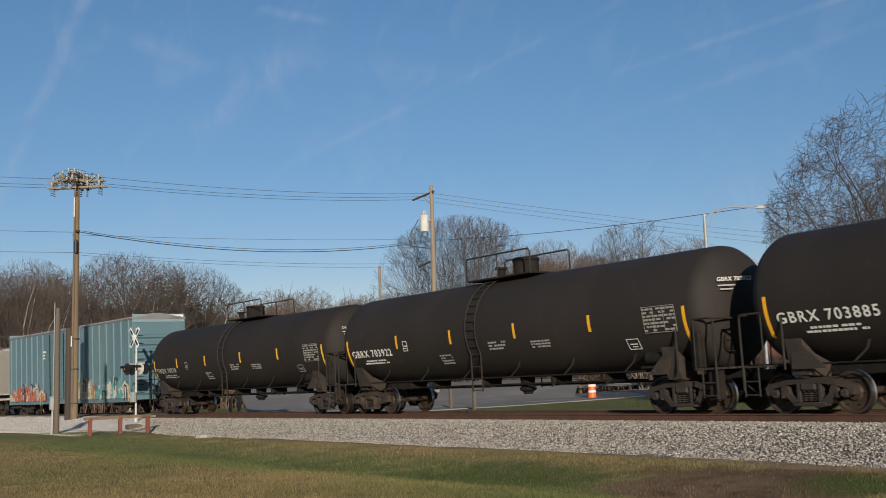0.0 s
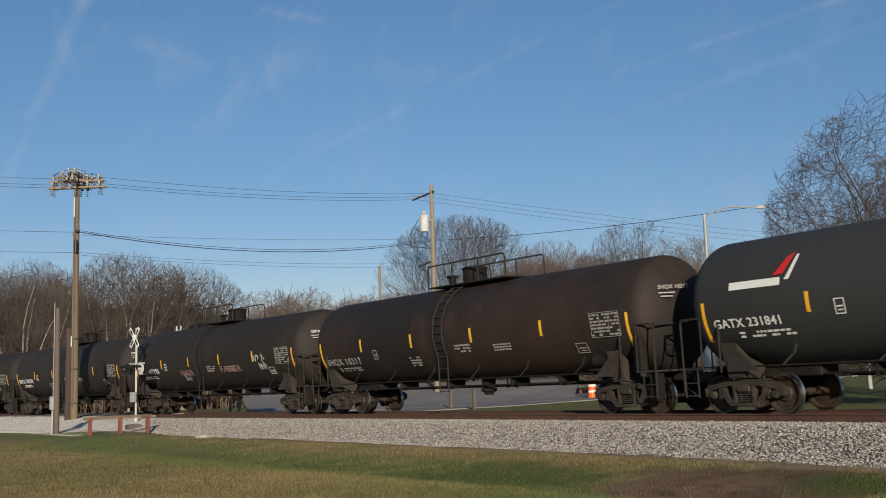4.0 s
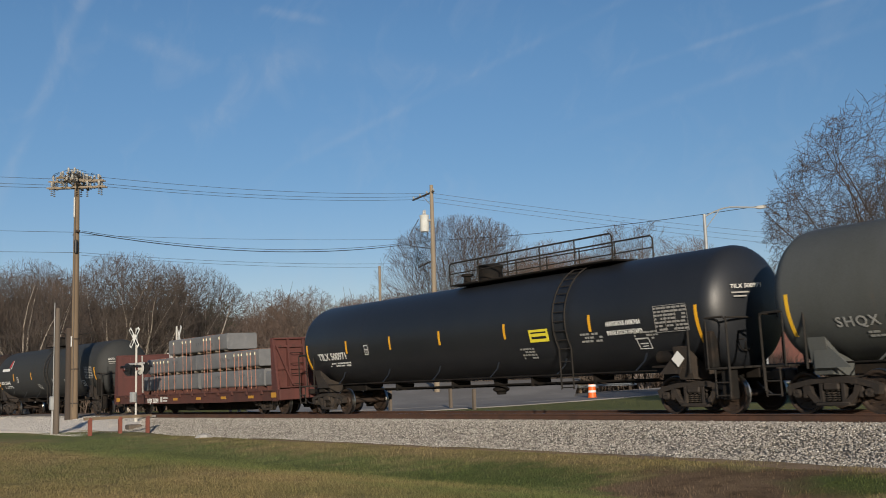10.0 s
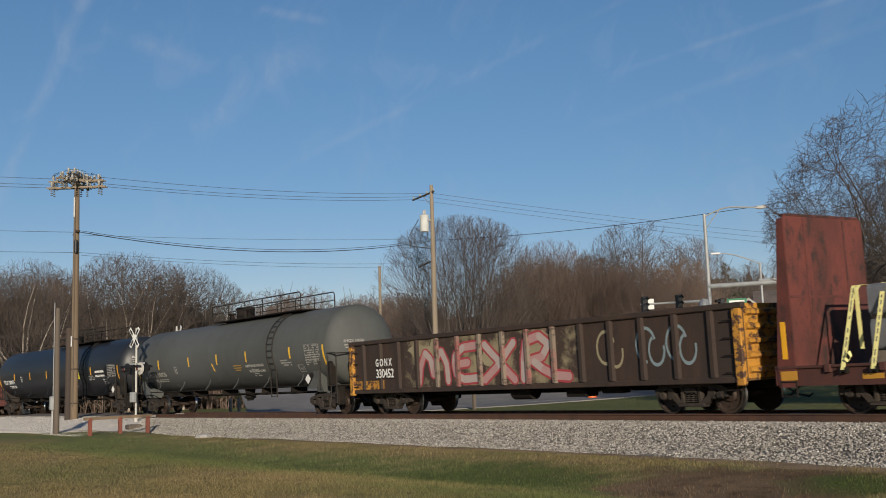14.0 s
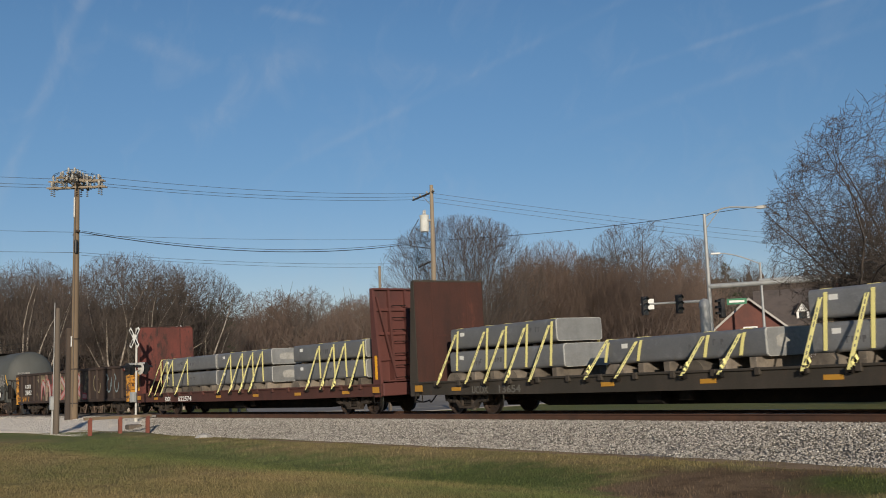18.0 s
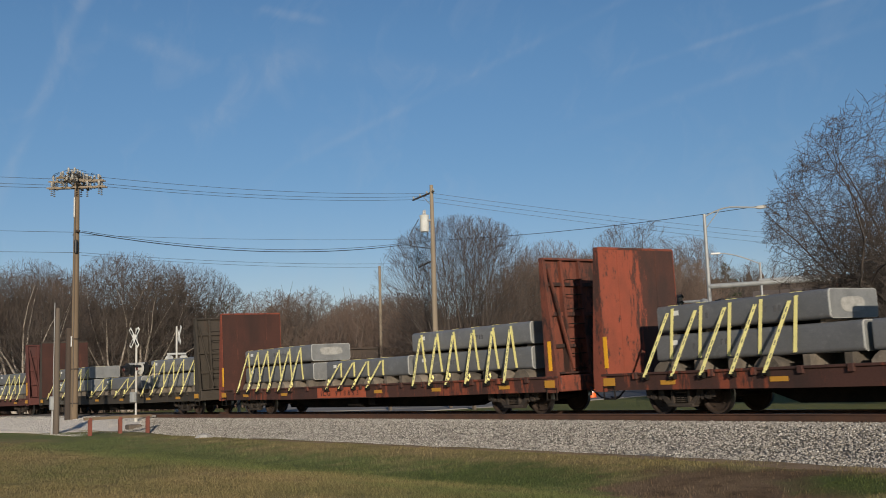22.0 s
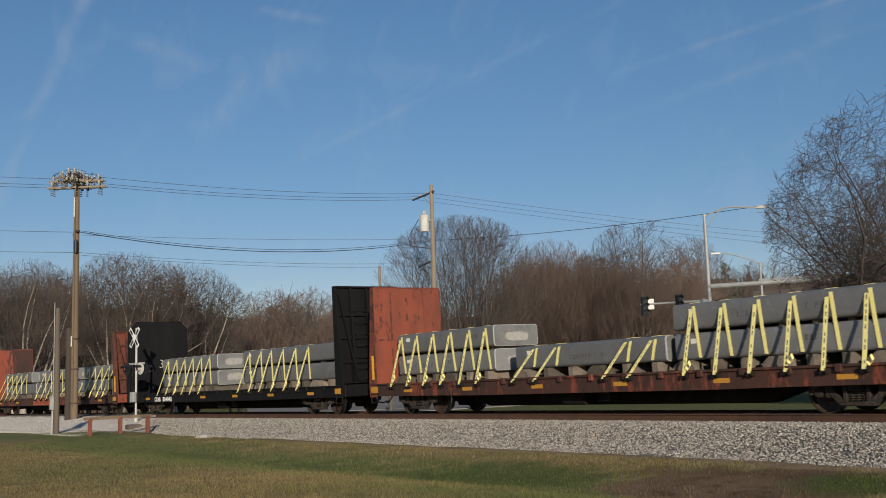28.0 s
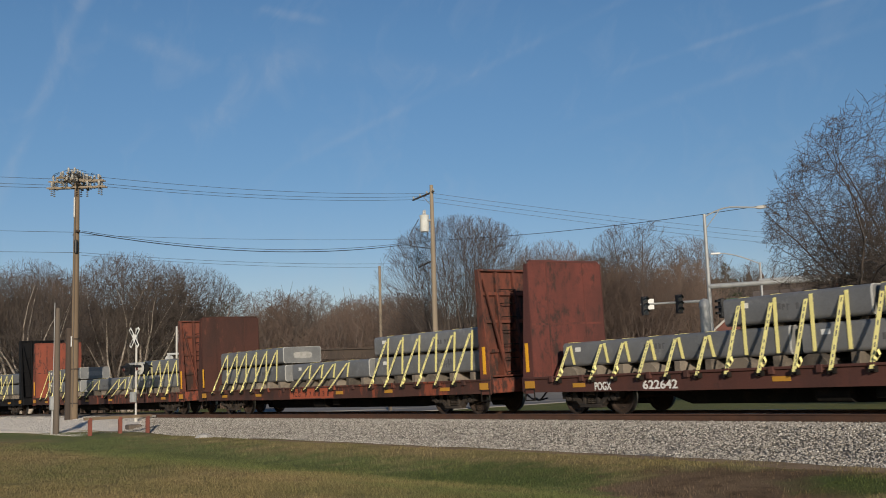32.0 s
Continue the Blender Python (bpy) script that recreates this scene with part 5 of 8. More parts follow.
def straps(c, xs, ztop, half_w, mat, deck=1.06, lean=0.0, zlow=1.36, wide=0.105):
    """Webbing from the deck's edge over the load, with a second fall down its side."""
    rng = random.Random(int(abs(xs[0]) * 100 + ztop * 10))
    swing = max(-0.16, min(0.16, -0.02 - 0.6 * lean))
    for x in xs:
        k = 0.10
        foot, shoulder = Vector((x, -1.535, deck - 0.11)), Vector((x + lean, -half_w + k - 0.02, ztop + 0.004))
        over = [foot, shoulder, (x + lean, half_w - k + 0.02, ztop + 0.004), (x + lean * 0.4, 1.43, deck + 0.10), (x, 1.46, deck - 0.1)]
        s = part("strap", Shape().band(over, wide, 0.006, (1, 0, 0)), mat, c, "tight webbing strap")
        d = x + lean + 0.13 + rng.uniform(-0.02, 0.03)
        part("strap_tail", Shape().band([(d, 0.1, ztop + 0.006), (d, -half_w + k, ztop + 0.006), (d, -half_w - 0.014, ztop - k), (d + swing * 0.45, -half_w - 0.020, ztop * 0.5 + zlow * 0.5), (d + swing, -half_w - 0.012, zlow)], wide * 0.9, 0.006, (1, 0, 0)), mat, s)
        # print along the webbing, too small to read
        ink, up = Shape(), shoulder - foot
        t = rng.uniform(0.05, 0.12)
        while t < 0.93:
            a = foot + up * t
            b = foot + up * min(0.97, t + rng.uniform(0.03, 0.07))
            o, e = Vector((0.016, -0.006, -0.003)), Vector((-0.012, -0.006, -0.003))
            ink.add([a + o, a + e, b + e, b + o], [(0, 1, 2, 3)])
            t += rng.choice((0.08, 0.09, 0.16))
        part("strap_print", ink, STENCIL_DARK, s, smooth=False)
        part("winch", Shape().rod((x - 0.09, -1.51, deck - 0.13), (x + 0.09, -1.51, deck - 0.13), 0.032, seg=8).box(x - 0.078, x - 0.058, -1.55, -1.42, deck - 0.18, deck - 0.06).box(x + 0.058, x + 0.078, -1.55, -1.42, deck - 0.18, deck - 0.06), UNDER_BLACK, s)
        if rng.random() < 0.55:
            # the loose end, bunched above the winch
            g = rng.uniform(0.08, 0.2)
            part("loose_end", Shape().band([(x + 0.06, -1.47, deck + g), (x + 0.15, -1.485, deck + g + 0.08), (x + 0.19, -1.48, deck + g - 0.02), (x + 0.12, -1.487, deck + g - 0.12), (x + 0.05, -1.49, deck + g - 0.06)], 0.06, 0.006, (0.3, 0.6, 0.7)), mat, s)


def wrap(c, x, ztop, w, mat):
    """A strap drawn straight round a stack, down to the deck."""
    line = [(x, -w - 0.012, 1.08), (x, -w - 0.012, ztop - 0.1), (x, -w + 0.09, ztop + 0.01), (x, w - 0.09, ztop + 0.01), (x, w + 0.012, ztop - 0.1), (x, w + 0.012, 1.08)]
    s = part("strap", Shape().band(line, 0.038, 0.006, (1, 0, 0)), mat, c, "orange webbing strap drawn round the stack")
    part("ratchet", Shape().box(x - 0.03, x + 0.03, -w - 0.04, -w - 0.012, ztop - 0.24, ztop - 0.13, 0.01), STRAP_WHITE, s)


def bulkhead(c, x, way, height, mat, back, half_w=1.42, deck=1.06, round_top=0.0, depth=0.46):
    """An end wall: a plate toward the load, posts and braces behind it. way: the side away from the load."""
    xi = x - way * depth
    o = [(-half_w, deck - 0.1), (half_w, deck - 0.1), (half_w, height - round_top), (half_w - round_top, height), (-half_w + round_top, height), (-half_w, height - round_top)]
    if round_top <= 0:
        o = o[:2] + [(half_w, height), (-half_w, height)]
    b = part("bulkhead", Shape().prism(o, min(xi, xi + way * 0.05), max(xi, xi + way * 0.05)), mat, c, "tall steel end bulkhead")
    for y in (-1.38, -0.72, 0.0, 0.72, 1.38):
        h = height - (round_top if abs(y) > 1.2 else 0.02)
        w = 0.045
        sh = Shape().prism([(xi + way * 0.05, deck - 0.1), (xi + way * 0.05, h), (xi + way * 0.14, h), (xi + way * (0.46 if abs(y) > 1 else 0.34), deck - 0.1)], y - w, y + w, "y")
        part("bulkhead_post", sh, back, b)
    for z in (deck + 0.85, deck + 1.75, deck + 2.6):
        if z < height - 0.3:
            part("crosspiece", Shape().box(min(xi + way * 0.05, xi + way * 0.15), max(xi + way * 0.05, xi + way * 0.15), -1.36, 1.36, z - 0.05, z + 0.05), back, b)
    part("top_rail", Shape().box(min(xi - way * 0.01, xi + way * 0.17), max(xi - way * 0.01, xi + way * 0.17), -half_w + round_top, half_w - round_top, height - 0.05, height + 0.012, 0.008), back, b)
    # ladder with grab irons on the back
    for i in range(7):
        z = deck + 0.2 + i * 0.42
        if z < height - 0.2:
            part("grab_iron", Shape().pipe([(xi + way * 0.06, -0.62, z), (xi + way * 0.34, -0.62, z), (xi + way * 0.34, -0.14, z), (xi + way * 0.06, -0.14, z)], 0.014, 5), UNDER_BLACK, b)
    # seams on the face toward the load
    for y in (-0.72, 0.72):
        part("seam", Shape().box(min(xi, xi - way * 0.008), max(xi, xi - way * 0.008), y - 0.03, y + 0.03, deck, height - 0.08), mat, b)
    zm = deck + (height - deck) * 0.45
    part("seam", Shape().box(min(xi, xi - way * 0.007), max(xi, xi - way * 0.007), -half_w + 0.02, half_w - 0.02, zm - 0.03, zm + 0.03), mat, b)
    part("step_board", Shape().box(min(xi + way * 0.06, xi + way * 0.42), max(xi + way * 0.06, xi + way * 0.42), -1.25, -0.1, deck + 0.06, deck + 0.11, 0.01), back, b)
    part("diagonal_brace", Shape().rod((xi + way * 0.20, -1.30, height - 0.3), (xi + way * 0.38, -0.70, deck + 0.2), 0.045, seg=4), back, b)
    # side plate of the A-frame on the near and far edge
    for s in (-1, 1):
        y = s * (half_w + 0.012)
        part("edge_plate", Shape().prism([(xi, deck - 0.45), (xi, height - round_top), (xi + way * 0.15, height - round_top), (xi + way * 0.46, deck + 0.1), (xi + way * 0.46, deck - 0.45)], min(y, y + s * 0.02), max(y, y + s * 0.02), "y"), back, b)
    return b


def flatcar(label, u, half, mat, left, right, left_back, right_back, height, mark, number, loads, strap_sets, ink=WHITE, round_left=0.0, round_right=0.0, deck=1.06, trucks=2.35, load_mat=STEEL_LOAD, end_mat=STEEL_CUT, strap_mat=STRAP_YELLOW, reach=1.0, mark_x=1.6, shift=0.0, second=1.7, left_depth=0.46, wide=1.42, mark_w=(0.62, 1.45)):
    c = car("bulkhead_flatcar", label, "flatcar", u)
    h = half
    sill_mat = {ORANGE_RUST: SILL_RUST, RED_BROWN: SILL_MAROON}.get(mat, mat)
    sill = Shape()
    for s in (-1, 1):
        # side sill: a channel, deeper at mid-length
        sill = Shape().prism([(-h, deck), (h, deck), (h, deck - 0.42), (h * 0.62, deck - 0.44), (h * 0.45, deck - 0.46), (-h * 0.45, deck - 0.46), (-h * 0.62, deck - 0.44), (-h, deck - 0.42)], min(s * 1.36, s * 1.42), max(s * 1.36, s * 1.42), "y")
        sill.box(-h, h, min(s * 1.38, s * 1.47), max(s * 1.38, s * 1.47), deck - 0.05, deck + 0.01, 0.008)
        sp = part("side_sill", sill, sill_mat, c)
        pocket = Shape().box(-0.07, 0.07, -0.045, 0.045, -0.15, 0.02, 0.008).mesh("stake_pocket", sill_mat)
        n = int(2 * h / 1.22)
        for i in range(1, n):
            part("stake_pocket", pocket, mat, sp, at=pose(-h + 2 * h * i / n, s * 1.46, deck))
    fish = Shape().prism([(-h * 0.66, deck - 0.3), (h * 0.66, deck - 0.3), (h * 0.50, deck - 0.84), (-h * 0.50, deck - 0.84)], -0.30, 0.30, "y")
    fish.box(-h, h, -0.28, 0.28, deck - 0.42, deck - 0.08)
    part("centre_sill", fish, UNDER_BLACK, c)
    dk = Shape().box(-h, h, -1.36, 1.36, deck - 0.08, deck - 0.01)
    part("deck", dk, TIMBER, c, "worn timber deck")
    pipe = Shape().pipe([(-h * 0.9, -0.5, deck - 0.5), (h * 0.9, -0.5, deck - 0.5)], 0.03)
    pipe.lathe([(-1.2, 0), (-1.15, 0.2), (-0.3, 0.2), (-0.25, 0)], "x", (0, -0.75, deck - 0.62), 14).box(0.3, 0.75, -0.95, -0.6, deck - 0.72, deck - 0.45, 0.02)
    part("brake_rigging", pipe, UNDER_BLACK, c)
    bulkhead(c, -h, -1, height, left, left_back, half_w=wide, deck=deck, round_top=round_left, depth=left_depth)
    bulkhead(c, h, 1, height - 0.02, right, right_back, deck=deck, round_top=round_right)
    for s in (-1, 1):
        part("end_sill", Shape().box(min(s * h, s * (h + 0.12)), max(s * h, s * (h + 0.12)), -1.42, 1.42, deck - 0.42, deck + 0.02, 0.02), mat, c)
        st = Shape()
        for z in (0.42, 0.72):
            st.rod((s * (h - 0.45), -1.45, z), (s * (h - 0.05), -1.45, z), 0.017, seg=6)
        st.pipe([(s * (h - 0.05), -1.45, deck - 0.3), (s * (h - 0.05), -1.45, 0.4)], 0.018).pipe([(s * (h - 0.45), -1.45, deck - 0.3), (s * (h - 0.45), -1.45, 0.4)], 0.018)
        part("sill_step", st, UNDER_BLACK, c)
        coupler(c, s * (h + 0.05), s, reach)
        truck(c, s * (h - trucks))
    part("reflector", Shape().box(-h - 0.02 + 0.1, -h + 0.5, -1.476, -1.466, deck - 0.30, deck - 0.10), FADED_AMBER, c, "amber reflective patch")
    part("reflector", Shape().box(h - 0.5, h - 0.1, -1.476, -1.466, deck - 0.30, deck - 0.10), FADED_AMBER, c, "amber reflective patch")
    for i in range(6):
        x = -h + 2.3 + (2 * h - 4.6) * i / 5
        if mark and (mark_x - 0.4 < x + h < mark_x + 1.5 or mark_x + second - 0.4 < x + h < mark_x + second + 2.0):
            continue
        part("reflector", Shape().box(x - 0.24, x + 0.24, -1.432, -1.424, deck - 0.31, deck - 0.20), FADED_AMBER, c)
    if mark:
        lettering("reporting_mark", mark, 0.26 if ink is BLACK else 0.30, ink, c, pose(-h + mark_x, -1.429, deck - (0.36 if ink is BLACK else 0.40), 90, 0, 0), width=mark_w[0], bold=0.0 if ink is BLACK else 0.006, space=1.25 if ink is BLACK else 1.0)
        lettering("car_number", number, 0.26 if ink is BLACK else 0.30, ink, c, pose(-h + mark_x + second, -1.429, deck - (0.36 if ink is BLACK else 0.40), 90, 0, 0), width=mark_w[1], bold=0.0 if ink is BLACK else 0.006, space=1.9 if ink is BLACK else 1.0)
    if mark and ink is BLACK:
        part("painted_panel", Shape().box(-h + mark_x - 0.25, -h + mark_x + second + 2.05, -1.426, -1.420, deck - 0.43, deck - 0.06), FRESH_ORANGE, c, "fresher orange paint round the number", smooth=False)
    if mat in (ORANGE_RUST, RED_BROWN) and load_mat is STEEL_LOAD:
        for x in (-h + 0.16, h - 0.30):
            part("reflector", Shape().box(x, x + 0.13, -1.462, -1.450, deck + 0.16, deck + 0.98), AMBER, c, "upright amber reflective strip")
    for x0, x1, z0, z1 in loads:
        x0, x1 = x0 - shift, x1 - shift
        load_piece(u, x0, x1, z0, z1, 0.88 if load_mat is STEEL_LOAD else 0.76, load_mat, "long galvanised steel pole section" if load_mat is STEEL_LOAD else "long grey steel beam", c, end_mat)
        n = max(2, int((x1 - x0) / 0.85))
        for i in range(n):
            x = x0 + 0.35 + (x1 - x0 - 0.7) * i / (n - 1)
            if z0 < deck + 0.5:
                if load_mat is not STEEL_LOAD:
                    part("dunnage_block", Shape().box(x - 0.06, x + 0.06, -0.9, 0.9, deck - 0.01, z0 - 0.002, 0.01), SILL_MAROON, c)
                elif i % 3:
                    part("dunnage_block", Shape().box(x - 0.10, x + 0.10, -0.98, 0.98, deck - 0.01, z0 - 0.002, 0.01), TIMBER, c)
                else:
                    cut = [(-0.34, deck - 0.01), (0.34, deck - 0.01), (0.33, deck + 0.07), (0.24, deck + 0.17), (0.12, z0 - 0.002), (-0.12, z0 - 0.002), (-0.24, deck + 0.17), (-0.33, deck + 0.07)]
                    part("dunnage_cradle", Shape().prism([(x + a, b) for a, b in cut], -1.05, 1.05, "y"), TIMBER, c, "pale rounded timber cradle")
            else:
                part("dunnage_block", Shape().box(x - 0.07, x + 0.07, -0.68, 0.68, z0 - 0.085, z0 - 0.002, 0.006), TIMBER, c)
    for xs, ztop, lean in strap_sets:
        if load_mat is STEEL_LOAD:
            straps(c, [x - shift for x in xs], ztop, 0.88, strap_mat, deck, lean)
        else:
            for x in xs:
                wrap(c, x - shift, ztop, 0.76, strap_mat)
    return c


L1, L2 = (1.31, 1.97), (2.05, 2.70)
maroon_car = flatcar("maroon bulkhead flatcar loaded with grey steel beams", 47.95, 8.50, RED_BROWN, RED_BROWN, RED_BROWN, RED_BROWN, RED_BROWN, 3.10, "HPJX", "52284",
        [(-6.7, -0.3, 1.17, 1.90), (0.0, 6.0, 1.17, 1.90), (6.15, 7.6, 1.17, 1.78), (-6.2, -0.5, 2.03, 2.75), (-0.45, 5.6, 2.03, 2.75), (-3.5, 2.7, 2.88, 3.60)],
        [([-6.0, -5.3, -4.9, -4.5, -4.1, -3.6], 2.75, 0.0), ([-2.9, -1.9, -1.5, -1.0, 0.4, 0.7, 1.1, 2.0], 3.60, 0.0), ([2.6, 3.4, 3.8, 4.1, 4.6, 4.9, 5.3], 2.75, 0.0)],
        load_mat=PRECAST, end_mat=PRECAST, strap_mat=STRAP_ORANGE, deck=1.0, trucks=1.55, reach=0.95, mark_x=4.0, shift=-0.17, second=0.66, mark_w=(0.58, 0.64), left_depth=0.2)
part("small_stencil", Shape().box(-2.95, -2.70, -1.4330, -1.4300, 0.62, 0.88).box(-2.62, -2.05, -1.4330, -1.4300, 0.78, 0.86).box(-2.62, -2.15, -1.4330, -1.4300, 0.64, 0.72), FAINT_INK, maroon_car, smooth=False)
for y0 in (-0.95, 0.35):
    part("slot", Shape().box(-8.30, -8.292, y0, y0 + 0.75, 2.02, 2.2), BLACK, maroon_car, "dark slot through the bulkhead", smooth=False)
part("pale_line", Shape().box(-8.30, -8.290, -0.12, -0.05, 1.1, 3.06), DIM_WHITE, maroon_car, smooth=False)
flatcar("dark red bulkhead flatcar strapped with two tiers of steel poles", 129.08, 10.88, RED_BROWN, RED_FADED, RED_BROWN, RED_FADED, RED_BROWN, 4.42, "POGX", "622574",
        [(-8.9, -3.0, *L1), (-8.9, -3.0, *L2), (-2.8, 2.2, *L1), (-2.8, 2.2, *L2), (4.0, 9.2, *L1), (4.0, 9.2, *L2)],
        [([-9.2, -8.5, -7.8, -6.1], 2.70, -0.05), ([-1.6, -0.5, 0.44, 1.31], 2.70, -0.05), ([5.95, 7.0, 7.8, 9.0], 2.70, -0.08)], round_left=0.10, mark_x=3.4, second=1.5)
flatcar("dark olive bulkhead flatcar strapped with steel poles", 152.6, 10.63, OLIVE, RUST_BROWN, OLIVE, OLIVE, OLIVE, 4.42, "UCOX", "13654",
        [(-9.3, -3.85, *L1), (-9.2, -4.1, *L2), (-2.1, 3.0, *L1), (4.2, 9.3, *L1), (4.2, 9.3, *L2)],
        [([-9.2, -7.7, -6.75, -5.76, -4.67], 2.70, 0.28), ([-2.4, -1.26, 0.96, 2.07], 1.97, 0.22), ([4.33, 5.45, 6.56, 7.59, 8.8], 2.70, 0.18)], ink=GREY_INK, left_depth=0.24, mark_x=3.1, second=1.25, mark_w=(0.8, 1.0))
flatcar("rust-orange bulkhead flatcar strapped with steel poles", 176.1, 10.70, ORANGE_RUST, RUST_BROWN, DIRTY_RUST, ORANGE_RUST, DIRTY_RUST, 4.42, "ICG", "978853",
        [(-9.4, -3.7, *L2), (-9.4, -3.6, *L1), (-2.6, 2.8, *L1), (3.1, 9.1, *L1), (3.1, 9.1, *L2)],
        [([-9.0, -8.08, -7.23, -6.26, -5.35, -4.44], 2.70, -0.23), ([-1.65, -0.74, 0.18, 1.12], 1.97, 0.0), ([3.9, 4.81, 5.7, 6.69, 7.68, 8.52], 2.70, -0.40)], ink=BLACK, mark_x=8.5, second=1.05, mark_w=(0.66, 1.55), left_depth=0.22)
flatcar("orange bulkhead flatcar peeling to rust, strapped with steel poles", 199.08, 10.50, ORANGE_RUST, TORN_RUST, DIRTY_RUST, ORANGE_RUST, DIRTY_RUST, 4.42, "ICG", "978816",
        [(-8.9, -3.85, *L2), (-9.0, -3.1, *L1), (-2.9, 2.8, *L1), (-2.45, 3.4, *L2), (3.75, 9.2, *L1), (4.65, 9.2, *L2)],
        [([-8.89, -7.97, -7.06, -6.16, -5.22], 2.70, 0.38), ([-1.53, -0.58, 0.32, 1.26], 2.70, 0.05), ([2.21], 1.97, 0.1), ([5.07, 5.96, 6.87, 7.8, 8.6], 2.70, 0.3)], ink=BLACK, mark_x=8.7, second=0.93, mark_w=(0.62, 1.6), left_depth=0.16)
black_car = flatcar("black bulkhead flatcar with chalk figures, strapped with steel poles", 221.3, 10.10, BLACK_FLAT, BLACK_FLAT, BLACK_FLAT, BLACK_FLAT, BLACK_FLAT, 4.74, "COER", "804848",
        [(-7.1, -1.1, *L1), (-7.1, -1.1, *L2), (1.4, 8.8, *L1), (1.4, 8.8, *L2)],
        [([-6.4, -5.45, -4.55, -3.65, -2.75, -1.85], 2.70, -0.15), ([2.0, 3.0, 3.9, 4.9, 5.9, 6.9], 2.70, -0.13)], round_left=0.35, mark_x=3.15, second=0.95, mark_w=(0.72, 1.05), wide=1.56)
lettering("chalk_figure", "333", 0.62, FAINT_INK, black_car, pose(-10.10 + 0.466, -0.05, 2.35, 90, 4, 90), bold=-0.014, space=1.1)
lettering("chalk_figure", "D", 0.4, DIM_WHITE, black_car, pose(-10.10 + 0.466, -0.62, 2.2, 90, 12, 90), bold=-0.012)
part("chalk_figure", Shape().pipe([(-9.632, 0.95, 1.85), (-9.632, 1.15, 2.12), (-9.632, 1.30, 1.92)], 0.016, 4).pipe([(-9.632, 1.14, 2.1), (-9.632, 1.22, 1.65)], 0.014, 4), DIM_WHITE, black_car, "chalk arrow")
flatcar("orange bulkhead flatcar flaking to black rust, strapped with steel poles", 243.7, 10.43, ORANGE_RUST, ORANGE_RUST, DIRTY_RUST, ORANGE_RUST, DIRTY_RUST, 4.42, "", "",
        [(-9.4, -4.1, *L2), (-9.4, -4.1, *L1), (-3.1, 2.8, *L1), (3.1, 9.1, *L1), (3.1, 9.1, *L2)],
        [([-9.0, -8.05, -7.1, -6.15, -5.15, -4.3], 2.70, -0.30), ([-2.6, -1.65, 1.1, 2.0], 1.97, 0.33), ([3.85, 4.78, 5.76, 6.72, 7.65, 8.6], 2.70, -0.20)], left_depth=0.40)
flatcar("rust-brown bulkhead flatcar strapped with steel poles", 266.2, 10.20, ORANGE_RUST, RUST_BROWN, DIRTY_RUST, RUST_BROWN, DIRTY_RUST, 4.42, "ICG", "978838",
        [(-9.3, -3.5, *L2), (-9.3, -3.4, *L1), (-2.8, 2.8, *L1), (3.2, 9.1, *L1), (3.2, 9.1, *L2)],
        [([-8.95, -8.0, -7.1, -6.18, -5.25, -4.35], 2.70, 0.2), ([-1.75, -0.82, 0.1, 1.05], 1.97, 0.28), ([3.75, 4.67, 5.64, 6.57, 7.53, 8.46], 2.70, 0.2)], ink=BLACK, mark_x=8.35, second=0.9, mark_w=(0.55, 1.8), round_left=0.08, left_depth=0.12)
flatcar("faded red bulkhead flatcar strapped with steel poles", 288.4, 10.45, RED_BROWN, RED_FADED, RED_BROWN, RED_BROWN, RED_BROWN, 4.42, "POGX", "622642",
        [(-9.3, -1.7, *L1), (-3.5, 0.4, *L2), (-1.4, 4.2, *L1), (0.6, 4.6, *L2), (4.8, 9.2, *L1)],
        [([-8.91, -7.58, -6.76, -5.83, -4.92, -3.93], 1.97, -0.2), ([-3.06, -2.14, -1.21, -0.31, 0.63, 1.7, 2.8, 3.8], 2.70, 0.0)], round_left=0.10, mark_x=2.9, second=1.75, mark_w=(0.62, 1.15))


SPRAYED = surface("sprayed_post", (0.19, 0.150, 0.115), (0.24, 0.085, 0.078), (0.050, 0.032, 0.024), rough=0.8, big=1.4, fine=24, bump=0.2, third_at=(0.52, 0.60), vary=0.1)


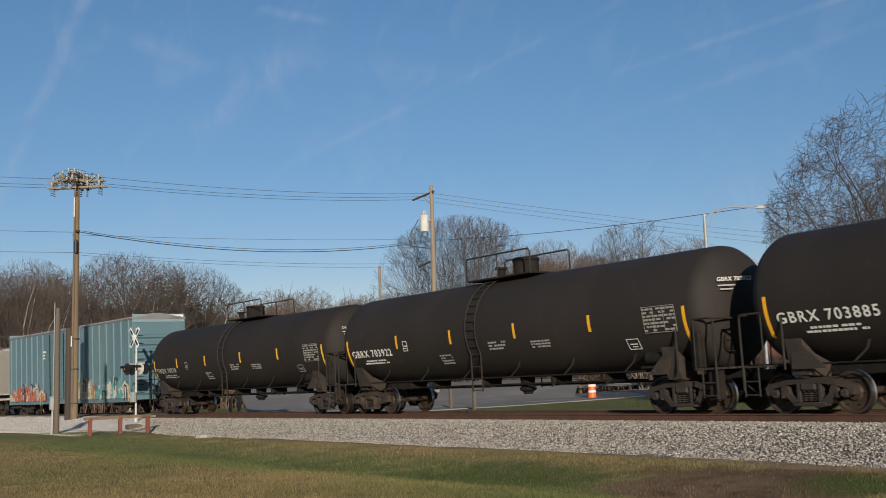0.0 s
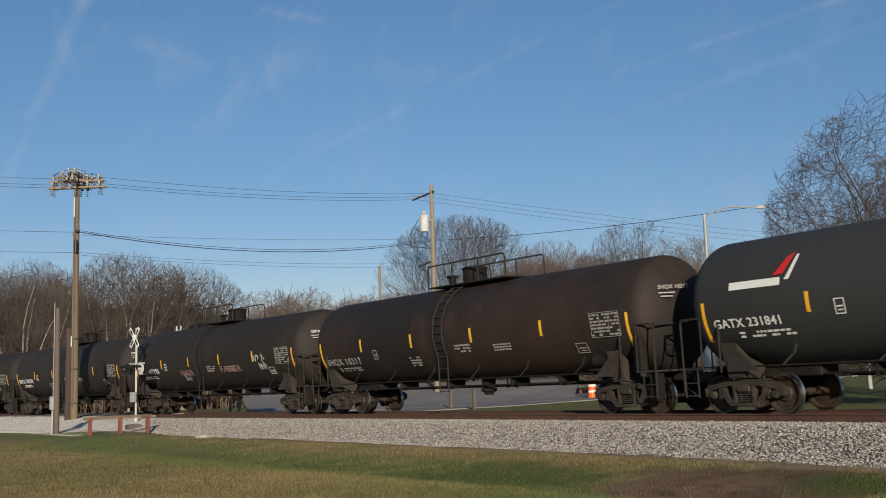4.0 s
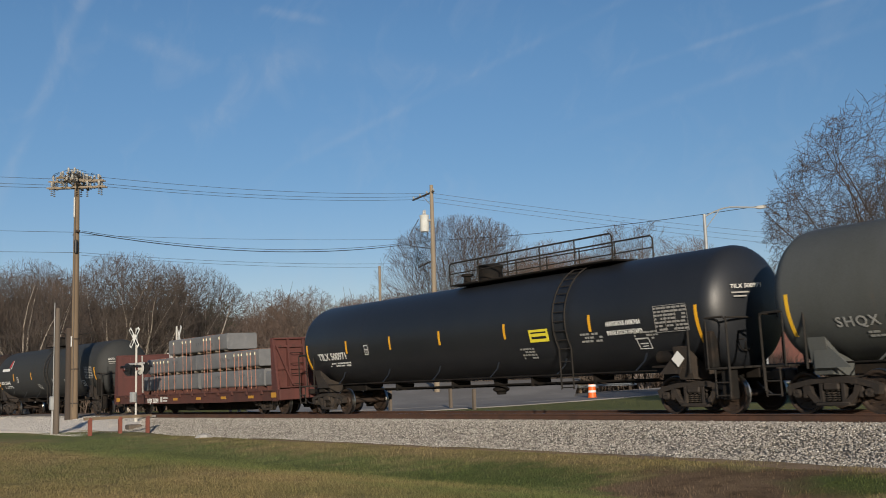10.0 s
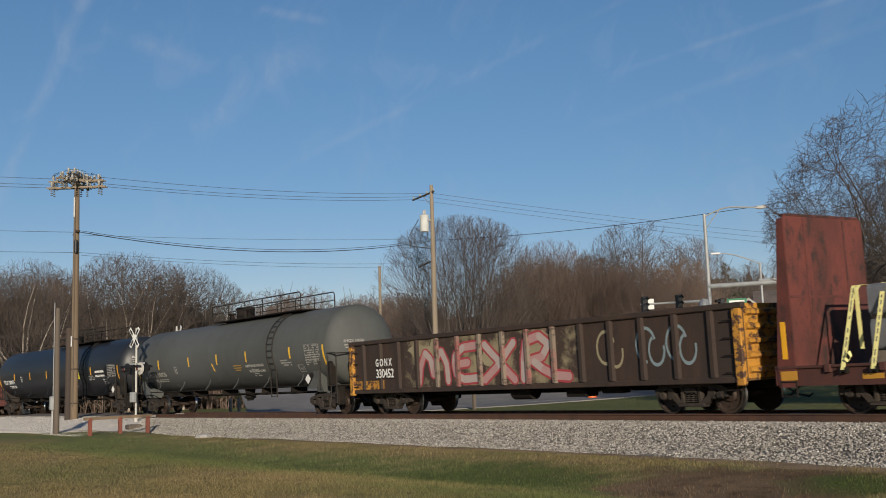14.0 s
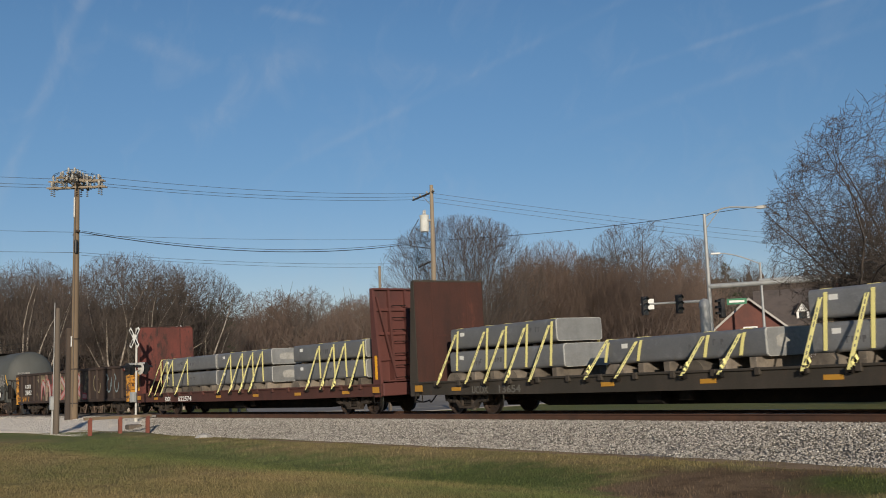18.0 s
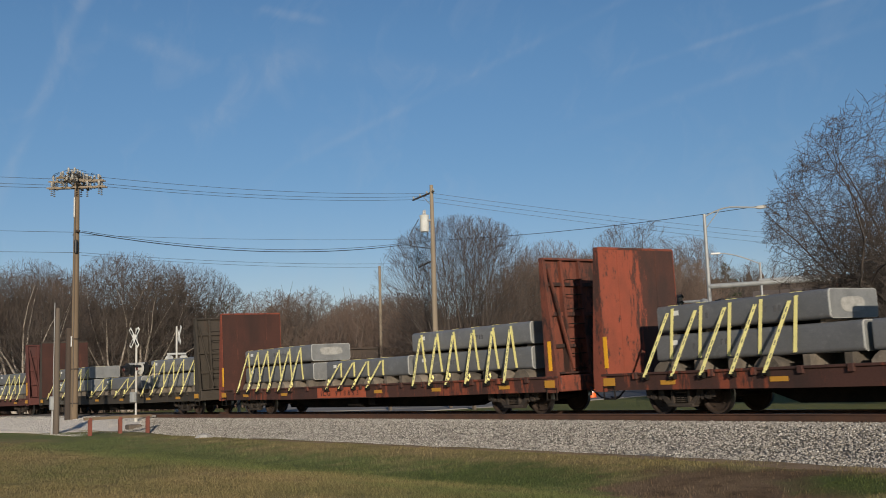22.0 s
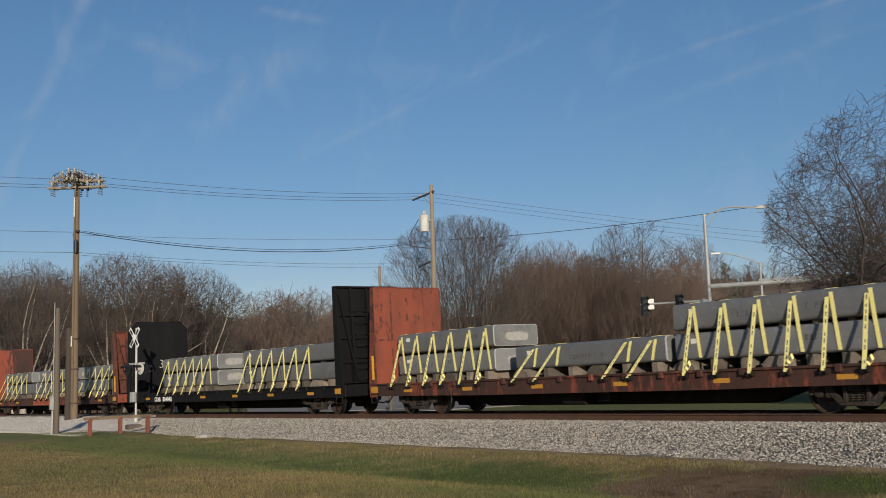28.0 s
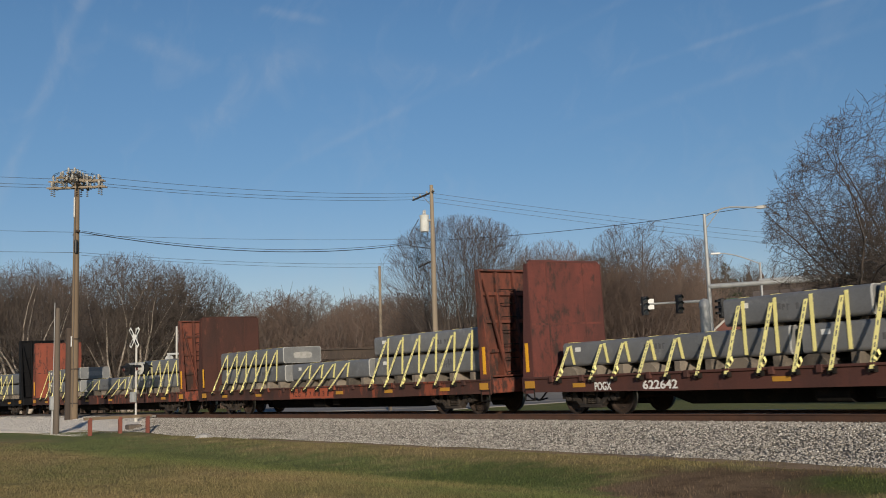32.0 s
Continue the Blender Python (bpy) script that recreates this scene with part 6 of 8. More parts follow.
def gondola():
    c = car("gondola_car", "brown gondola car with spray-painted sides and yellow ends", "gondola", 108.72)
    h, top, low = 8.60, 2.50, 0.78
    for s in (-1, 1):
        side = part("side_wall", Shape().box(-h, h, min(s * 1.38, s * 1.42), max(s * 1.38, s * 1.42), low, top), GON_BROWN, c)
        part("top_chord", Shape().box(-h - 0.05, h + 0.05, min(s * 1.34, s * 1.50), max(s * 1.34, s * 1.50), top - 0.06, top + 0.08, 0.02), GON_BROWN, side)
        part("bottom_chord", Shape().box(-h, h, min(s * 1.38, s * 1.48), max(s * 1.38, s * 1.48), low - 0.04, low + 0.10, 0.015), GON_BROWN, side)
        rib = Shape().prism([(-0.085, 0), (0.085, 0), (0.055, -0.10), (-0.055, -0.10)], low + 0.1, top - 0.06, "z").mesh("side_post", GON_BROWN)
        sprayed = rib.copy()
        sprayed.materials[0] = SPRAYED
        for i in range(15):
            part("side_post", sprayed if s < 0 and 3 < i < 10 else rib, GON_BROWN, side, at=pose(-h + 0.9 + (2 * h - 1.8) * i / 14, s * 1.42, 0, 0, 0, 0 if s < 0 else 180))
        for x in (-h + 0.12, h - 0.12):
            part("corner_post", Shape().box(x - 0.12, x + 0.12, min(s * 1.40, s * 1.53), max(s * 1.40, s * 1.53), low - 0.1, top - 0.06, 0.02), GON_YELLOW, side, "chipped yellow corner post")
        kick = Shape().box(-h + 0.25, -h + 2.1, min(s * 1.425, s * 1.44), max(s * 1.425, s * 1.44), low + 0.06, low + 0.40)
        part("yellow_patch", kick, GON_YELLOW, side)
    for s in (-1, 1):
        e = part("end_wall", Shape().box(min(s * (h - 0.05), s * h), max(s * (h - 0.05), s * h), -1.38, 1.38, low, top + 0.05), GON_YELLOW, c, "corrugated yellow end wall")
        for k in range(5):
            z = low + 0.25 + k * 0.33
            part("end_rib", Shape().prism([(s * h, z - 0.09), (s * (h + 0.09), z - 0.04), (s * (h + 0.09), z + 0.04), (s * h, z + 0.09)], -1.36, 1.36, "y"), GON_YELLOW, e)
        for k in range(5):
            part("grab_iron", Shape().rod((s * (h - 0.55), -1.50, low - 0.2 + k * 0.4), (s * (h - 0.15), -1.50, low - 0.2 + k * 0.4), 0.016, seg=5), UNDER_BLACK, c)
        coupler(c, s * h, s, 0.78)
        truck(c, s * 6.62)
    part("floor", Shape().box(-h, h, -1.38, 1.38, low, low + 0.06), GON_BROWN, c)
    und = Shape().box(-h, h, -0.28, 0.28, 0.58, low, 0.02).lathe([(-0.4, 0), (-0.35, 0.24), (0.5, 0.24), (0.55, 0)], "x", (0.2, -0.9, 0.66), 14).box(2.2, 3.0, -1.1, -0.6, 0.48, 0.76, 0.03).box(3.6, 4.3, -1.1, -0.7, 0.55, 0.76, 0.03)
    part("brake_gear", und, UNDER_BLACK, c)
    lettering("reporting_mark", "G O N X", 0.36, WHITE, c, pose(-6.80, -1.545, 1.66, 90, 0, 0), width=1.0, bold=0.006)
    lettering("car_number", "330452", 0.42, WHITE, c, pose(-6.80, -1.545, 1.27, 90, 0, 0), width=1.08, bold=0.006)
    # the sprayed panel: pale fill, pink and red outlined shapes that spell nothing
    cream, pink, red, teal = plain("cream_spray", (0.29, 0.25, 0.155), 0.8), plain("pink_spray", (0.40, 0.235, 0.225), 0.8), plain("red_spray", (0.34, 0.045, 0.055), 0.8), plain("pale_blue_spray", (0.20, 0.26, 0.28), 0.8)
    rng = random.Random(21)

    def blob(x, z, rx, rz, mat, y, n=18, wob=0.25):
        pts = [(x + rx * math.cos(2 * math.pi * i / n) * (1 + rng.uniform(-wob, wob)), z + rz * math.sin(2 * math.pi * i / n) * (1 + rng.uniform(-wob, wob))) for i in range(n)]
        sh = Shape().add([(a, y, b) for a, b in pts] + [(x, y, z)], [(i, (i + 1) % n, n) for i in range(n)])
        part("spray_fill", sh, mat, c, "sprayed colour", smooth=False)

    def ring(x, z, rx, rz, w, mat, y, a0=0.0, a1=6.283):
        sh, n = Shape(), 22
        pts = []
        for i in range(n + 1):
            a = a0 + (a1 - a0) * i / n
            for k in (1 - w, 1 + w):
                pts.append((x + rx * k * math.cos(a), y, z + rz * k * math.sin(a)))
        part("spray_outline", sh.add(pts, [(2 * i, 2 * i + 1, 2 * i + 3, 2 * i + 2) for i in range(n)]), mat, c, "sprayed outline", smooth=False)

    field = surface("sprayed_field", (0.050, 0.032, 0.024), (0.27, 0.225, 0.135), (0.33, 0.185, 0.165), rough=0.8, big=1.0, fine=18, bump=0.1, amount=(0.49, 0.60), third_at=(0.60, 0.68))
    part("spray_field", Shape().box(-5.2, 3.3, -1.4265, -1.4225, 0.90, 2.42), field, c, "blotched cream and pink spray paint", smooth=False)
    for i in range(9):
        blob(rng.uniform(-5.0, 3.0), rng.uniform(1.7, 2.2), rng.uniform(0.15, 0.5), rng.uniform(0.12, 0.3), cream, -1.4285)
    def stroke(p, q, w, mat, y):
        p, q = Vector((p[0], 0, p[1])), Vector((q[0], 0, q[1]))
        d = (q - p).normalized()
        n = Vector((-d.z, 0, d.x)) * w / 2
        e = d * w * 0.35
        pts = [p - n, q - n, q + e - n * 0.4, q + e + n * 0.4, q + n, p + n, p - e + n * 0.4, p - e - n * 0.4]
        part("spray_stroke", Shape().add([(v.x, y, v.z) for v in pts], [tuple(range(8))]), mat, c, "sprayed stroke", smooth=False)

    white = plain("white_pink_spray", (0.40, 0.325, 0.30), 0.8)
    # rounded, overlapping letter shapes: red first, then a paler fill
    glyphs = (([(0.0, 0.05), (0.06, 0.5), (0.22, 0.88), (0.40, 0.70), (0.48, 0.25), (0.58, 0.70), (0.76, 0.90), (0.92, 0.55), (0.95, 0.05)],),
              ([(0.90, 0.98), (0.45, 0.95), (0.20, 0.75), (0.16, 0.50), (0.60, 0.54)], [(0.16, 0.50), (0.22, 0.22), (0.45, 0.10), (0.92, 0.12)]),
              ([(0.08, 0.98), (0.40, 0.62), (0.60, 0.38), (0.92, 0.02)], [(0.92, 0.98), (0.62, 0.62), (0.40, 0.36), (0.05, 0.05)]),
              ([(0.14, 0.02), (0.16, 0.55), (0.24, 0.98), (0.58, 1.08), (0.82, 0.86), (0.64, 0.56), (0.30, 0.48)], [(0.42, 0.46), (0.66, 0.26), (0.95, 0.10), (1.30, 0.06)]))
    depth = 0
    for wide, pick in ((0.36, (red,)), (0.23, (pink, white))):
        for i, lines in enumerate(glyphs):
            for points in lines:
                for k, (p, q) in enumerate(zip(points, points[1:])):
                    a, b = [(-4.35 + i * 1.66 + u * 1.66, 0.98 + v * 1.15) for u, v in (p, q)]
                    stroke(a, b, wide, pick[(i + k) // 2 % len(pick)], -1.430 - depth * 0.0002)
                    depth += 1
    for x in (4.2, 5.6, 6.6):
        ring(x, 1.75, 0.32, 0.42, 0.10, cream if x < 5 else teal, -1.431, 0.3, 4.8)
        ring(x + 0.35, 1.6, 0.25, 0.36, 0.12, cream if x < 5 else teal, -1.433, 2.0, 6.6)


gondola()


def boxcar():
    c = car("boxcar", "teal boxcar with spray-painted lower sides", "boxcar", -63.07)
    h, low, top = 9.55, 1.02, 4.92
    for s in (-1, 1):
        side = part("side_wall", Shape().box(-h, h, min(s * 1.42, s * 1.47), max(s * 1.42, s * 1.47), low - 0.25, top), BOX_TEAL, c)
        rib = Shape().prism([(-0.06, 0), (0.06, 0), (0.045, -0.07), (-0.045, -0.07)], low - 0.2, top - 0.05, "z").mesh("side_rib", BOX_TEAL)
        for i in range(20):
            x = -h + 0.4 + (2 * h - 0.8) * i / 19
            if not -2.6 < x < 1.0:
                part("side_rib", rib, BOX_TEAL, side, at=pose(x, s * 1.47, 0, 0, 0, 0 if s < 0 else 180))
        door = part("door", Shape().box(-2.55, 0.95, min(s * 1.47, s * 1.55), max(s * 1.47, s * 1.55), low - 0.05, top - 0.1, 0.015), BOX_TEAL, side, "sliding plug door")
        for k in range(8):
            z = low + 0.25 + k * 0.43
            part("door_rib", Shape().box(-2.45, 0.85, min(s * 1.55, s * 1.58), max(s * 1.55, s * 1.58), z - 0.03, z + 0.03), BOX_TEAL, door)
        for x in (-1.9, 0.3):
            part("lock_rod", Shape().rod((x, s * 1.60, low), (x, s * 1.60, top - 0.15), 0.022, seg=6), UNDER_BLACK, door)
        part("side_sill", Shape().box(-h, h, min(s * 1.40, s * 1.49), max(s * 1.40, s * 1.49), low - 0.35, low - 0.2, 0.01), BOX_TEAL, side)
    for s in (-1, 1):
        e = part("end_wall", Shape().box(min(s * (h - 0.06), s * h), max(s * (h - 0.06), s * h), -1.42, 1.42, low - 0.25, top + 0.2), BOX_TEAL, c, "ribbed end wall")
        for k in range(9):
            z = low + 0.1 + k * 0.36
            part("end_rib", Shape().prism([(s * h, z - 0.12), (s * (h + 0.08), z - 0.05), (s * (h + 0.08), z + 0.05), (s * h, z + 0.12)], -1.40, 1.40, "y"), BOX_TEAL, e)
        part("end_plate", Shape().box(min(s * h, s * (h + 0.03)), max(s * h, s * (h + 0.03)), -1.45, 1.45, top - 0.18, top + 0.24, 0.01), FADED_TEAL, e, "pale faded plate below the roof")
        for k in range(9):
            part("rung", Shape().rod((s * (h + 0.14), -1.38, 0.7 + k * 0.42), (s * (h + 0.14), -0.95, 0.7 + k * 0.42), 0.014, seg=5), UNDER_BLACK, e)
        coupler(c, s * h, s, 0.75)
        truck(c, s * (h - 2.3))
    part("number_board", Shape().box(h + 0.032, h + 0.045, 0.25, 1.35, top - 0.02, top + 0.20), WHITE, c, "white number board")
    lettering("end_mark", "WRWK 612", 0.17, BLACK, c, pose(h + 0.046, 0.32, top + 0.02, 90, 0, 90), width=0.9)
    roof = Shape().prism([(-1.50, top - 0.02), (1.50, top - 0.02), (1.50, top + 0.05), (0, top + 0.30), (-1.50, top + 0.05)], -h - 0.05, h + 0.05)
    r = part("roof", roof, ROOF_GALV, c, "weathered galvanised roof")
    for i in range(14):
        x = -h + 0.5 + (2 * h - 1) * i / 13
        part("roof_rib", Shape().prism([(-1.52, top + 0.05), (-1.50, top + 0.09), (0, top + 0.34), (1.50, top + 0.09), (1.52, top + 0.05), (0, top + 0.29)], x - 0.03, x + 0.03), ROOF_GALV, r)
    part("underframe", Shape().box(-h, h, -0.3, 0.3, 0.62, low - 0.1, 0.02).box(-1.0, 0.5, -1.2, -0.6, 0.45, 0.85, 0.03), UNDER_BLACK, c)
    # sprayed colours along the foot
    rng = random.Random(12)
    cols = [plain("white_spray_foot", (0.36, 0.36, 0.33), 0.8), plain("orange_spray_foot", (0.40, 0.12, 0.06), 0.8), plain("turquoise_spray_foot", (0.08, 0.25, 0.26), 0.8), plain("olive_spray_foot", (0.20, 0.21, 0.10), 0.8), plain("dark_spray_foot", (0.03, 0.04, 0.05), 0.8), plain("cream_spray_foot", (0.52, 0.44, 0.27), 0.8)]
    fields = [surface("red_white_spray", (0.44, 0.42, 0.37), (0.42, 0.11, 0.06), (0.05, 0.06, 0.07), rough=0.8, big=1.7, fine=18, bump=0.1, amount=(0.47, 0.50), third_at=(0.585, 0.60)),
              surface("olive_white_spray", (0.27, 0.27, 0.15), (0.46, 0.44, 0.36), (0.04, 0.05, 0.06), rough=0.8, big=1.9, fine=18, bump=0.1, amount=(0.48, 0.51), third_at=(0.575, 0.59)),
              surface("teal_white_spray", (0.10, 0.27, 0.28), (0.50, 0.48, 0.42), (0.05, 0.06, 0.07), rough=0.8, big=1.8, fine=18, bump=0.1, amount=(0.50, 0.53), third_at=(0.585, 0.60))]
    for a, b, tall, mat in ((-9.3, -2.7, 1.0, fields[0]), (1.1, 4.9, 1.25, fields[1]), (4.9, 9.45, 1.1, fields[2])):
        n = 44
        low_edge, top_edge = [], []
        for k in range(n + 1):
            x = a + (b - a) * k / n
            low_edge.append((x, -1.5445, 0.86 + 0.05 * rng.random()))
            top_edge.append((x, -1.5445, 1.10 + tall * (0.55 + 0.35 * math.sin(k * 0.9 + a) * rng.random() + 0.25 * rng.random()) * min(1.0, 0.3 + 3 * min(k, n - k) / n)))
        part("spray_field", Shape().add(low_edge + top_edge, [(k, k + 1, n + 2 + k, n + 1 + k) for k in range(n)]), mat, c, "blotched spray-painted letters along the foot", smooth=False)
    for i in range(34):
        # outlined strokes over the fill
        x, z = rng.uniform(-9.0, 9.2), rng.uniform(1.0, 1.7)
        if -2.8 < x < 1.2:
            continue
        y, w, hh, t = -1.548 - 0.0006 * i, rng.uniform(0.10, 0.22), rng.uniform(0.22, 0.5), 0.045
        sh = Shape()
        for p, q in (((-w, -hh), (-w, hh)), ((-w, hh), (w, hh * 0.8)), ((w, hh * 0.8), (w * 0.8, -hh))):
            d = Vector((q[0] - p[0], q[1] - p[1])).normalized() * t
            sh.add([(x + p[0] - d.y, y, z + p[1] + d.x), (x + q[0] - d.y, y, z + q[1] + d.x), (x + q[0] + d.y, y, z + q[1] - d.x), (x + p[0] + d.y, y, z + p[1] - d.x)], [(0, 1, 2, 3)])
        part("spray_stroke", sh, cols[rng.choice((0, 4, 4, 5, 1))], c, "sprayed stroke", smooth=False)
    part("stencil", Shape().box(-3.6, -2.9, -1.475, -1.472, 3.75, 3.85).box(-3.6, -3.1, -1.475, -1.472, 3.55, 3.65).box(-3.5, -3.0, -1.475, -1.472, 3.38, 3.46), WHITE, c, smooth=False)


boxcar()


def hopper():
    c = car("hopper_car", "pale grey covered hopper car, weathered", "hopper", -83.2)
    h = 8.6
    body = Shape().prism([(-1.5, 1.35), (-1.56, 1.8), (-1.58, 3.6), (-1.3, 4.15), (-0.6, 4.45), (0.6, 4.45), (1.3, 4.15), (1.58, 3.6), (1.56, 1.8), (1.5, 1.35)], -h + 0.9, h - 0.9)
    part("body", body, HOPPER_GREY, c, angle=25)
    for x in (-4.4, 0, 4.4):
        bay = Shape()
        bay.add([(x - 2.0, -1.4, 1.4), (x + 2.0, -1.4, 1.4), (x + 2.0, 1.4, 1.4), (x - 2.0, 1.4, 1.4), (x - 0.5, -0.5, 0.5), (x + 0.5, -0.5, 0.5), (x + 0.5, 0.5, 0.5), (x - 0.5, 0.5, 0.5)],
                [(0, 1, 5, 4), (1, 2, 6, 5), (2, 3, 7, 6), (3, 0, 4, 7), (4, 5, 6, 7), (3, 2, 1, 0)])
        part("hopper_bay", bay, HOPPER_GREY, c)
    part("roof_walk", Shape().box(-h + 1, h - 1, -0.4, 0.4, 4.47, 4.55), ROOF_GALV, c)
    for s in (-1, 1):
        part("end_slope", Shape().prism([(s * (h - 0.9), 1.4), (s * (h - 0.9), 4.3), (s * (h - 1.2), 4.3), (s * (h - 2.4), 1.4)], -1.5, 1.5, "y"), HOPPER_GREY, c)
        part("end_platform", Shape().box(min(s * (h - 1.2), s * h), max(s * (h - 1.2), s * h), -1.48, 1.48, 0.98, 1.12, 0.02), HOPPER_GREY, c)
        part("side_sill", Shape().box(-h, h, min(s * 1.44, s * 1.52), max(s * 1.44, s * 1.52), 1.12, 1.38, 0.01), HOPPER_GREY, c)
        coupler(c, s * h, s, 0.7)
        truck(c, s * (h - 1.8))


hopper()


# ---- street and railway furniture ----
def gz(x, y):
    return ground_z(x, y)


def big_utility_pole():
    x, y = -57.2, -6.0
    base = -0.55
    p = thing("utility_pole", "tall weathered wooden utility pole crowded with crossarms and insulators", "utility pole", pose(x, y, base, 0, -0.6, 0))
    H = 13.45
    part("pole", Shape().lathe([(-0.3, 0.21), (0.0, 0.205), (4.6, 0.185), (9, 0.165), (H, 0.13), (H + 0.02, 0.0)], "z", (0, 0, 0), 16), POLE_WOOD, p)
    stub = part("stub_pole", Shape().lathe([(-0.3, 0.20), (5.2, 0.17), (5.25, 0.0)], "z", (-0.22, -0.24, 0), 14), POLE_DARK, p, "dark creosoted stub bolted to the pole")
    for z in (1.2, 3.0, 4.6):
        part("band", Shape().lathe([(z - 0.03, 0.215), (z - 0.03, 0.235), (z + 0.03, 0.235), (z + 0.03, 0.215)], "z", (0, 0, 0), 16), POLE_DARK, p)
    part("conduit", Shape().pipe([(0.17, -0.12, 1.0), (0.16, -0.12, 9.0), (0.14, -0.11, 12.6)], 0.03, 8), POST_GREY, p)
    part("notice", Shape().box(0.02, 0.17, -0.23, -0.20, 4.2, 4.75), WHITE, p, "small pale tag on the pole")
    part("marker_plate", Shape().box(-0.06, 0.10, -0.16, -0.135, 11.2, 12.3), WHITE, p, "white strip near the top")
    # two tiers of arms across each other
    ux = Vector((math.cos(radians(56)), math.sin(radians(56)), 0))
    uy = Vector((-ux.y, ux.x, 0))
    rng = random.Random(3)
    for z, d, l in ((12.85, ux, 1.60), (13.2, ux, 1.5), (13.0, uy, 1.4), (13.45, uy, 1.1), (13.3, ux + uy, 1.1)):
        d = d.normalized()
        o = d.cross(Vector((0, 0, 1))) * 0.16
        for s in (-1, 1):
            sh = Shape().rod(Vector((0, 0, z)) - d * l + o * s, Vector((0, 0, z)) + d * l + o * s, 0.055, seg=4)
            arm = part("crossarm", sh, POLE_PALE, p, "grey timber crossarm")
            for k in range(5):
                t = -l + 2 * l * (k + 0.5) / 5 + rng.uniform(-0.05, 0.05)
                q = Vector((0, 0, z + 0.05)) + d * t + o * s
                ins = Shape().lathe([(0.0, 0.02), (0.06, 0.05), (0.10, 0.09), (0.13, 0.05), (0.18, 0.085), (0.21, 0.05), (0.26, 0.06), (0.30, 0.0)], "z", tuple(q), 9)
                part("insulator", ins, PORCELAIN, arm)
                if k in (0, 4):
                    hang = Shape()
                    for j in range(4):
                        hang.lathe([(q.z - 0.12 - j * 0.10, 0.02), (q.z - 0.15 - j * 0.10, 0.075), (q.z - 0.18 - j * 0.10, 0.02)], "z", (q.x, q.y, 0), 8)
                    part("insulator_string", hang, PORCELAIN, arm)
    jump = Shape()
    for k in range(10):
        a = rng.uniform(0, 6.28)
        b = a + rng.uniform(0.8, 2.2)
        p0, p1 = Vector((1.3 * math.cos(a), 1.3 * math.sin(a), rng.uniform(12.9, 13.5))), Vector((1.3 * math.cos(b), 1.3 * math.sin(b), rng.uniform(12.9, 13.5)))
        m = (p0 + p1) / 2 + Vector((0, 0, rng.uniform(0.3, 0.7)))
        jump.pipe([p0.lerp(m, t / 4).lerp(m.lerp(p1, t / 4), t / 4) for t in range(5)], 0.012, 4)
    part("jumper_wires", jump, CABLE, p)
    part("cable_clamp", Shape().box(0.1, 0.4, -0.1, 0.1, 10.35, 10.47, 0.02).box(-0.65, -0.1, -0.04, 0.04, 10.3, 10.37), POLE_DARK, p)
    part("splice_case", Shape().lathe([(9.2, 0.0), (9.22, 0.09), (9.9, 0.09), (9.95, 0.0)], "z", (0.30, -0.1, 0), 10), BLACK, p)
    # the smaller post beside the road with its meter box
    q = thing("wooden_post", "grey weathered wooden post with a meter box", "post", pose(-48.15, -9.05, gz(-48.15, -9.05), 0, -0.3, 0))
    part("post", Shape().lathe([(-0.2, 0.135), (5.3, 0.105), (5.55, 0.09), (5.57, 0.0)], "z", (0, 0, 0), 14), POST_GREY, q)
    part("conduit", Shape().pipe([(-0.12, -0.14, 0), (-0.12, -0.14, 1.2)], 0.045, 8).pipe([(-0.05, -0.14, 1.6), (-0.05, -0.13, 5.8)], 0.02, 6), GALV, q)
    part("meter_box", Shape().box(-0.24, 0.02, -0.26, -0.10, 1.05, 1.65, 0.02), GALV, q, "grey metal meter box")


big_utility_pole()


MAST_GREY = surface("weathered_white_paint", (0.50, 0.49, 0.45), (0.40, 0.385, 0.35), (0.25, 0.22, 0.18), rough=0.7, big=1.5, fine=20, streak=3.0, bump=0.1, third_at=(0.62, 0.75))


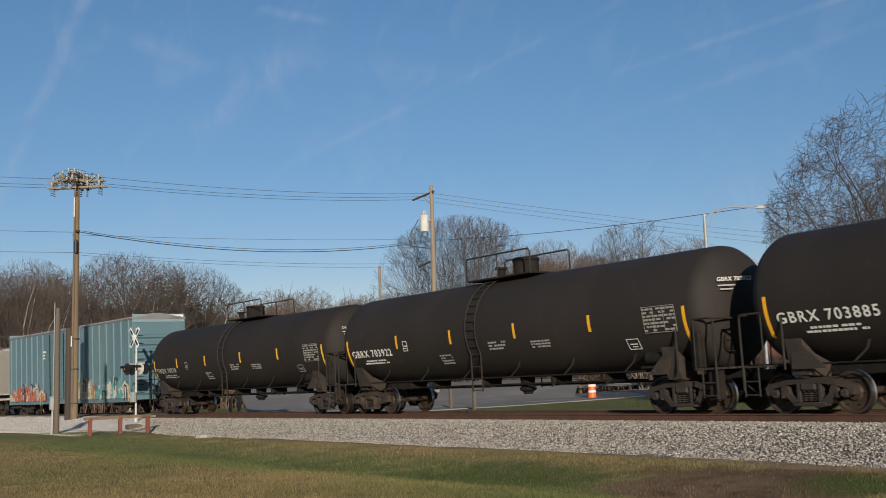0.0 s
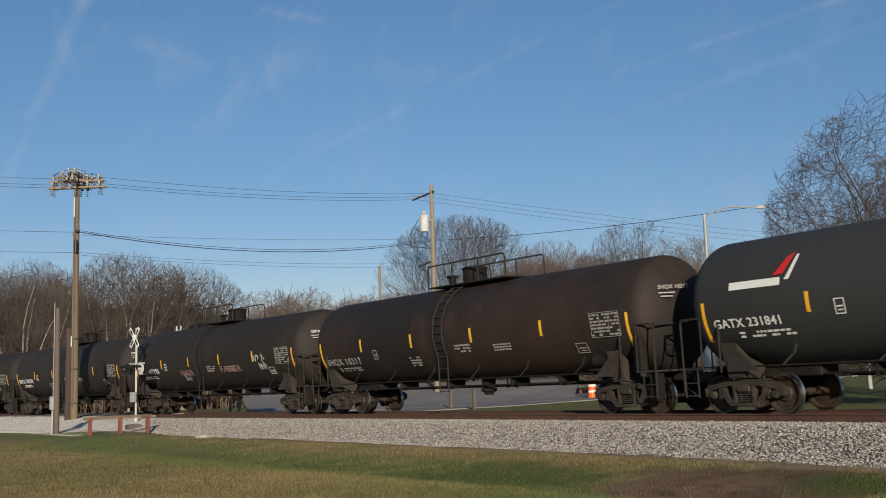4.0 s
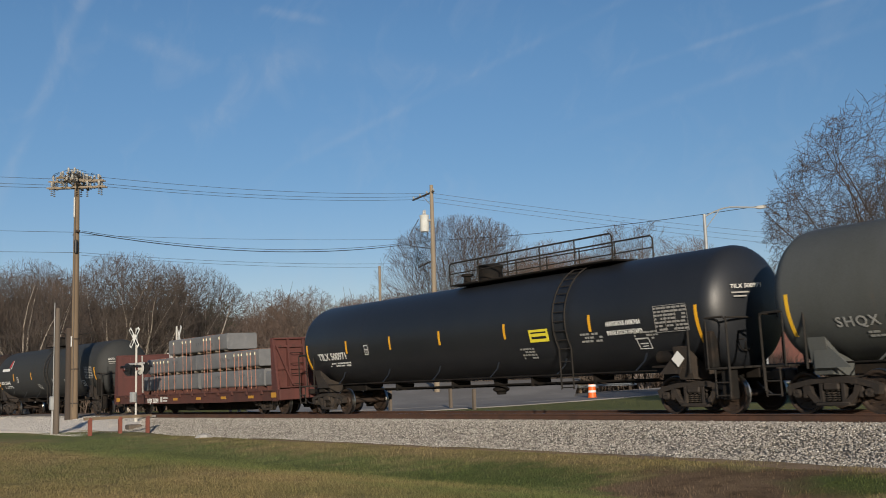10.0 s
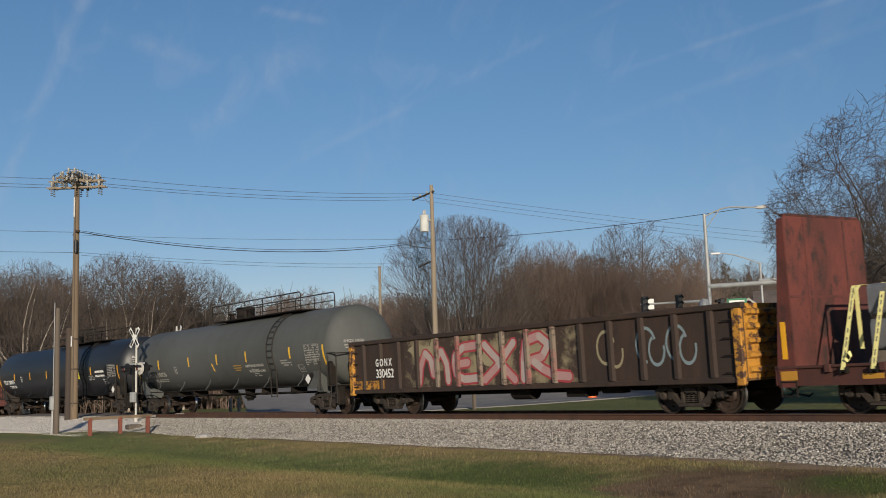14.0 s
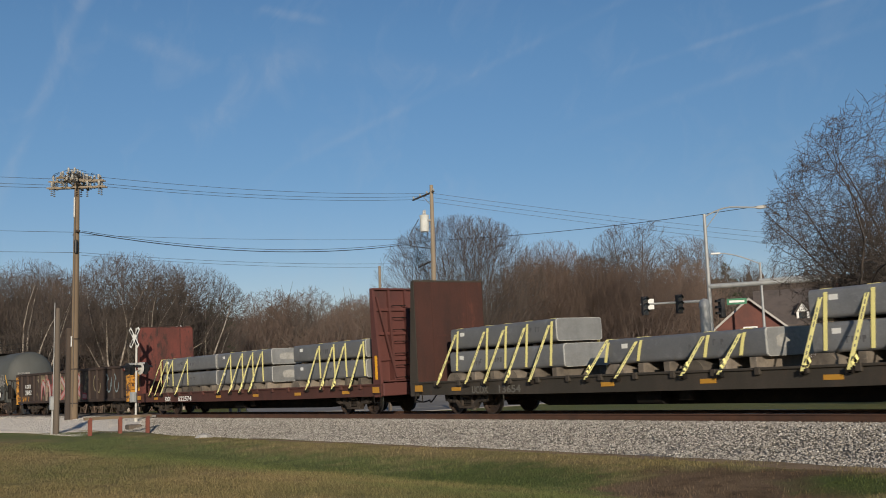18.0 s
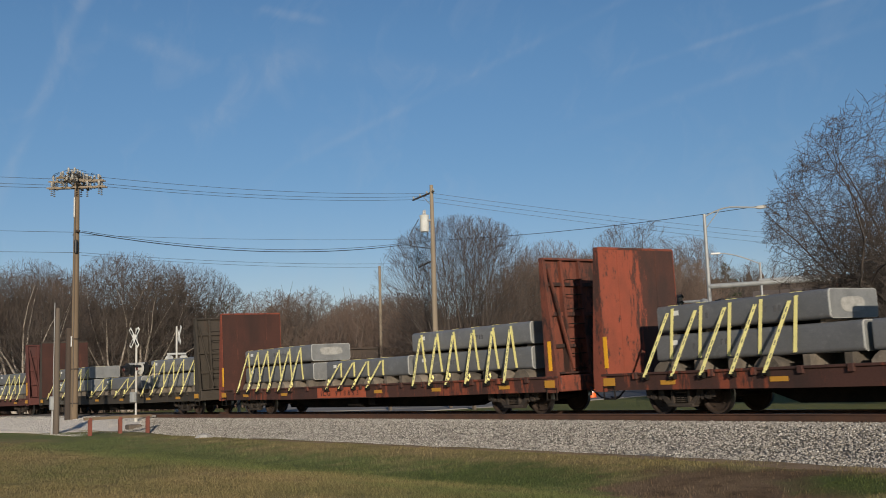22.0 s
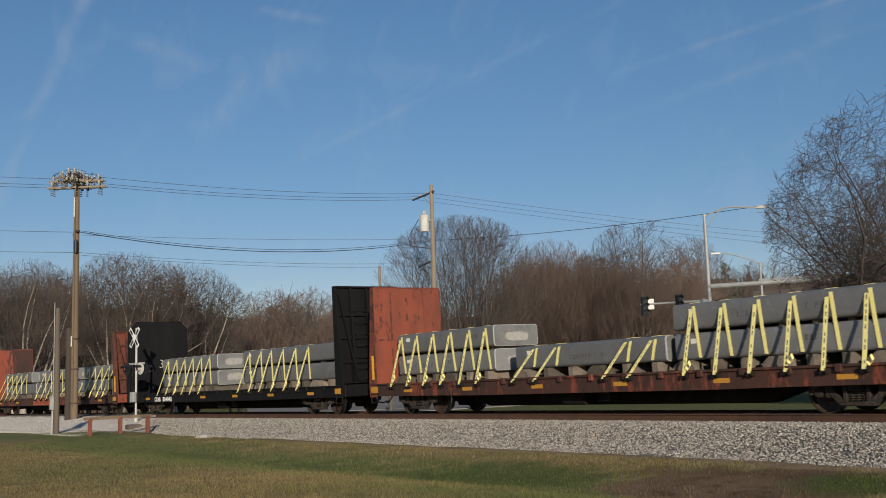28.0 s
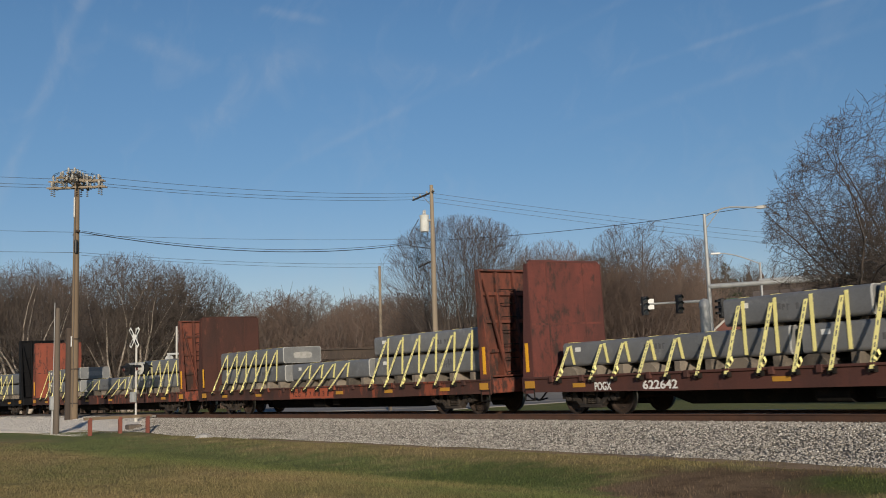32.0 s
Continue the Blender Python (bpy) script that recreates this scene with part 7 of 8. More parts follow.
def crossing_signal(x, y, z, turn, label, pale=False, arm=0.0):
    x_near = -1 if y < 0 else 1
    off, disc = (0.37, 0.21) if pale else (0.62, 0.30)
    m = thing("crossing_signal", label, "crossing signal", pose(x, y, z, 0, 0, turn) @ Matrix.Scale(0.98 if y < 0 else 1.12, 4), "crossing signals")
    part("foundation", Shape().box(-0.22, 0.22, -0.22, 0.22, -0.35, 0.04, 0.03), POST_GREY, m)
    part("mast", Shape().rod((0, 0, 0.05), (0, 0, 4.72), 0.052, seg=14).rod((0, 0, 0.05), (0, 0, 0.5), 0.10, seg=14), MAST_GREY, m, "white signal mast")
    for a in (48, -48):
        b = part("crossbuck", Shape().box(-0.60, 0.60, -0.012, 0.012, -0.10, 0.10, 0.004), WHITE, m, "white crossbuck board", at=pose(0, 0, 0, 0, 0, 100 if pale else 0) @ pose(0, -0.10 - (0.03 if a > 0 else 0), 4.25, 0, a, 0))
        part("crossbuck_writing", Shape().box(-0.52, -0.18, -0.018, -0.013, -0.06, 0.06).box(0.18, 0.52, -0.018, -0.013, -0.06, 0.06), BLACK, b, "dark bars of lettering", smooth=False)
    part("lamp_arm", Shape().box(-off - 0.13, off + 0.13, -0.04, 0.04, 2.92 + arm, 3.02 + arm, 0.01).box(-off - 0.08, -off + 0.02, -0.03, 0.03, 2.65 + arm, 2.95 + arm), GALV, m)
    for s in (-1, 1):
        for d in ((1,) if pale else (-1, 1)):
            y0 = d * 0.12
            l = part("flasher", Shape().lathe([(y0, 0.0), (y0, disc), (y0 + d * 0.03, disc), (y0 + d * 0.05, 0.12), (y0 + d * 0.20, 0.12), (y0 + d * 0.22, 0.0)], "y", (s * off, 0, 2.72 + arm), 20), GALV if pale else MAST_GREY if (s > 0) == (d * x_near > 0) and s > 0 else BLACK, m, "round lamp disc")
            part("hood", Shape().lathe([(y0 + d * 0.03, 0.17), (y0 + d * 0.32, 0.17), (y0 + d * 0.32, 0.155), (y0 + d * 0.03, 0.155)], "y", (s * off, 0, 2.72 + arm), 16, (0.3, math.pi - 0.3)), BLACK, l)
            part("lens", Shape().lathe([(y0 + d * 0.222, 0.0), (y0 + d * 0.215, 0.10), (y0 + d * 0.20, 0.11)], "y", (s * off, 0, 2.72 + arm), 16), GLASS_RED, l)
    part("junction_box", Shape().box(-0.16, 0.16, -0.26, -0.06, 1.1, 1.6, 0.02), GALV, m)
    return m


crossing_signal(-50.0, -4.95, -0.46, 13, "white railway crossing signal with crossbuck and lamp discs")
crossing_signal(-60.36, 0.67, -0.30, 76, "white railway crossing signal with pale lamp backs beyond the tracks", True, 0.3)


def barrier_fence():
    f = thing("barrier_rail", "low timber rail on three rusted red posts", "barrier")
    pts = [(-44.3, -8.62), (-44.4, -7.35), (-44.5, -6.15)]
    for x, y in pts:
        part("post", Shape().box(x - 0.075, x + 0.075, y - 0.075, y + 0.075, gz(x, y) - 0.35, 0.05, 0.015), POST_RED, f, "rusted red post")
    a, b = Vector((*pts[0], 0.02)), Vector((*pts[2], 0.05))
    d = (b - a).normalized()
    a, b = a - d * 0.25, b + d * 0.15
    part("rail", Shape().rod(a, b, 0.085, seg=4), POLE_WOOD, f, "weathered timber rail")
    tagged(part("equipment_cover", Shape().box(-48.6, -47.9, -5.9, -5.3, -0.62, -0.38, 0.05), POST_GREY), "small weathered grey cover by the crossing", "cover")
    rock = Shape()
    rock.lathe([(-0.1, 0.28), (0.02, 0.34), (0.12, 0.22), (0.17, 0.0)], "z", (-37.2, -6.4, -0.72), 7)
    tagged(part("rock", rock, CONCRETE, angle=20), "pale rough rock at the edge of the ballast", "rock")


barrier_fence()


def transformer_pole():
    x, y = -62.7, 20.6
    base = gz(x, y)
    p = thing("utility_pole", "wooden utility pole with a crossarm and a pale transformer", "utility pole", pose(x, y, base, 0, 0.2, 0))
    H = 15.9
    part("pole", Shape().lathe([(-0.3, 0.21), (6, 0.19), (11, 0.165), (H, 0.13), (H + 0.02, 0.0)], "z", (0, 0, 0), 16), POLE_PALE, p)
    d = Vector((-0.99, 0.13, 0.0)).normalized()
    arm = part("crossarm", Shape().rod(Vector((0, 0, 15.35)) + d * 3.3, Vector((0, 0, 15.35)) - d * 0.4, 0.075, seg=4), POLE_DARK, p, "dark timber side arm")
    for t in (3.15, 2.0, 0.8, -0.3):
        q = Vector((0, 0, 15.42)) + d * t
        part("insulator", Shape().lathe([(0.0, 0.02), (0.05, 0.06), (0.10, 0.09), (0.14, 0.05), (0.20, 0.0)], "z", tuple(q), 9), PORCELAIN, arm)
    part("arm_brace", Shape().rod(Vector((0, 0, 14.3)), Vector((0, 0, 15.3)) + d * 1.4, 0.025, seg=5), GALV, p)
    c = Vector((-0.556, -0.831, 0)) * 0.58
    tr = part("transformer", Shape().lathe([(12.45, 0.0), (12.45, 0.30), (12.5, 0.33), (13.55, 0.33), (13.6, 0.35), (13.66, 0.35), (13.72, 0.2), (13.74, 0.0)], "z", (c.x, c.y, 0), 22), TRANSFORMER, p, "pale grey pole transformer")
    for k in (-0.1, 0.12):
        part("bushing", Shape().lathe([(13.7, 0.05), (13.8, 0.08), (13.88, 0.05), (13.96, 0.07), (14.05, 0.03), (14.1, 0.0)], "z", (c.x + k, c.y, 0), 10), PORCELAIN, tr)
    part("bracket", Shape().box(min(0, c.x), max(0, c.x), min(0, c.y), max(0, c.y), 13.2, 13.35), GALV, p)
    part("drop_leads", Shape().pipe([(c.x - 0.3, c.y - 0.3, 13.4), (c.x - 0.6, c.y - 0.8, 12.4), (c.x - 0.4, c.y - 0.9, 11.4), (0, -0.1, 11.2)], 0.03, 5).pipe([(c.x - 0.1, c.y - 0.2, 12.5), (c.x, c.y - 0.4, 11.8), (0.0, -0.15, 11.3)], 0.025, 5), CABLE, p)
    part("lower_arm", Shape().rod(Vector((0, 0, 10.35)), Vector((0, 0, 10.1)) + d * 2.6, 0.06, seg=4), POLE_DARK, p)
    # the bare pole farther off
    x2, y2 = -95.0, 34.9
    q = thing("utility_pole", "slender pale wooden pole", "utility pole", pose(x2, y2, gz(x2, y2), 0, 0.2, 0))
    part("pole", Shape().lathe([(-0.3, 0.20), (14.4, 0.14), (14.42, 0.0)], "z", (0, 0, 0), 14), POLE_PALE, q)


transformer_pole()


def wires():
    A, B = Vector((-57.2, -6.0, 12.5)), Vector((-62.7, 20.6, 15.0))
    far_left, far_right = Vector((-150, -36.5, 31.0)), Vector((-48, 80, 11.5))

    def wire(a, b, sag, r, mat, name="overhead_wire", label="thin weathered overhead electricity wire"):
        pts = []
        for i in range(25):
            t = i / 24
            q = a.lerp(b, t)
            pts.append((q.x, q.y, q.z - 4 * sag * t * (1 - t)))
        tagged(part(name, Shape().pipe(pts, r, 5), mat), label, "cable", "overhead wires")

    for k, (dy, dz) in enumerate(((0.0, 0.35), (0.5, 0.0), (0.9, -0.15))):
        wire(A + Vector((0.6, 0.8, dz)), B + Vector((-1.3 * k, 0.17 * k, 0.05)), 0.35, 0.012, WIRE)
        wire(B + Vector((-1.3 * k, 0.17 * k, 0.05)), far_right + Vector((-1.3 * k, 0.17 * k, -0.3 * k)), 0.6, 0.012, WIRE)
        wire(A + Vector((-0.8, -0.5, dz)), far_left + Vector((0, 0.0, -0.8 * k)), 0.4, 0.012, WIRE)
    wire(Vector((-57.0, -5.8, 9.80)), B + Vector((0, 0, -3.45)), 0.95, 0.024, CABLE, label="thick black sagging cable")
    wire(Vector((-57.0, -5.8, 9.88)), B + Vector((0, 0, -3.35)), 0.90, 0.014, CABLE, label="thick black sagging cable")
    wire(B + Vector((0, 0, -3.45)), Vector((-37.5, 28.9, 10.85)), 0.35, 0.018, CABLE, label="black cable to the street lamp")
    wire(Vector((-57.0, -5.8, 8.7)), far_left + Vector((0, 0, -9.5)), 0.5, 0.012, WIRE)
    wire(Vector((-57.0, -5.8, 9.8)), far_left + Vector((0, 0, -7)), 0.4, 0.012, WIRE)
    wire(Vector((-57.0, -5.8, 9.65)), B + Vector((-0.2, 0, -3.3)), 0.15, 0.009, WIRE)
    for t, dz in ((2.5, 0.0), (1.4, 0.14)):
        wire(Vector((-57.0, -5.8, 8.55 + dz)), Vector((-62.7 - 0.99 * t, 20.6 + 0.13 * t, 9.95 + dz)), 0.30, 0.010, WIRE)


wires()


def street_lamp_and_signals():
    x, y = -41.4, 25.7
    base = -0.30
    p = thing("street_lamp", "tall galvanised street lamp that carries traffic signals on mast arms", "street lamp", pose(x, y, base))
    H = 10.75
    part("pole", Shape().lathe([(0, 0.17), (0.05, 0.15), (5, 0.125), (H, 0.09), (H + 0.02, 0.0)], "z", (0, 0, 0), 14), GALV, p)
    side = Vector((0.80, 0.60, 0))
    pts = [Vector((0, 0, H - 0.15)) + side * (2.95 * t) + Vector((0, 0, 0.45 * math.sin(min(1.0, t * 1.9) * 1.57) - 0.30 * max(0.0, t - 0.5))) for t in [i / 10 for i in range(11)]]
    part("lamp_arm", Shape().pipe(pts, 0.045, 8).pipe([Vector((0, 0, H - 0.9)), pts[3]], 0.025, 6), GALV, p)
    e = pts[-1]
    m = Matrix.Translation(e) @ Matrix.Rotation(math.atan2(side.y, side.x), 4, "Z")
    part("lamp_head", Shape().prism([(-0.1, -0.03), (0.1, 0.07), (0.45, 0.07), (0.58, 0.0), (0.5, -0.08), (0.2, -0.11)], -0.13, 0.13, "y"), MAST_GREY, p, "pale cobra-head lamp", at=m)

    def signal(at, name="traffic_signal"):
        s = part("traffic_signal", Shape().box(-0.18, 0.18, -0.14, 0.14, -0.55, 0.55, 0.03), BLACK, p, "black three-light traffic signal", at=at)
        for k in (-0.35, 0, 0.35):
            part("visor", Shape().lathe([(-0.14, 0.15), (-0.36, 0.15), (-0.36, 0.14), (-0.14, 0.14)], "y", (0, 0, k), 14, (0.0, math.pi)), BLACK, s)
            part("lens", Shape().lathe([(-0.15, 0.0), (-0.145, 0.13), (-0.13, 0.14)], "y", (0, 0, k), 14), PANE, s)
        return s

    left = Vector((-0.80, -0.60, 0.0))
    part("mast_arm", Shape().rod(Vector((0, 0, 5.68)), Vector((0, 0, 5.68)) + left * 4.0, 0.09, 0.05, seg=10), GALV, p)
    turn = math.degrees(math.atan2(left.y, left.x)) + 180
    for t in (1.75, 3.75):
        q = Vector((0, 0, 5.68)) + left * t
        signal(pose(q.x, q.y, q.z - 0.1, 0, 0, turn + 35))
    q = Vector((0, 0, 5.68)) + left * 3.4
    part("arm_sign", Shape().box(-0.2, 0.2, -0.015, 0.015, -0.32, 0.3, 0.003), WHITE, p, "small white sign", at=pose(q.x, q.y, q.z, 0, 0, turn))
    signal(pose(0.55, 0.35, 5.2, 0, 0, turn - 60))
    right = Vector((0.83, 0.56, 0.0))
    arm = Shape().rod(Vector((0, 0, 6.5)), Vector((0, 0, 6.5)) + right * 10.5, 0.15, 0.08, seg=10)
    arm.rod(Vector((0, 0, 6.64)) + right * 2.8, Vector((0, 0, 6.64)) + right * 6.2, 0.12, seg=8)
    part("mast_arm", arm, GALV, p, "long galvanised mast arm")
    for t in (7.2, 9.8):
        q = Vector((0, 0, 6.05)) + right * t
        signal(pose(q.x, q.y, q.z, 0, 0, 40))
    g = part("street_sign", Shape().box(-0.55, 0.55, -0.01, 0.01, -0.17, 0.17, 0.003), SIGN_GREEN, p, "green street name sign", at=pose(1.2, 0.9, 5.55, 0, 0, 42))
    part("sign_writing", Shape().box(-0.42, 0.42, -0.013, -0.0105, -0.06, 0.06), WHITE, g, smooth=False)
    # the second lamp farther off
    x2, y2 = -51.8, 43.07
    b2 = -0.24
    q = thing("street_lamp", "slim grey street lamp with a curved arm", "street lamp", pose(x2, y2, b2))
    part("pole", Shape().lathe([(0, 0.14), (9.8, 0.08), (9.82, 0)], "z", (0, 0, 0), 12), GALV, q)
    s2 = Vector((-0.764, -0.647, 0))
    pts = [Vector((0, 0, 9.7)) + s2 * (3.2 * t) + Vector((0, 0, 1.0 * math.sin(t * 1.6))) for t in [i / 9 for i in range(10)]]
    part("lamp_arm", Shape().pipe(pts, 0.045, 8), GALV, q)
    part("lamp_head", Shape().box(-0.35, 0.35, -0.13, 0.13, -0.07, 0.06, 0.03), WHITE, q, at=Matrix.Translation(pts[-1]) @ Matrix.Rotation(math.atan2(s2.y, s2.x), 4, "Z"))


street_lamp_and_signals()
column = thing("steel_column", "thick galvanised column with a domed cap beside the street lamp", "column", pose(-40.3, 24.0, gz(-40.3, 24.0) - 0.2))
part("shaft", Shape().lathe([(-0.2, 0.27), (5.0, 0.27), (5.0, 0.25)], "z", (0, 0, 0), 20), GALV, column)
part("cap", Shape().lathe([(4.98, 0.31), (5.06, 0.31), (5.25, 0.27), (5.42, 0.18), (5.48, 0.0)], "z", (0, 0, 0), 20), GALV, column)


def roadside_bits():
    for x, y in ((-57.5, 3.4), (-59.3, 3.6)):
        b = thing("bollard", "short pale weathered bollard by the crossing", "bollard", pose(x, y, -0.42), "bollards")
        part("post", Shape().lathe([(0, 0.09), (1.0, 0.09), (1.07, 0.05), (1.08, 0)], "z", (0, 0, 0), 12), POLE_PALE, b)
    for x, y in ((-50.6, 24.5),):
        b = thing("traffic_barrel", "orange traffic barrel with pale bands", "traffic barrel", pose(x, y, gz(x, y)), "traffic barrels")
        part("barrel", Shape().lathe([(0, 0.30), (0.05, 0.30), (0.06, 0.27), (0.5, 0.25), (1.0, 0.22), (1.05, 0.1), (1.06, 0)], "z", (0, 0, 0), 16), CONE_ORANGE, b)
        for z in (0.35, 0.72):
            part("band", Shape().lathe([(z, 0.27), (z + 0.13, 0.262)], "z", (0, 0, 0), 16), WHITE, b)
    # pale posts and a guard fence along the far street
    rng = random.Random(6)
    for i, (x, y) in enumerate(((-51.5, 14.2), (-53.6, 11.3), (-47.4, 13.0))):
        b = thing("wooden_post", "short grey weathered post in the far verge", "post", pose(x, y, gz(x, y)), "verge posts")
        part("post", Shape().box(-0.09, 0.09, -0.09, 0.09, -0.2, 1.15 + rng.uniform(-0.15, 0.15), 0.02), POST_GREY, b)
    for k in range(5):
        x, y = -58 - 4.2 * k, 33.5
        r = thing("guard_rail", "low galvanised guard rail beside the far street", "guard rail", pose(x, y, gz(x, y)), "guard rails")
        part("beam", Shape().prism([(0, 0.45), (0.05, 0.5), (0, 0.56), (0.05, 0.62), (0, 0.68), (0.03, 0.68), (0.08, 0.62), (0.03, 0.56), (0.08, 0.5), (0.03, 0.45)], -2.1, 2.1), GALV, r)
        for dx in (-2.0, 0.0):
            part("post", Shape().box(dx - 0.06, dx + 0.06, 0.08, 0.2, -0.1, 0.7), POLE_WOOD, r)


roadside_bits()


def house(x, y, turn, w, d, h, wall, label, dormers=()):
    hs = thing("house", label, "house", pose(x, y, gz(x, y), 0, 0, turn))
    part("wall", Shape().prism([(-d / 2, 0), (d / 2, 0), (d / 2, h), (0, h + d * 0.42), (-d / 2, h)], -w / 2, w / 2), wall, hs)
    t = 0.18
    roof = Shape()
    for s in (-1, 1):
        roof.prism([(s * (d / 2 + 0.45), h - 0.37), (s * (d / 2 + 0.45), h - 0.37 + t), (0, h + d * 0.42 + t), (0, h + d * 0.42)], -w / 2 - 0.4, w / 2 + 0.4)
    r = part("roof", roof, SHINGLE, hs, "brown shingle roof")
    if dormers:
        part("chimney", Shape().box(w * 0.2, w * 0.2 + 0.7, -0.35, 0.35, h + d * 0.3, h + d * 0.42 + 0.9, 0.02), BRICK_RED, r)
    for k in range(3):
        a = -w / 2 + w * (k + 0.5) / 3
        for y0 in (-d / 2,):
            wd = part("window", Shape().box(a - 0.55, a + 0.55, y0 - 0.06, y0 + 0.02, 0.9, 2.2, 0.01), WHITE, hs)
            part("pane", Shape().box(a - 0.45, a - 0.03, y0 - 0.075, y0 - 0.062, 1.0, 2.1).box(a + 0.03, a + 0.45, y0 - 0.075, y0 - 0.062, 1.0, 2.1), PANE, wd)
    for s in (-1,):
        wd = part("window", Shape().box(w / 2 - 0.02, w / 2 + 0.06, -0.55, 0.55, h + 0.2, h + 1.4, 0.01), WHITE, hs)
        part("pane", Shape().box(w / 2 + 0.062, w / 2 + 0.075, -0.45, 0.45, h + 0.3, h + 1.3), PANE, wd)
    for s in (-1, 1):
        # pale boards along both slopes of the gable
        part("rake_board", Shape().prism([(s * (d / 2 + 0.47), h - 0.40), (s * (d / 2 + 0.47), h - 0.19), (0, h + d * 0.42 + 0.20), (0, h + d * 0.42 - 0.01)], w / 2 + 0.40, w / 2 + 0.45), CONCRETE, hs, "pale rake board")
    for a in dormers:
        gd = part("dormer", Shape().prism([(a - 0.66, h - 0.1), (a + 0.66, h - 0.1), (a + 0.66, h + 1.1), (a, h + 2.1), (a - 0.66, h + 1.1)], -d / 2 + 0.3, 0.2, "y"), SIDING, hs, "white gabled dormer")
        part("dormer_roof", Shape().prism([(a - 0.85, h + 0.95), (a, h + 2.22), (a + 0.85, h + 0.95), (a + 0.85, h + 1.1), (a, h + 2.4), (a - 0.85, h + 1.1)], -d / 2 + 0.1, 0.3, "y"), SHINGLE, gd)
        part("pane", Shape().box(a - 0.4, a + 0.4, -d / 2 + 0.28, -d / 2 + 0.31, h + 0.15, h + 1.1), PANE, gd)
    return hs


house(-59.8, 50.9, -49, 11, 8.4, 3.1, BRICK_RED, "red brick house with a white-trimmed gable")
house(-72.6, 77.2, 37, 12, 9, 6.8, SIDING, "pale house with a grey-brown roof and two white dormers", (-1.25, 1.25))
house(-64.9, 83.4, 33, 9, 8, 6.4, BRICK_RED, "brick house with a white dormer half hidden by twigs", (0.2,))
sign_a = thing("shop_sign", "white board sign with dark bars of lettering on a red backing", "sign", pose(-30.3, 24.0, gz(-30.3, 24.0), 0, 0, 45))
part("post", Shape().box(-0.08, 0.08, -0.08, 0.08, 0, 2.0), GALV, sign_a)
part("board", Shape().box(-0.6, 0.6, -0.12, -0.08, 1.7, 2.35, 0.01), WHITE, sign_a)
part("lettering_bar", Shape().box(-0.42, 0.42, -0.125, -0.121, 1.9, 2.15), BLACK, sign_a, smooth=False)


def far_bridge():
    """A dark plate girder on piers, seen over the low cars beyond the crossing."""
    b = thing("girder_bridge", "low dark steel girder bridge on timber piers among the trees", "bridge")
    x0, y0, x1, y1 = -118.0, 2.0, -97.0, 40.0
    d = Vector((x1 - x0, y1 - y0, 0))
    l = d.length
    m = pose(x0, y0, -0.5, 0, 0, math.degrees(math.atan2(d.y, d.x)))
    part("girder", Shape().box(0, l, -0.25, 0.25, 4.9, 5.9, 0.03).box(0, l, -0.5, 0.5, 5.9, 6.05), POLE_DARK, b, at=m)
    for k in range(9):
        part("pier", Shape().box(l * k / 8 - 0.25, l * k / 8 + 0.25, -0.3, 0.3, 0, 4.9), POLE_DARK, b, at=m)


far_bridge()


# ---- trees ----
def spot(px_angle, dist):
    """A place on the ground, by degrees left of straight across the track and metres from the camera."""
    a = radians(px_angle)
    x, y = EYE.x - math.sin(a) * dist, EYE.y + math.cos(a) * dist
    return x, y


def tube(sh, pts, r0, r1, seg):
    n = len(pts)
    o = len(sh.v)
    for i, p in enumerate(pts):
        d = (pts[min(i + 1, n - 1)] - pts[max(i - 1, 0)])
        d.normalize()
        a = d.orthogonal()
        a.normalize()
        b = d.cross(a)
        r = r0 + (r1 - r0) * i / (n - 1)
        for k in range(seg):
            t = 6.2832 * k / seg
            q = p + (a * math.cos(t) + b * math.sin(t)) * r
            sh.v.append((q.x, q.y, q.z))
    for i in range(n - 1):
        for k in range(seg):
            l = (k + 1) % seg
            sh.f.append((o + i * seg + k, o + i * seg + l, o + (i + 1) * seg + l, o + (i + 1) * seg + k))


def reach(p, d, env):
    """How far a branch may run from a point before it leaves the crown's outline."""
    rx, rz, cz = env
    q = Vector((p.x / rx, p.y / rx, (p.z - cz) / rz))
    e = Vector((d.x / rx, d.y / rx, d.z / rz))
    a, b, c = e.dot(e), q.dot(e), q.dot(q) - 1.0
    disc = b * b - a * c
    lump = 0.99 + 0.28 * noise.noise(Vector((d.x * 2.6 + rx * 3, d.y * 2.6, d.z * 2.6 + rz)))
    return lump * (-b + math.sqrt(disc)) / a if disc > 0 else 0.0


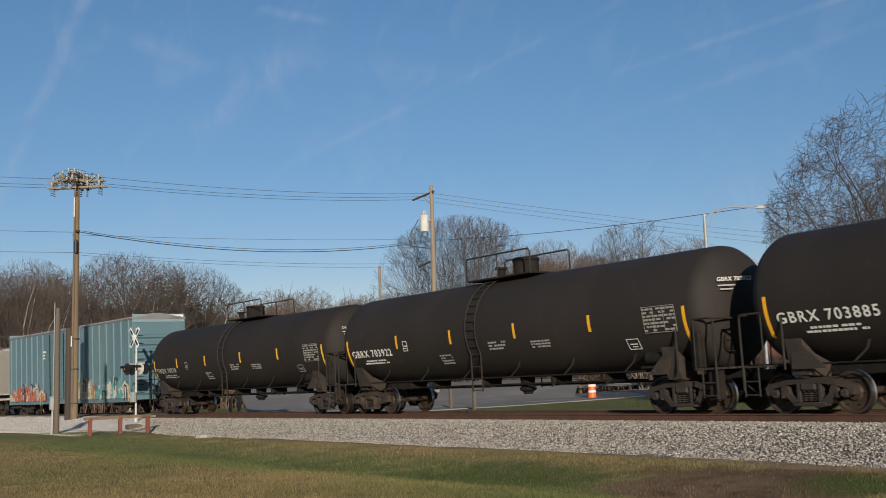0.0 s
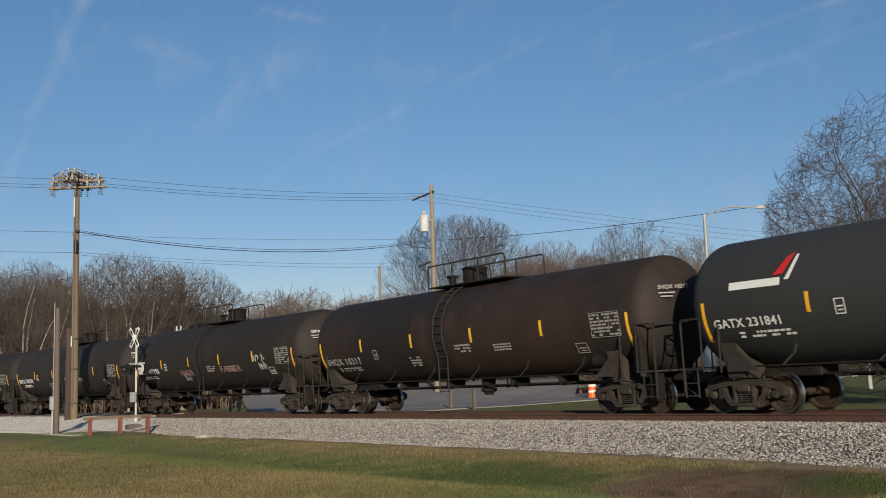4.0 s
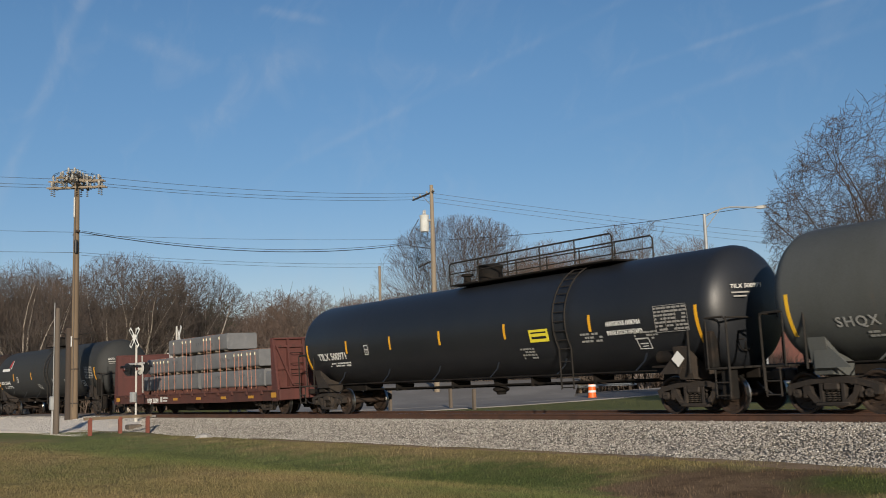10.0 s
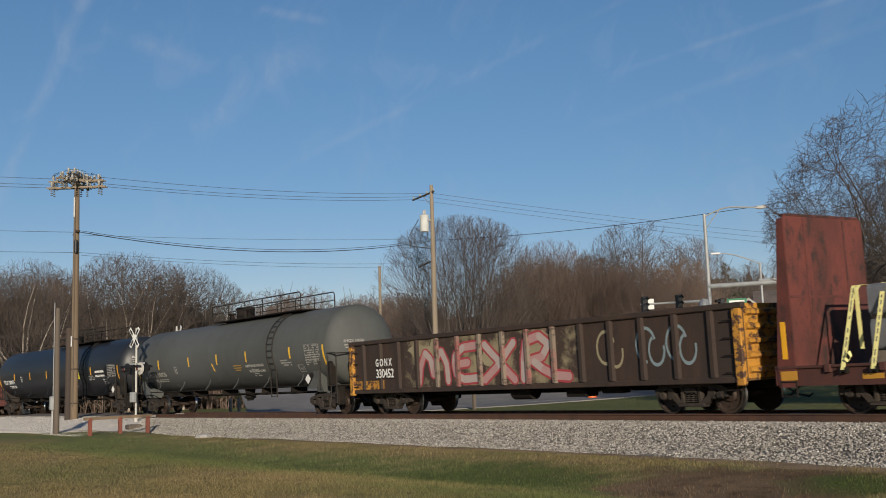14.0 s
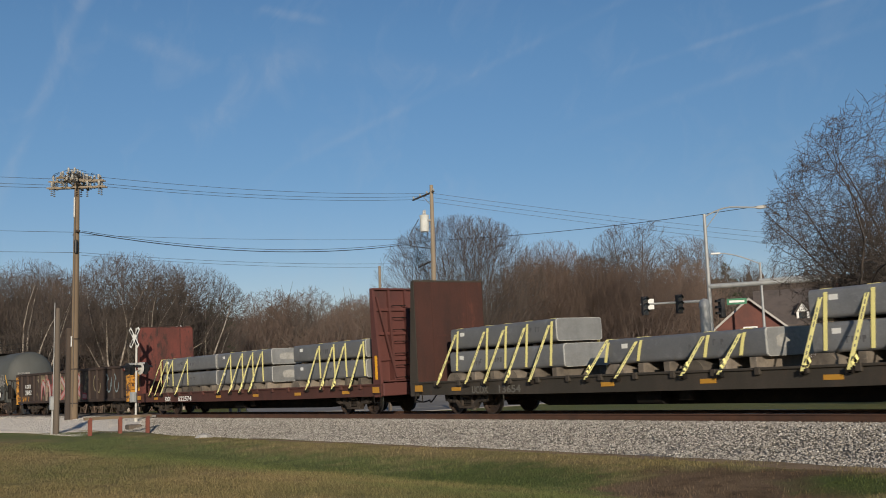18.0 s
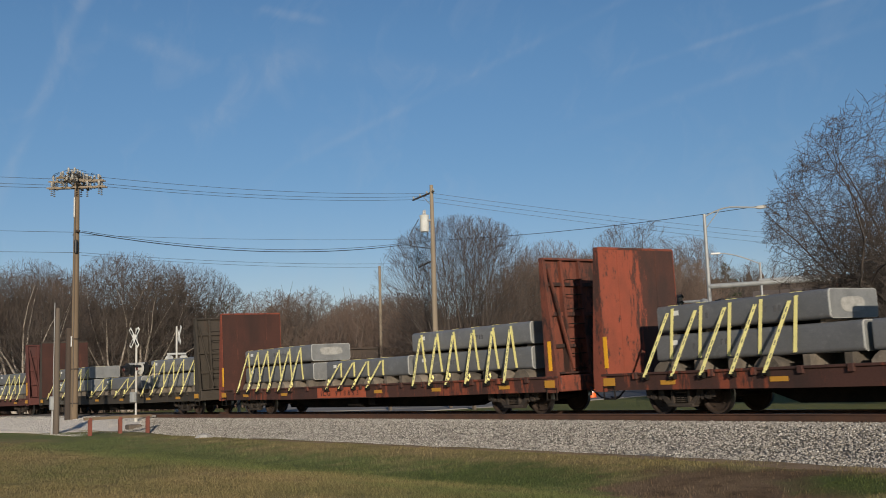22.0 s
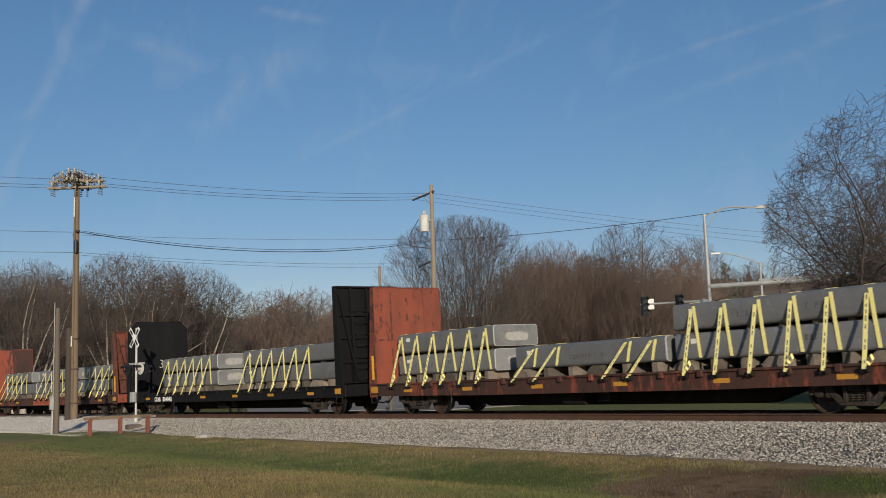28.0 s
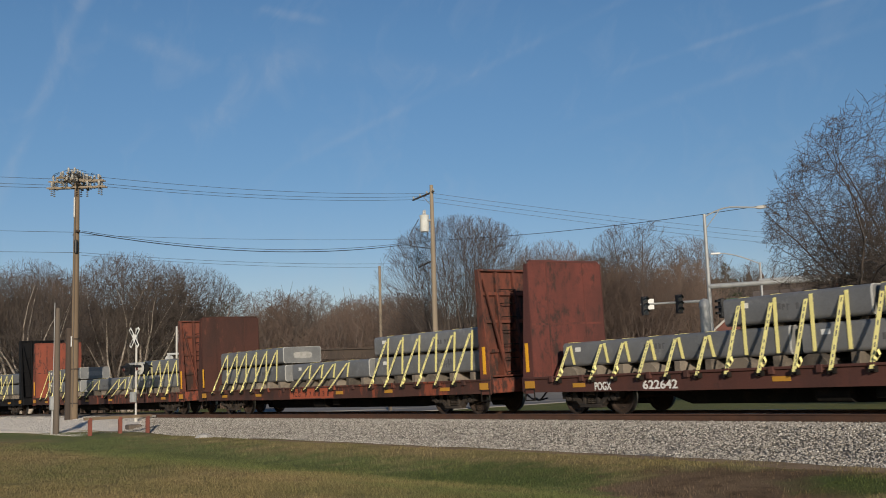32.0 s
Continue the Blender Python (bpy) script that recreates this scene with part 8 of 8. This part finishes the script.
def grow(wood, twigs, rng, start, way, length, radius, level, style, env):
    """A limb and all that springs from it, held inside the crown's outline."""
    d = way.normalized()
    if level > 0:
        far = reach(start, (d + Vector((0, 0, 0.15))).normalized(), env)
        length = min(length, far * rng.uniform(0.86, 1.03))
        if length < style["least"]:
            return
    n = style["steps"][level]
    pts, p, wob = [start.copy()], start.copy(), style["wobble"] * (style["bend"] if level == 1 else 1.0)
    for i in range(n):
        d = (d + Vector((rng.uniform(-wob, wob), rng.uniform(-wob, wob), rng.uniform(-wob, wob) + style["lift"][level]))).normalized()
        p = p + d * (length / n)
        pts.append(p.copy())
        if level > 0 and (p.x * p.x + p.y * p.y) / env[0] ** 2 + ((p.z - env[2]) / env[1]) ** 2 > 1.3:
            break
    n = len(pts) - 1
    radius = max(radius, style["fine"])
    tip = max(style["fine"] * 0.75, radius * style["taper"][level])
    tube(wood if level < 2 else twigs, pts, radius, tip, (8, 6, 4, 3, 3)[level])
    if level >= 4:
        return
    count = style["count"][level]
    for i in range(count):
        t = style["from"][level] + (1.0 - style["from"][level]) * (i + rng.random()) / count
        k = min(n - 1, int(t * n))
        q = pts[k].lerp(pts[k + 1], t * n - k)
        ax = (pts[k + 1] - pts[k]).normalized()
        side = ax.orthogonal().normalized()
        side.rotate(Matrix.Rotation(i * 2.4 + rng.uniform(-0.6, 0.6), 3, ax))
        lo, hi = style["angle"][level]
        ang = radians(rng.uniform(lo, hi))
        r = radius + (tip - radius) * t
        grow(wood, twigs, rng, q, ax * math.cos(ang) + side * math.sin(ang), length * style["ratio"][level] * rng.uniform(0.7, 1.25), r * style["thin"][level], level + 1, style, env)


def growth(count, fine, wobble=0.09, angle=((12, 62), (25, 50), (25, 55), (25, 60)), lift=(0.0, 0.04, 0.05, 0.04, 0.03), steps=(5, 6, 4, 3, 2), start=(0.55, 0.22, 0.12, 0.1), ratio=(9.0, 0.55, 0.5, 0.45), bend=0.45, thin=(0.62, 0.48, 0.5, 0.6)):
    return dict(count=count, fine=fine, wobble=wobble, angle=angle, lift=lift, steps=steps, ratio=ratio, least=0.10, taper=(0.7, 0.12, 0.30, 0.45, 0.6), thin=thin, bend=bend, **{"from": start})


STYLE_ROUND = growth((10, 10, 9, 6), 0.0070, wobble=0.13)
STYLE_VASE = growth((5, 8, 8, 6), 0.0058, angle=((6, 44), (18, 42), (20, 45), (20, 50)), lift=(0.02, 0.04, 0.07, 0.06, 0.05), start=(0.30, 0.15, 0.12, 0.1))
STYLE_CRAB = growth((20, 16, 11, 6), 0.0066, wobble=0.40, angle=((18, 92), (30, 70), (35, 80), (35, 80)), lift=(0.02, 0.035, 0.03, 0.02, 0.02), steps=(5, 9, 5, 3, 2), start=(0.35, 0.12, 0.12, 0.1), ratio=(9.0, 0.40, 0.45, 0.40), bend=0.85, thin=(0.42, 0.5, 0.55, 0.7))
STYLE_OAK = growth((6, 11, 9, 6), 0.0080, wobble=0.15, angle=((8, 45), (22, 50), (25, 55), (25, 60)), lift=(0.03, 0.03, 0.04, 0.03, 0.02), start=(0.45, 0.22, 0.12, 0.1), bend=1.0)
STYLE_FAR = growth((9, 9, 7, 5), 0.0088, steps=(4, 4, 3, 2, 1))
STYLE_TALL = growth((12, 7, 7, 5), 0.0110, angle=((25, 60), (25, 50), (25, 55), (25, 60)), steps=(6, 4, 3, 2, 1), start=(0.25, 0.2, 0.12, 0.1), ratio=(0.55, 0.5, 0.5, 0.45))


def tree(seed, style, trunk, radius, bark, twig_bark, label, env, stems=1, at=None, lean=0.28):
    """A bare tree 10 m high; env gives the crown's half width, half height and middle."""
    rng = random.Random(seed)
    wood, twigs = Shape(), Shape()
    for s in range(stems):
        a = 6.283 * (s + rng.random() * 0.6) / stems
        if stems > 1:
            way, foot = Vector((lean * math.cos(a), lean * math.sin(a), 1)), Vector((0.18 * math.cos(a), 0.18 * math.sin(a), -0.3))
        else:
            way, foot = Vector((rng.uniform(-0.05, 0.05), rng.uniform(-0.05, 0.05), 1)), Vector((0, 0, -0.3))
        grow(wood, twigs, rng, foot, way, trunk * rng.uniform(0.9, 1.1), radius * (1.0 if stems == 1 else 0.6), 0, style, env)
    t = thing("tree", label, "tree", at)
    for nm, sh, mt in (("trunk", wood, bark), ("crown", twigs, twig_bark)):
        me = bpy.data.meshes.new(nm)
        me.from_pydata(sh.v, [], sh.f)
        me.polygons.foreach_set("use_smooth", [True] * len(me.polygons))
        me.materials.append(mt)
        part(nm, me, mt, t)
    return t


def stand(angle, dist, height=10.0, turn=0.0):
    """The pose of a tree that is 10 m high as built, scaled to another height."""
    x, y = spot(angle, dist)
    scale = height / 10
    return pose(x, y, gz(x, y) - 0.1, 0, 0, turn) @ Matrix.Diagonal((scale, scale, scale, 1))


def plant(ob, m):
    """A copy of a tree at a pose that holds its whole scale."""
    return copy_thing(ob, m @ Matrix.Diagonal((1 / ob.scale.x, 1 / ob.scale.y, 1 / ob.scale.z, 1)))


def px(x):
    """Degrees left of straight across for a column of the view."""
    return YAW - math.degrees(math.atan((x - 784) / 1839.6))


def skyline(x):
    """Height in the view of level ground far off, by column."""
    return 712 - 0.0283 * x


def woods():
    bare = "bare winter tree with a domed crown of fine twigs"
    crab = tree(23, STYLE_CRAB, 3.0, 0.24, BARK_DARK, BARK_DARK, "large bare tree with a dense tangle of crooked twigs", (5.2, 4.8, 5.2), at=stand(px(1672), 43, 12.4, 20))
    vase = tree(12, STYLE_VASE, 1.8, 0.17, BARK, BARK, "many-stemmed bare tree with upswept branches", (5.1, 4.6, 5.6), stems=6, at=stand(px(815), 84, 14.9, 0), lean=0.5)
    rnd = tree(13, STYLE_ROUND, 2.8, 0.20, BARK, BARK, bare, (3.9, 4.0, 6.0), at=stand(px(1132), 92, 15.0, 40))
    pale = tree(14, STYLE_OAK, 2.6, 0.30, BARK_PALE, BARK, "bare tree with pale mottled limbs under a broad domed crown", (4.4, 4.0, 6.0), stems=4, at=stand(px(222), 108, 16.2, 0), lean=0.42)
    bushy = tree(16, STYLE_VASE, 1.6, 0.13, BARK, BARK_RED, "bushy bare tree with upright reddish shoots", (3.6, 4.6, 5.4), stems=5, at=stand(px(978), 92, 14.0, 70))
    far = tree(17, STYLE_FAR, 3.0, 0.18, BARK, BARK_RED, "bare woodland tree with a rounded reddish crown", (3.3, 3.9, 6.1), at=stand(px(470), 150, 16.6, 0))
    far2 = tree(18, STYLE_FAR, 3.2, 0.18, BARK, BARK, "bare woodland tree with a rounded grey crown", (2.9, 4.1, 5.9), stems=2, at=stand(px(545), 152, 17.0, 0), lean=0.2)
    tall = tree(15, STYLE_TALL, 6.6, 0.15, BARK, BARK_RED, "slender bare tree with reddish twigs", (2.2, 4.4, 5.6), at=stand(px(615), 160, 17.4, 0))
    plant(crab, stand(px(1600), 66, 8.0, 215))
    plant(pale, stand(px(325), 112, 15.4, 130))
    plant(pale, stand(px(38), 102, 14.6, 215))
    plant(rnd, stand(px(1045), 97, 13.2, 120))
    plant(rnd, stand(px(1192), 98, 14.6, 200))
    plant(rnd, stand(px(1160), 104, 15.2, 300))
    plant(rnd, stand(px(1088), 106, 15.0, 10))
    plant(bushy, stand(px(925), 94, 12.6, 200))
    plant(bushy, stand(px(952), 99, 13.6, 20))
    plant(bushy, stand(px(1010), 96, 13.4, 130))
    plant(bushy, stand(px(1050), 88, 11.4, 10))
    plant(bushy, stand(px(735), 98, 10.4, 300))
    plant(bushy, stand(px(1128), 84, 10.5, 150))
    plant(bushy, stand(px(1212), 90, 11.0, 90))
    plant(rnd, stand(px(1345), 150, 18.0, 60))
    plant(rnd, stand(px(1300), 158, 18.0, 160))
    rng = random.Random(31)
    # the wood behind, tree by tree
    for i in range(74):
        x = -50 + 790 * (i + rng.random()) / 74
        d = rng.uniform(118, 185)
        row = 488 if x < 120 else 540 if x < 420 else 512
        h = (skyline(x) - row) / 1839.6 * d + 0.8
        plant(rng.choice((far, far2, far, tall)), stand(px(x), d, h * (rng.uniform(0.62, 1.0) if d < 150 else rng.uniform(0.84, 1.03)), rng.uniform(0, 360)))
    for i in range(16):
        x = 1250 + 330 * (i + rng.random()) / 16
        d = rng.uniform(120, 160)
        plant(rng.choice((far, far2, tall)), stand(px(x), d, d * 0.112 * rng.uniform(0.75, 1.0), rng.uniform(0, 360)))
    for i in range(24):
        x = 690 + 560 * (i + rng.random()) / 24
        d = rng.uniform(102, 140)
        plant(rng.choice((far, far2, tall)), stand(px(x), d, d * (0.104 if x < 930 else 0.118) * rng.uniform(0.75, 1.05), rng.uniform(0, 360)))


woods()


def brush():
    """Dense brown undergrowth below the trees."""
    rng = random.Random(44)
    meshes = []
    for k, mat in enumerate((BRUSH, BRUSH, BARK_RED)):
        sh = Shape()
        for i in range(260):
            x, y = rng.uniform(-7, 7), rng.uniform(-3, 3)
            h = rng.uniform(1.4, 3.4) * (1.0 - 0.35 * abs(x) / 7)
            d = Vector((rng.uniform(-0.25, 0.25), rng.uniform(-0.25, 0.25), 1))
            p0 = Vector((x, y, -0.2))
            pts = [p0, p0 + d * h * 0.5, p0 + d * h + Vector((rng.uniform(-0.4, 0.4), 0, 0))]
            tube(sh, pts, 0.034, 0.014, 3)
            for j in range(10):
                t = rng.uniform(0.15, 1.0)
                q = p0 + d * h * t
                e = Vector((rng.uniform(-1, 1), rng.uniform(-1, 1), rng.uniform(0.3, 1.2))) * rng.uniform(0.4, 1.1)
                tube(sh, [q, q + e], 0.019, 0.008, 3)
        me = bpy.data.meshes.new("undergrowth")
        me.from_pydata(sh.v, [], sh.f)
        me.materials.append(mat)
        meshes.append(me)
    def clump(x, d, s, h=1.0):
        gx, gy = spot(px(x), d)
        ob = new("undergrowth", meshes[rng.randrange(3)])
        ob.matrix_basis = pose(gx, gy, gz(gx, gy), 0, 0, px(x) + rng.uniform(-15, 15)) @ Matrix.Diagonal((s, s, s * h, 1))
        tagged(ob, "dense brown leafless undergrowth below the trees", "undergrowth", "undergrowth", kind="stuff")
    for i in range(40):
        clump(-60 + 860 * i / 39, rng.uniform(112, 135), rng.uniform(1.2, 1.8), 1.2)
    for i in range(34):
        clump(-60 + 860 * i / 33, rng.uniform(140, 180), rng.uniform(2.0, 2.8), 1.3)
    for i in range(20):
        clump(690 + 580 * i / 19, rng.uniform(86, 98), rng.uniform(1.0, 1.3), 1.0)
    for i in range(14):
        clump(690 + 560 * i / 13, rng.uniform(100, 115), rng.uniform(1.4, 1.8), 1.0)
    for i in range(12):
        clump(1240 + 360 * i / 11, rng.uniform(110, 140), rng.uniform(1.1, 1.5), 0.9)


brush()


def evergreen(x, d, h, seed, label="dark green conifer among bare trees", width=0.30):
    """A conifer of loose whorls, each bough feathered with drooping tufts."""
    rng = random.Random(seed)
    t = thing("tree", label, "tree", stand(px(x), d, 10.0))
    part("trunk", Shape().lathe([(-0.2, h * 0.022), (h, 0.02)], "z", (0, 0, 0), 8), BARK_DARK, t)
    sh = Shape()
    for i in range(int(9 * h)):
        z = h * (0.10 + 0.90 * (i + rng.random()) / int(9 * h))
        length = ((h - z) * width * 1.25 + 0.25) * rng.uniform(0.45, 1.15)
        a = rng.uniform(0, 6.283)
        out = Vector((math.cos(a), math.sin(a), rng.uniform(-0.15, 0.35))).normalized()
        side = Vector((-math.sin(a), math.cos(a), 0))
        n = max(3, int(length * 6))
        for k in range(n):
            u = 0.25 + 0.75 * (k + rng.random()) / n
            c = Vector((0, 0, z)) + out * length * u + Vector((0, 0, -0.12 * length * u * u))
            for j in range(5):
                way = (out * rng.uniform(0.1, 0.9) + side * rng.uniform(-1, 1) + Vector((0, 0, rng.uniform(-0.5, 0.5)))).normalized() * rng.uniform(0.22, 0.50)
                w = way.orthogonal().normalized() * 0.045
                sh.add([c - w, c + w, c + way], [(0, 1, 2)])
    me = bpy.data.meshes.new("crown")
    me.from_pydata(sh.v, [], sh.f)
    me.materials.append(NEEDLES)
    part("crown", me, NEEDLES, t)


evergreen(310, 128, 14.8, 1)
evergreen(372, 140, 13.6, 2, width=0.42)
evergreen(394, 150, 14.6, 6)
evergreen(405, 112, 6.6, 3, "small rounded olive-green conifer shrub", 0.5)
evergreen(1285, 100, 11.4, 4, "green pine behind the signals")
evergreen(1264, 104, 10.6, 5, "green pine behind the signals", 0.4)


def far_woods():
    """The thick of the wood that closes the view, with a ragged top."""
    tops = ((-400, 545), (160, 545), (260, 562), (420, 572), (700, 570), (900, 560), (990, 522), (1220, 508), (1300, 505), (2000, 505))

    def top_of(x):
        for (a, p), (b, q) in zip(tops, tops[1:]):
            if a <= x <= b:
                return p + (q - p) * (x - a) / (b - a)
        return 520

    sh, n = Shape(), 2200
    pts = []
    for i in range(n + 1):
        a = 15 + 80 * i / n
        d = 195 + 4 * noise.noise(Vector((a * 0.9, 0, 3)))
        x, y = spot(a, d)
        col = 784 + 1839.6 * math.tan(radians(YAW - a))
        up = (skyline(col) - top_of(col)) / 1839.6 * d
        h = EYE.z + up * (1 + 0.08 * noise.noise(Vector((a * 0.8, 0, 1))) + 0.09 * noise.noise(Vector((a * 3.0, 0, 5))) + 0.07 * noise.noise(Vector((a * 11.0, 0, 9)))) + 0.9 * abs(noise.noise(Vector((a * 40.0, 0, 2))))
        x2, y2 = spot(a, d + 30)
        pts += [(x, y, -1.5), (x, y, h), (x2, y2, -1.5)]
    f = []
    for i in range(n):
        o, p = 3 * i, 3 * i + 3
        f += [(o, p, p + 1, o + 1), (o + 1, p + 1, p + 2, o + 2)]
    tagged(part("far_woods", sh.add(pts, f), WOOD_WALL, angle=20), "thick brown leafless wood that closes the view", "backdrop", kind="structure")


far_woods()


def motions():
    """The train runs through, its wheels turning."""
    times = [float(t) for t in range(33)]
    for ob, u in MOVING:
        walk(ob, [(t, track_pose(u - gone(t))) for t in times])
    turns = [i / 15.0 for i in range(481)]
    spin = [(t, -math.degrees(gone(t) / 0.457)) for t in turns]
    for ob, a in WHEELSETS:
        walk(ob, [(t, pose(a, 0, 0.457, 0, d, 0)) for t, d in spin])


motions()
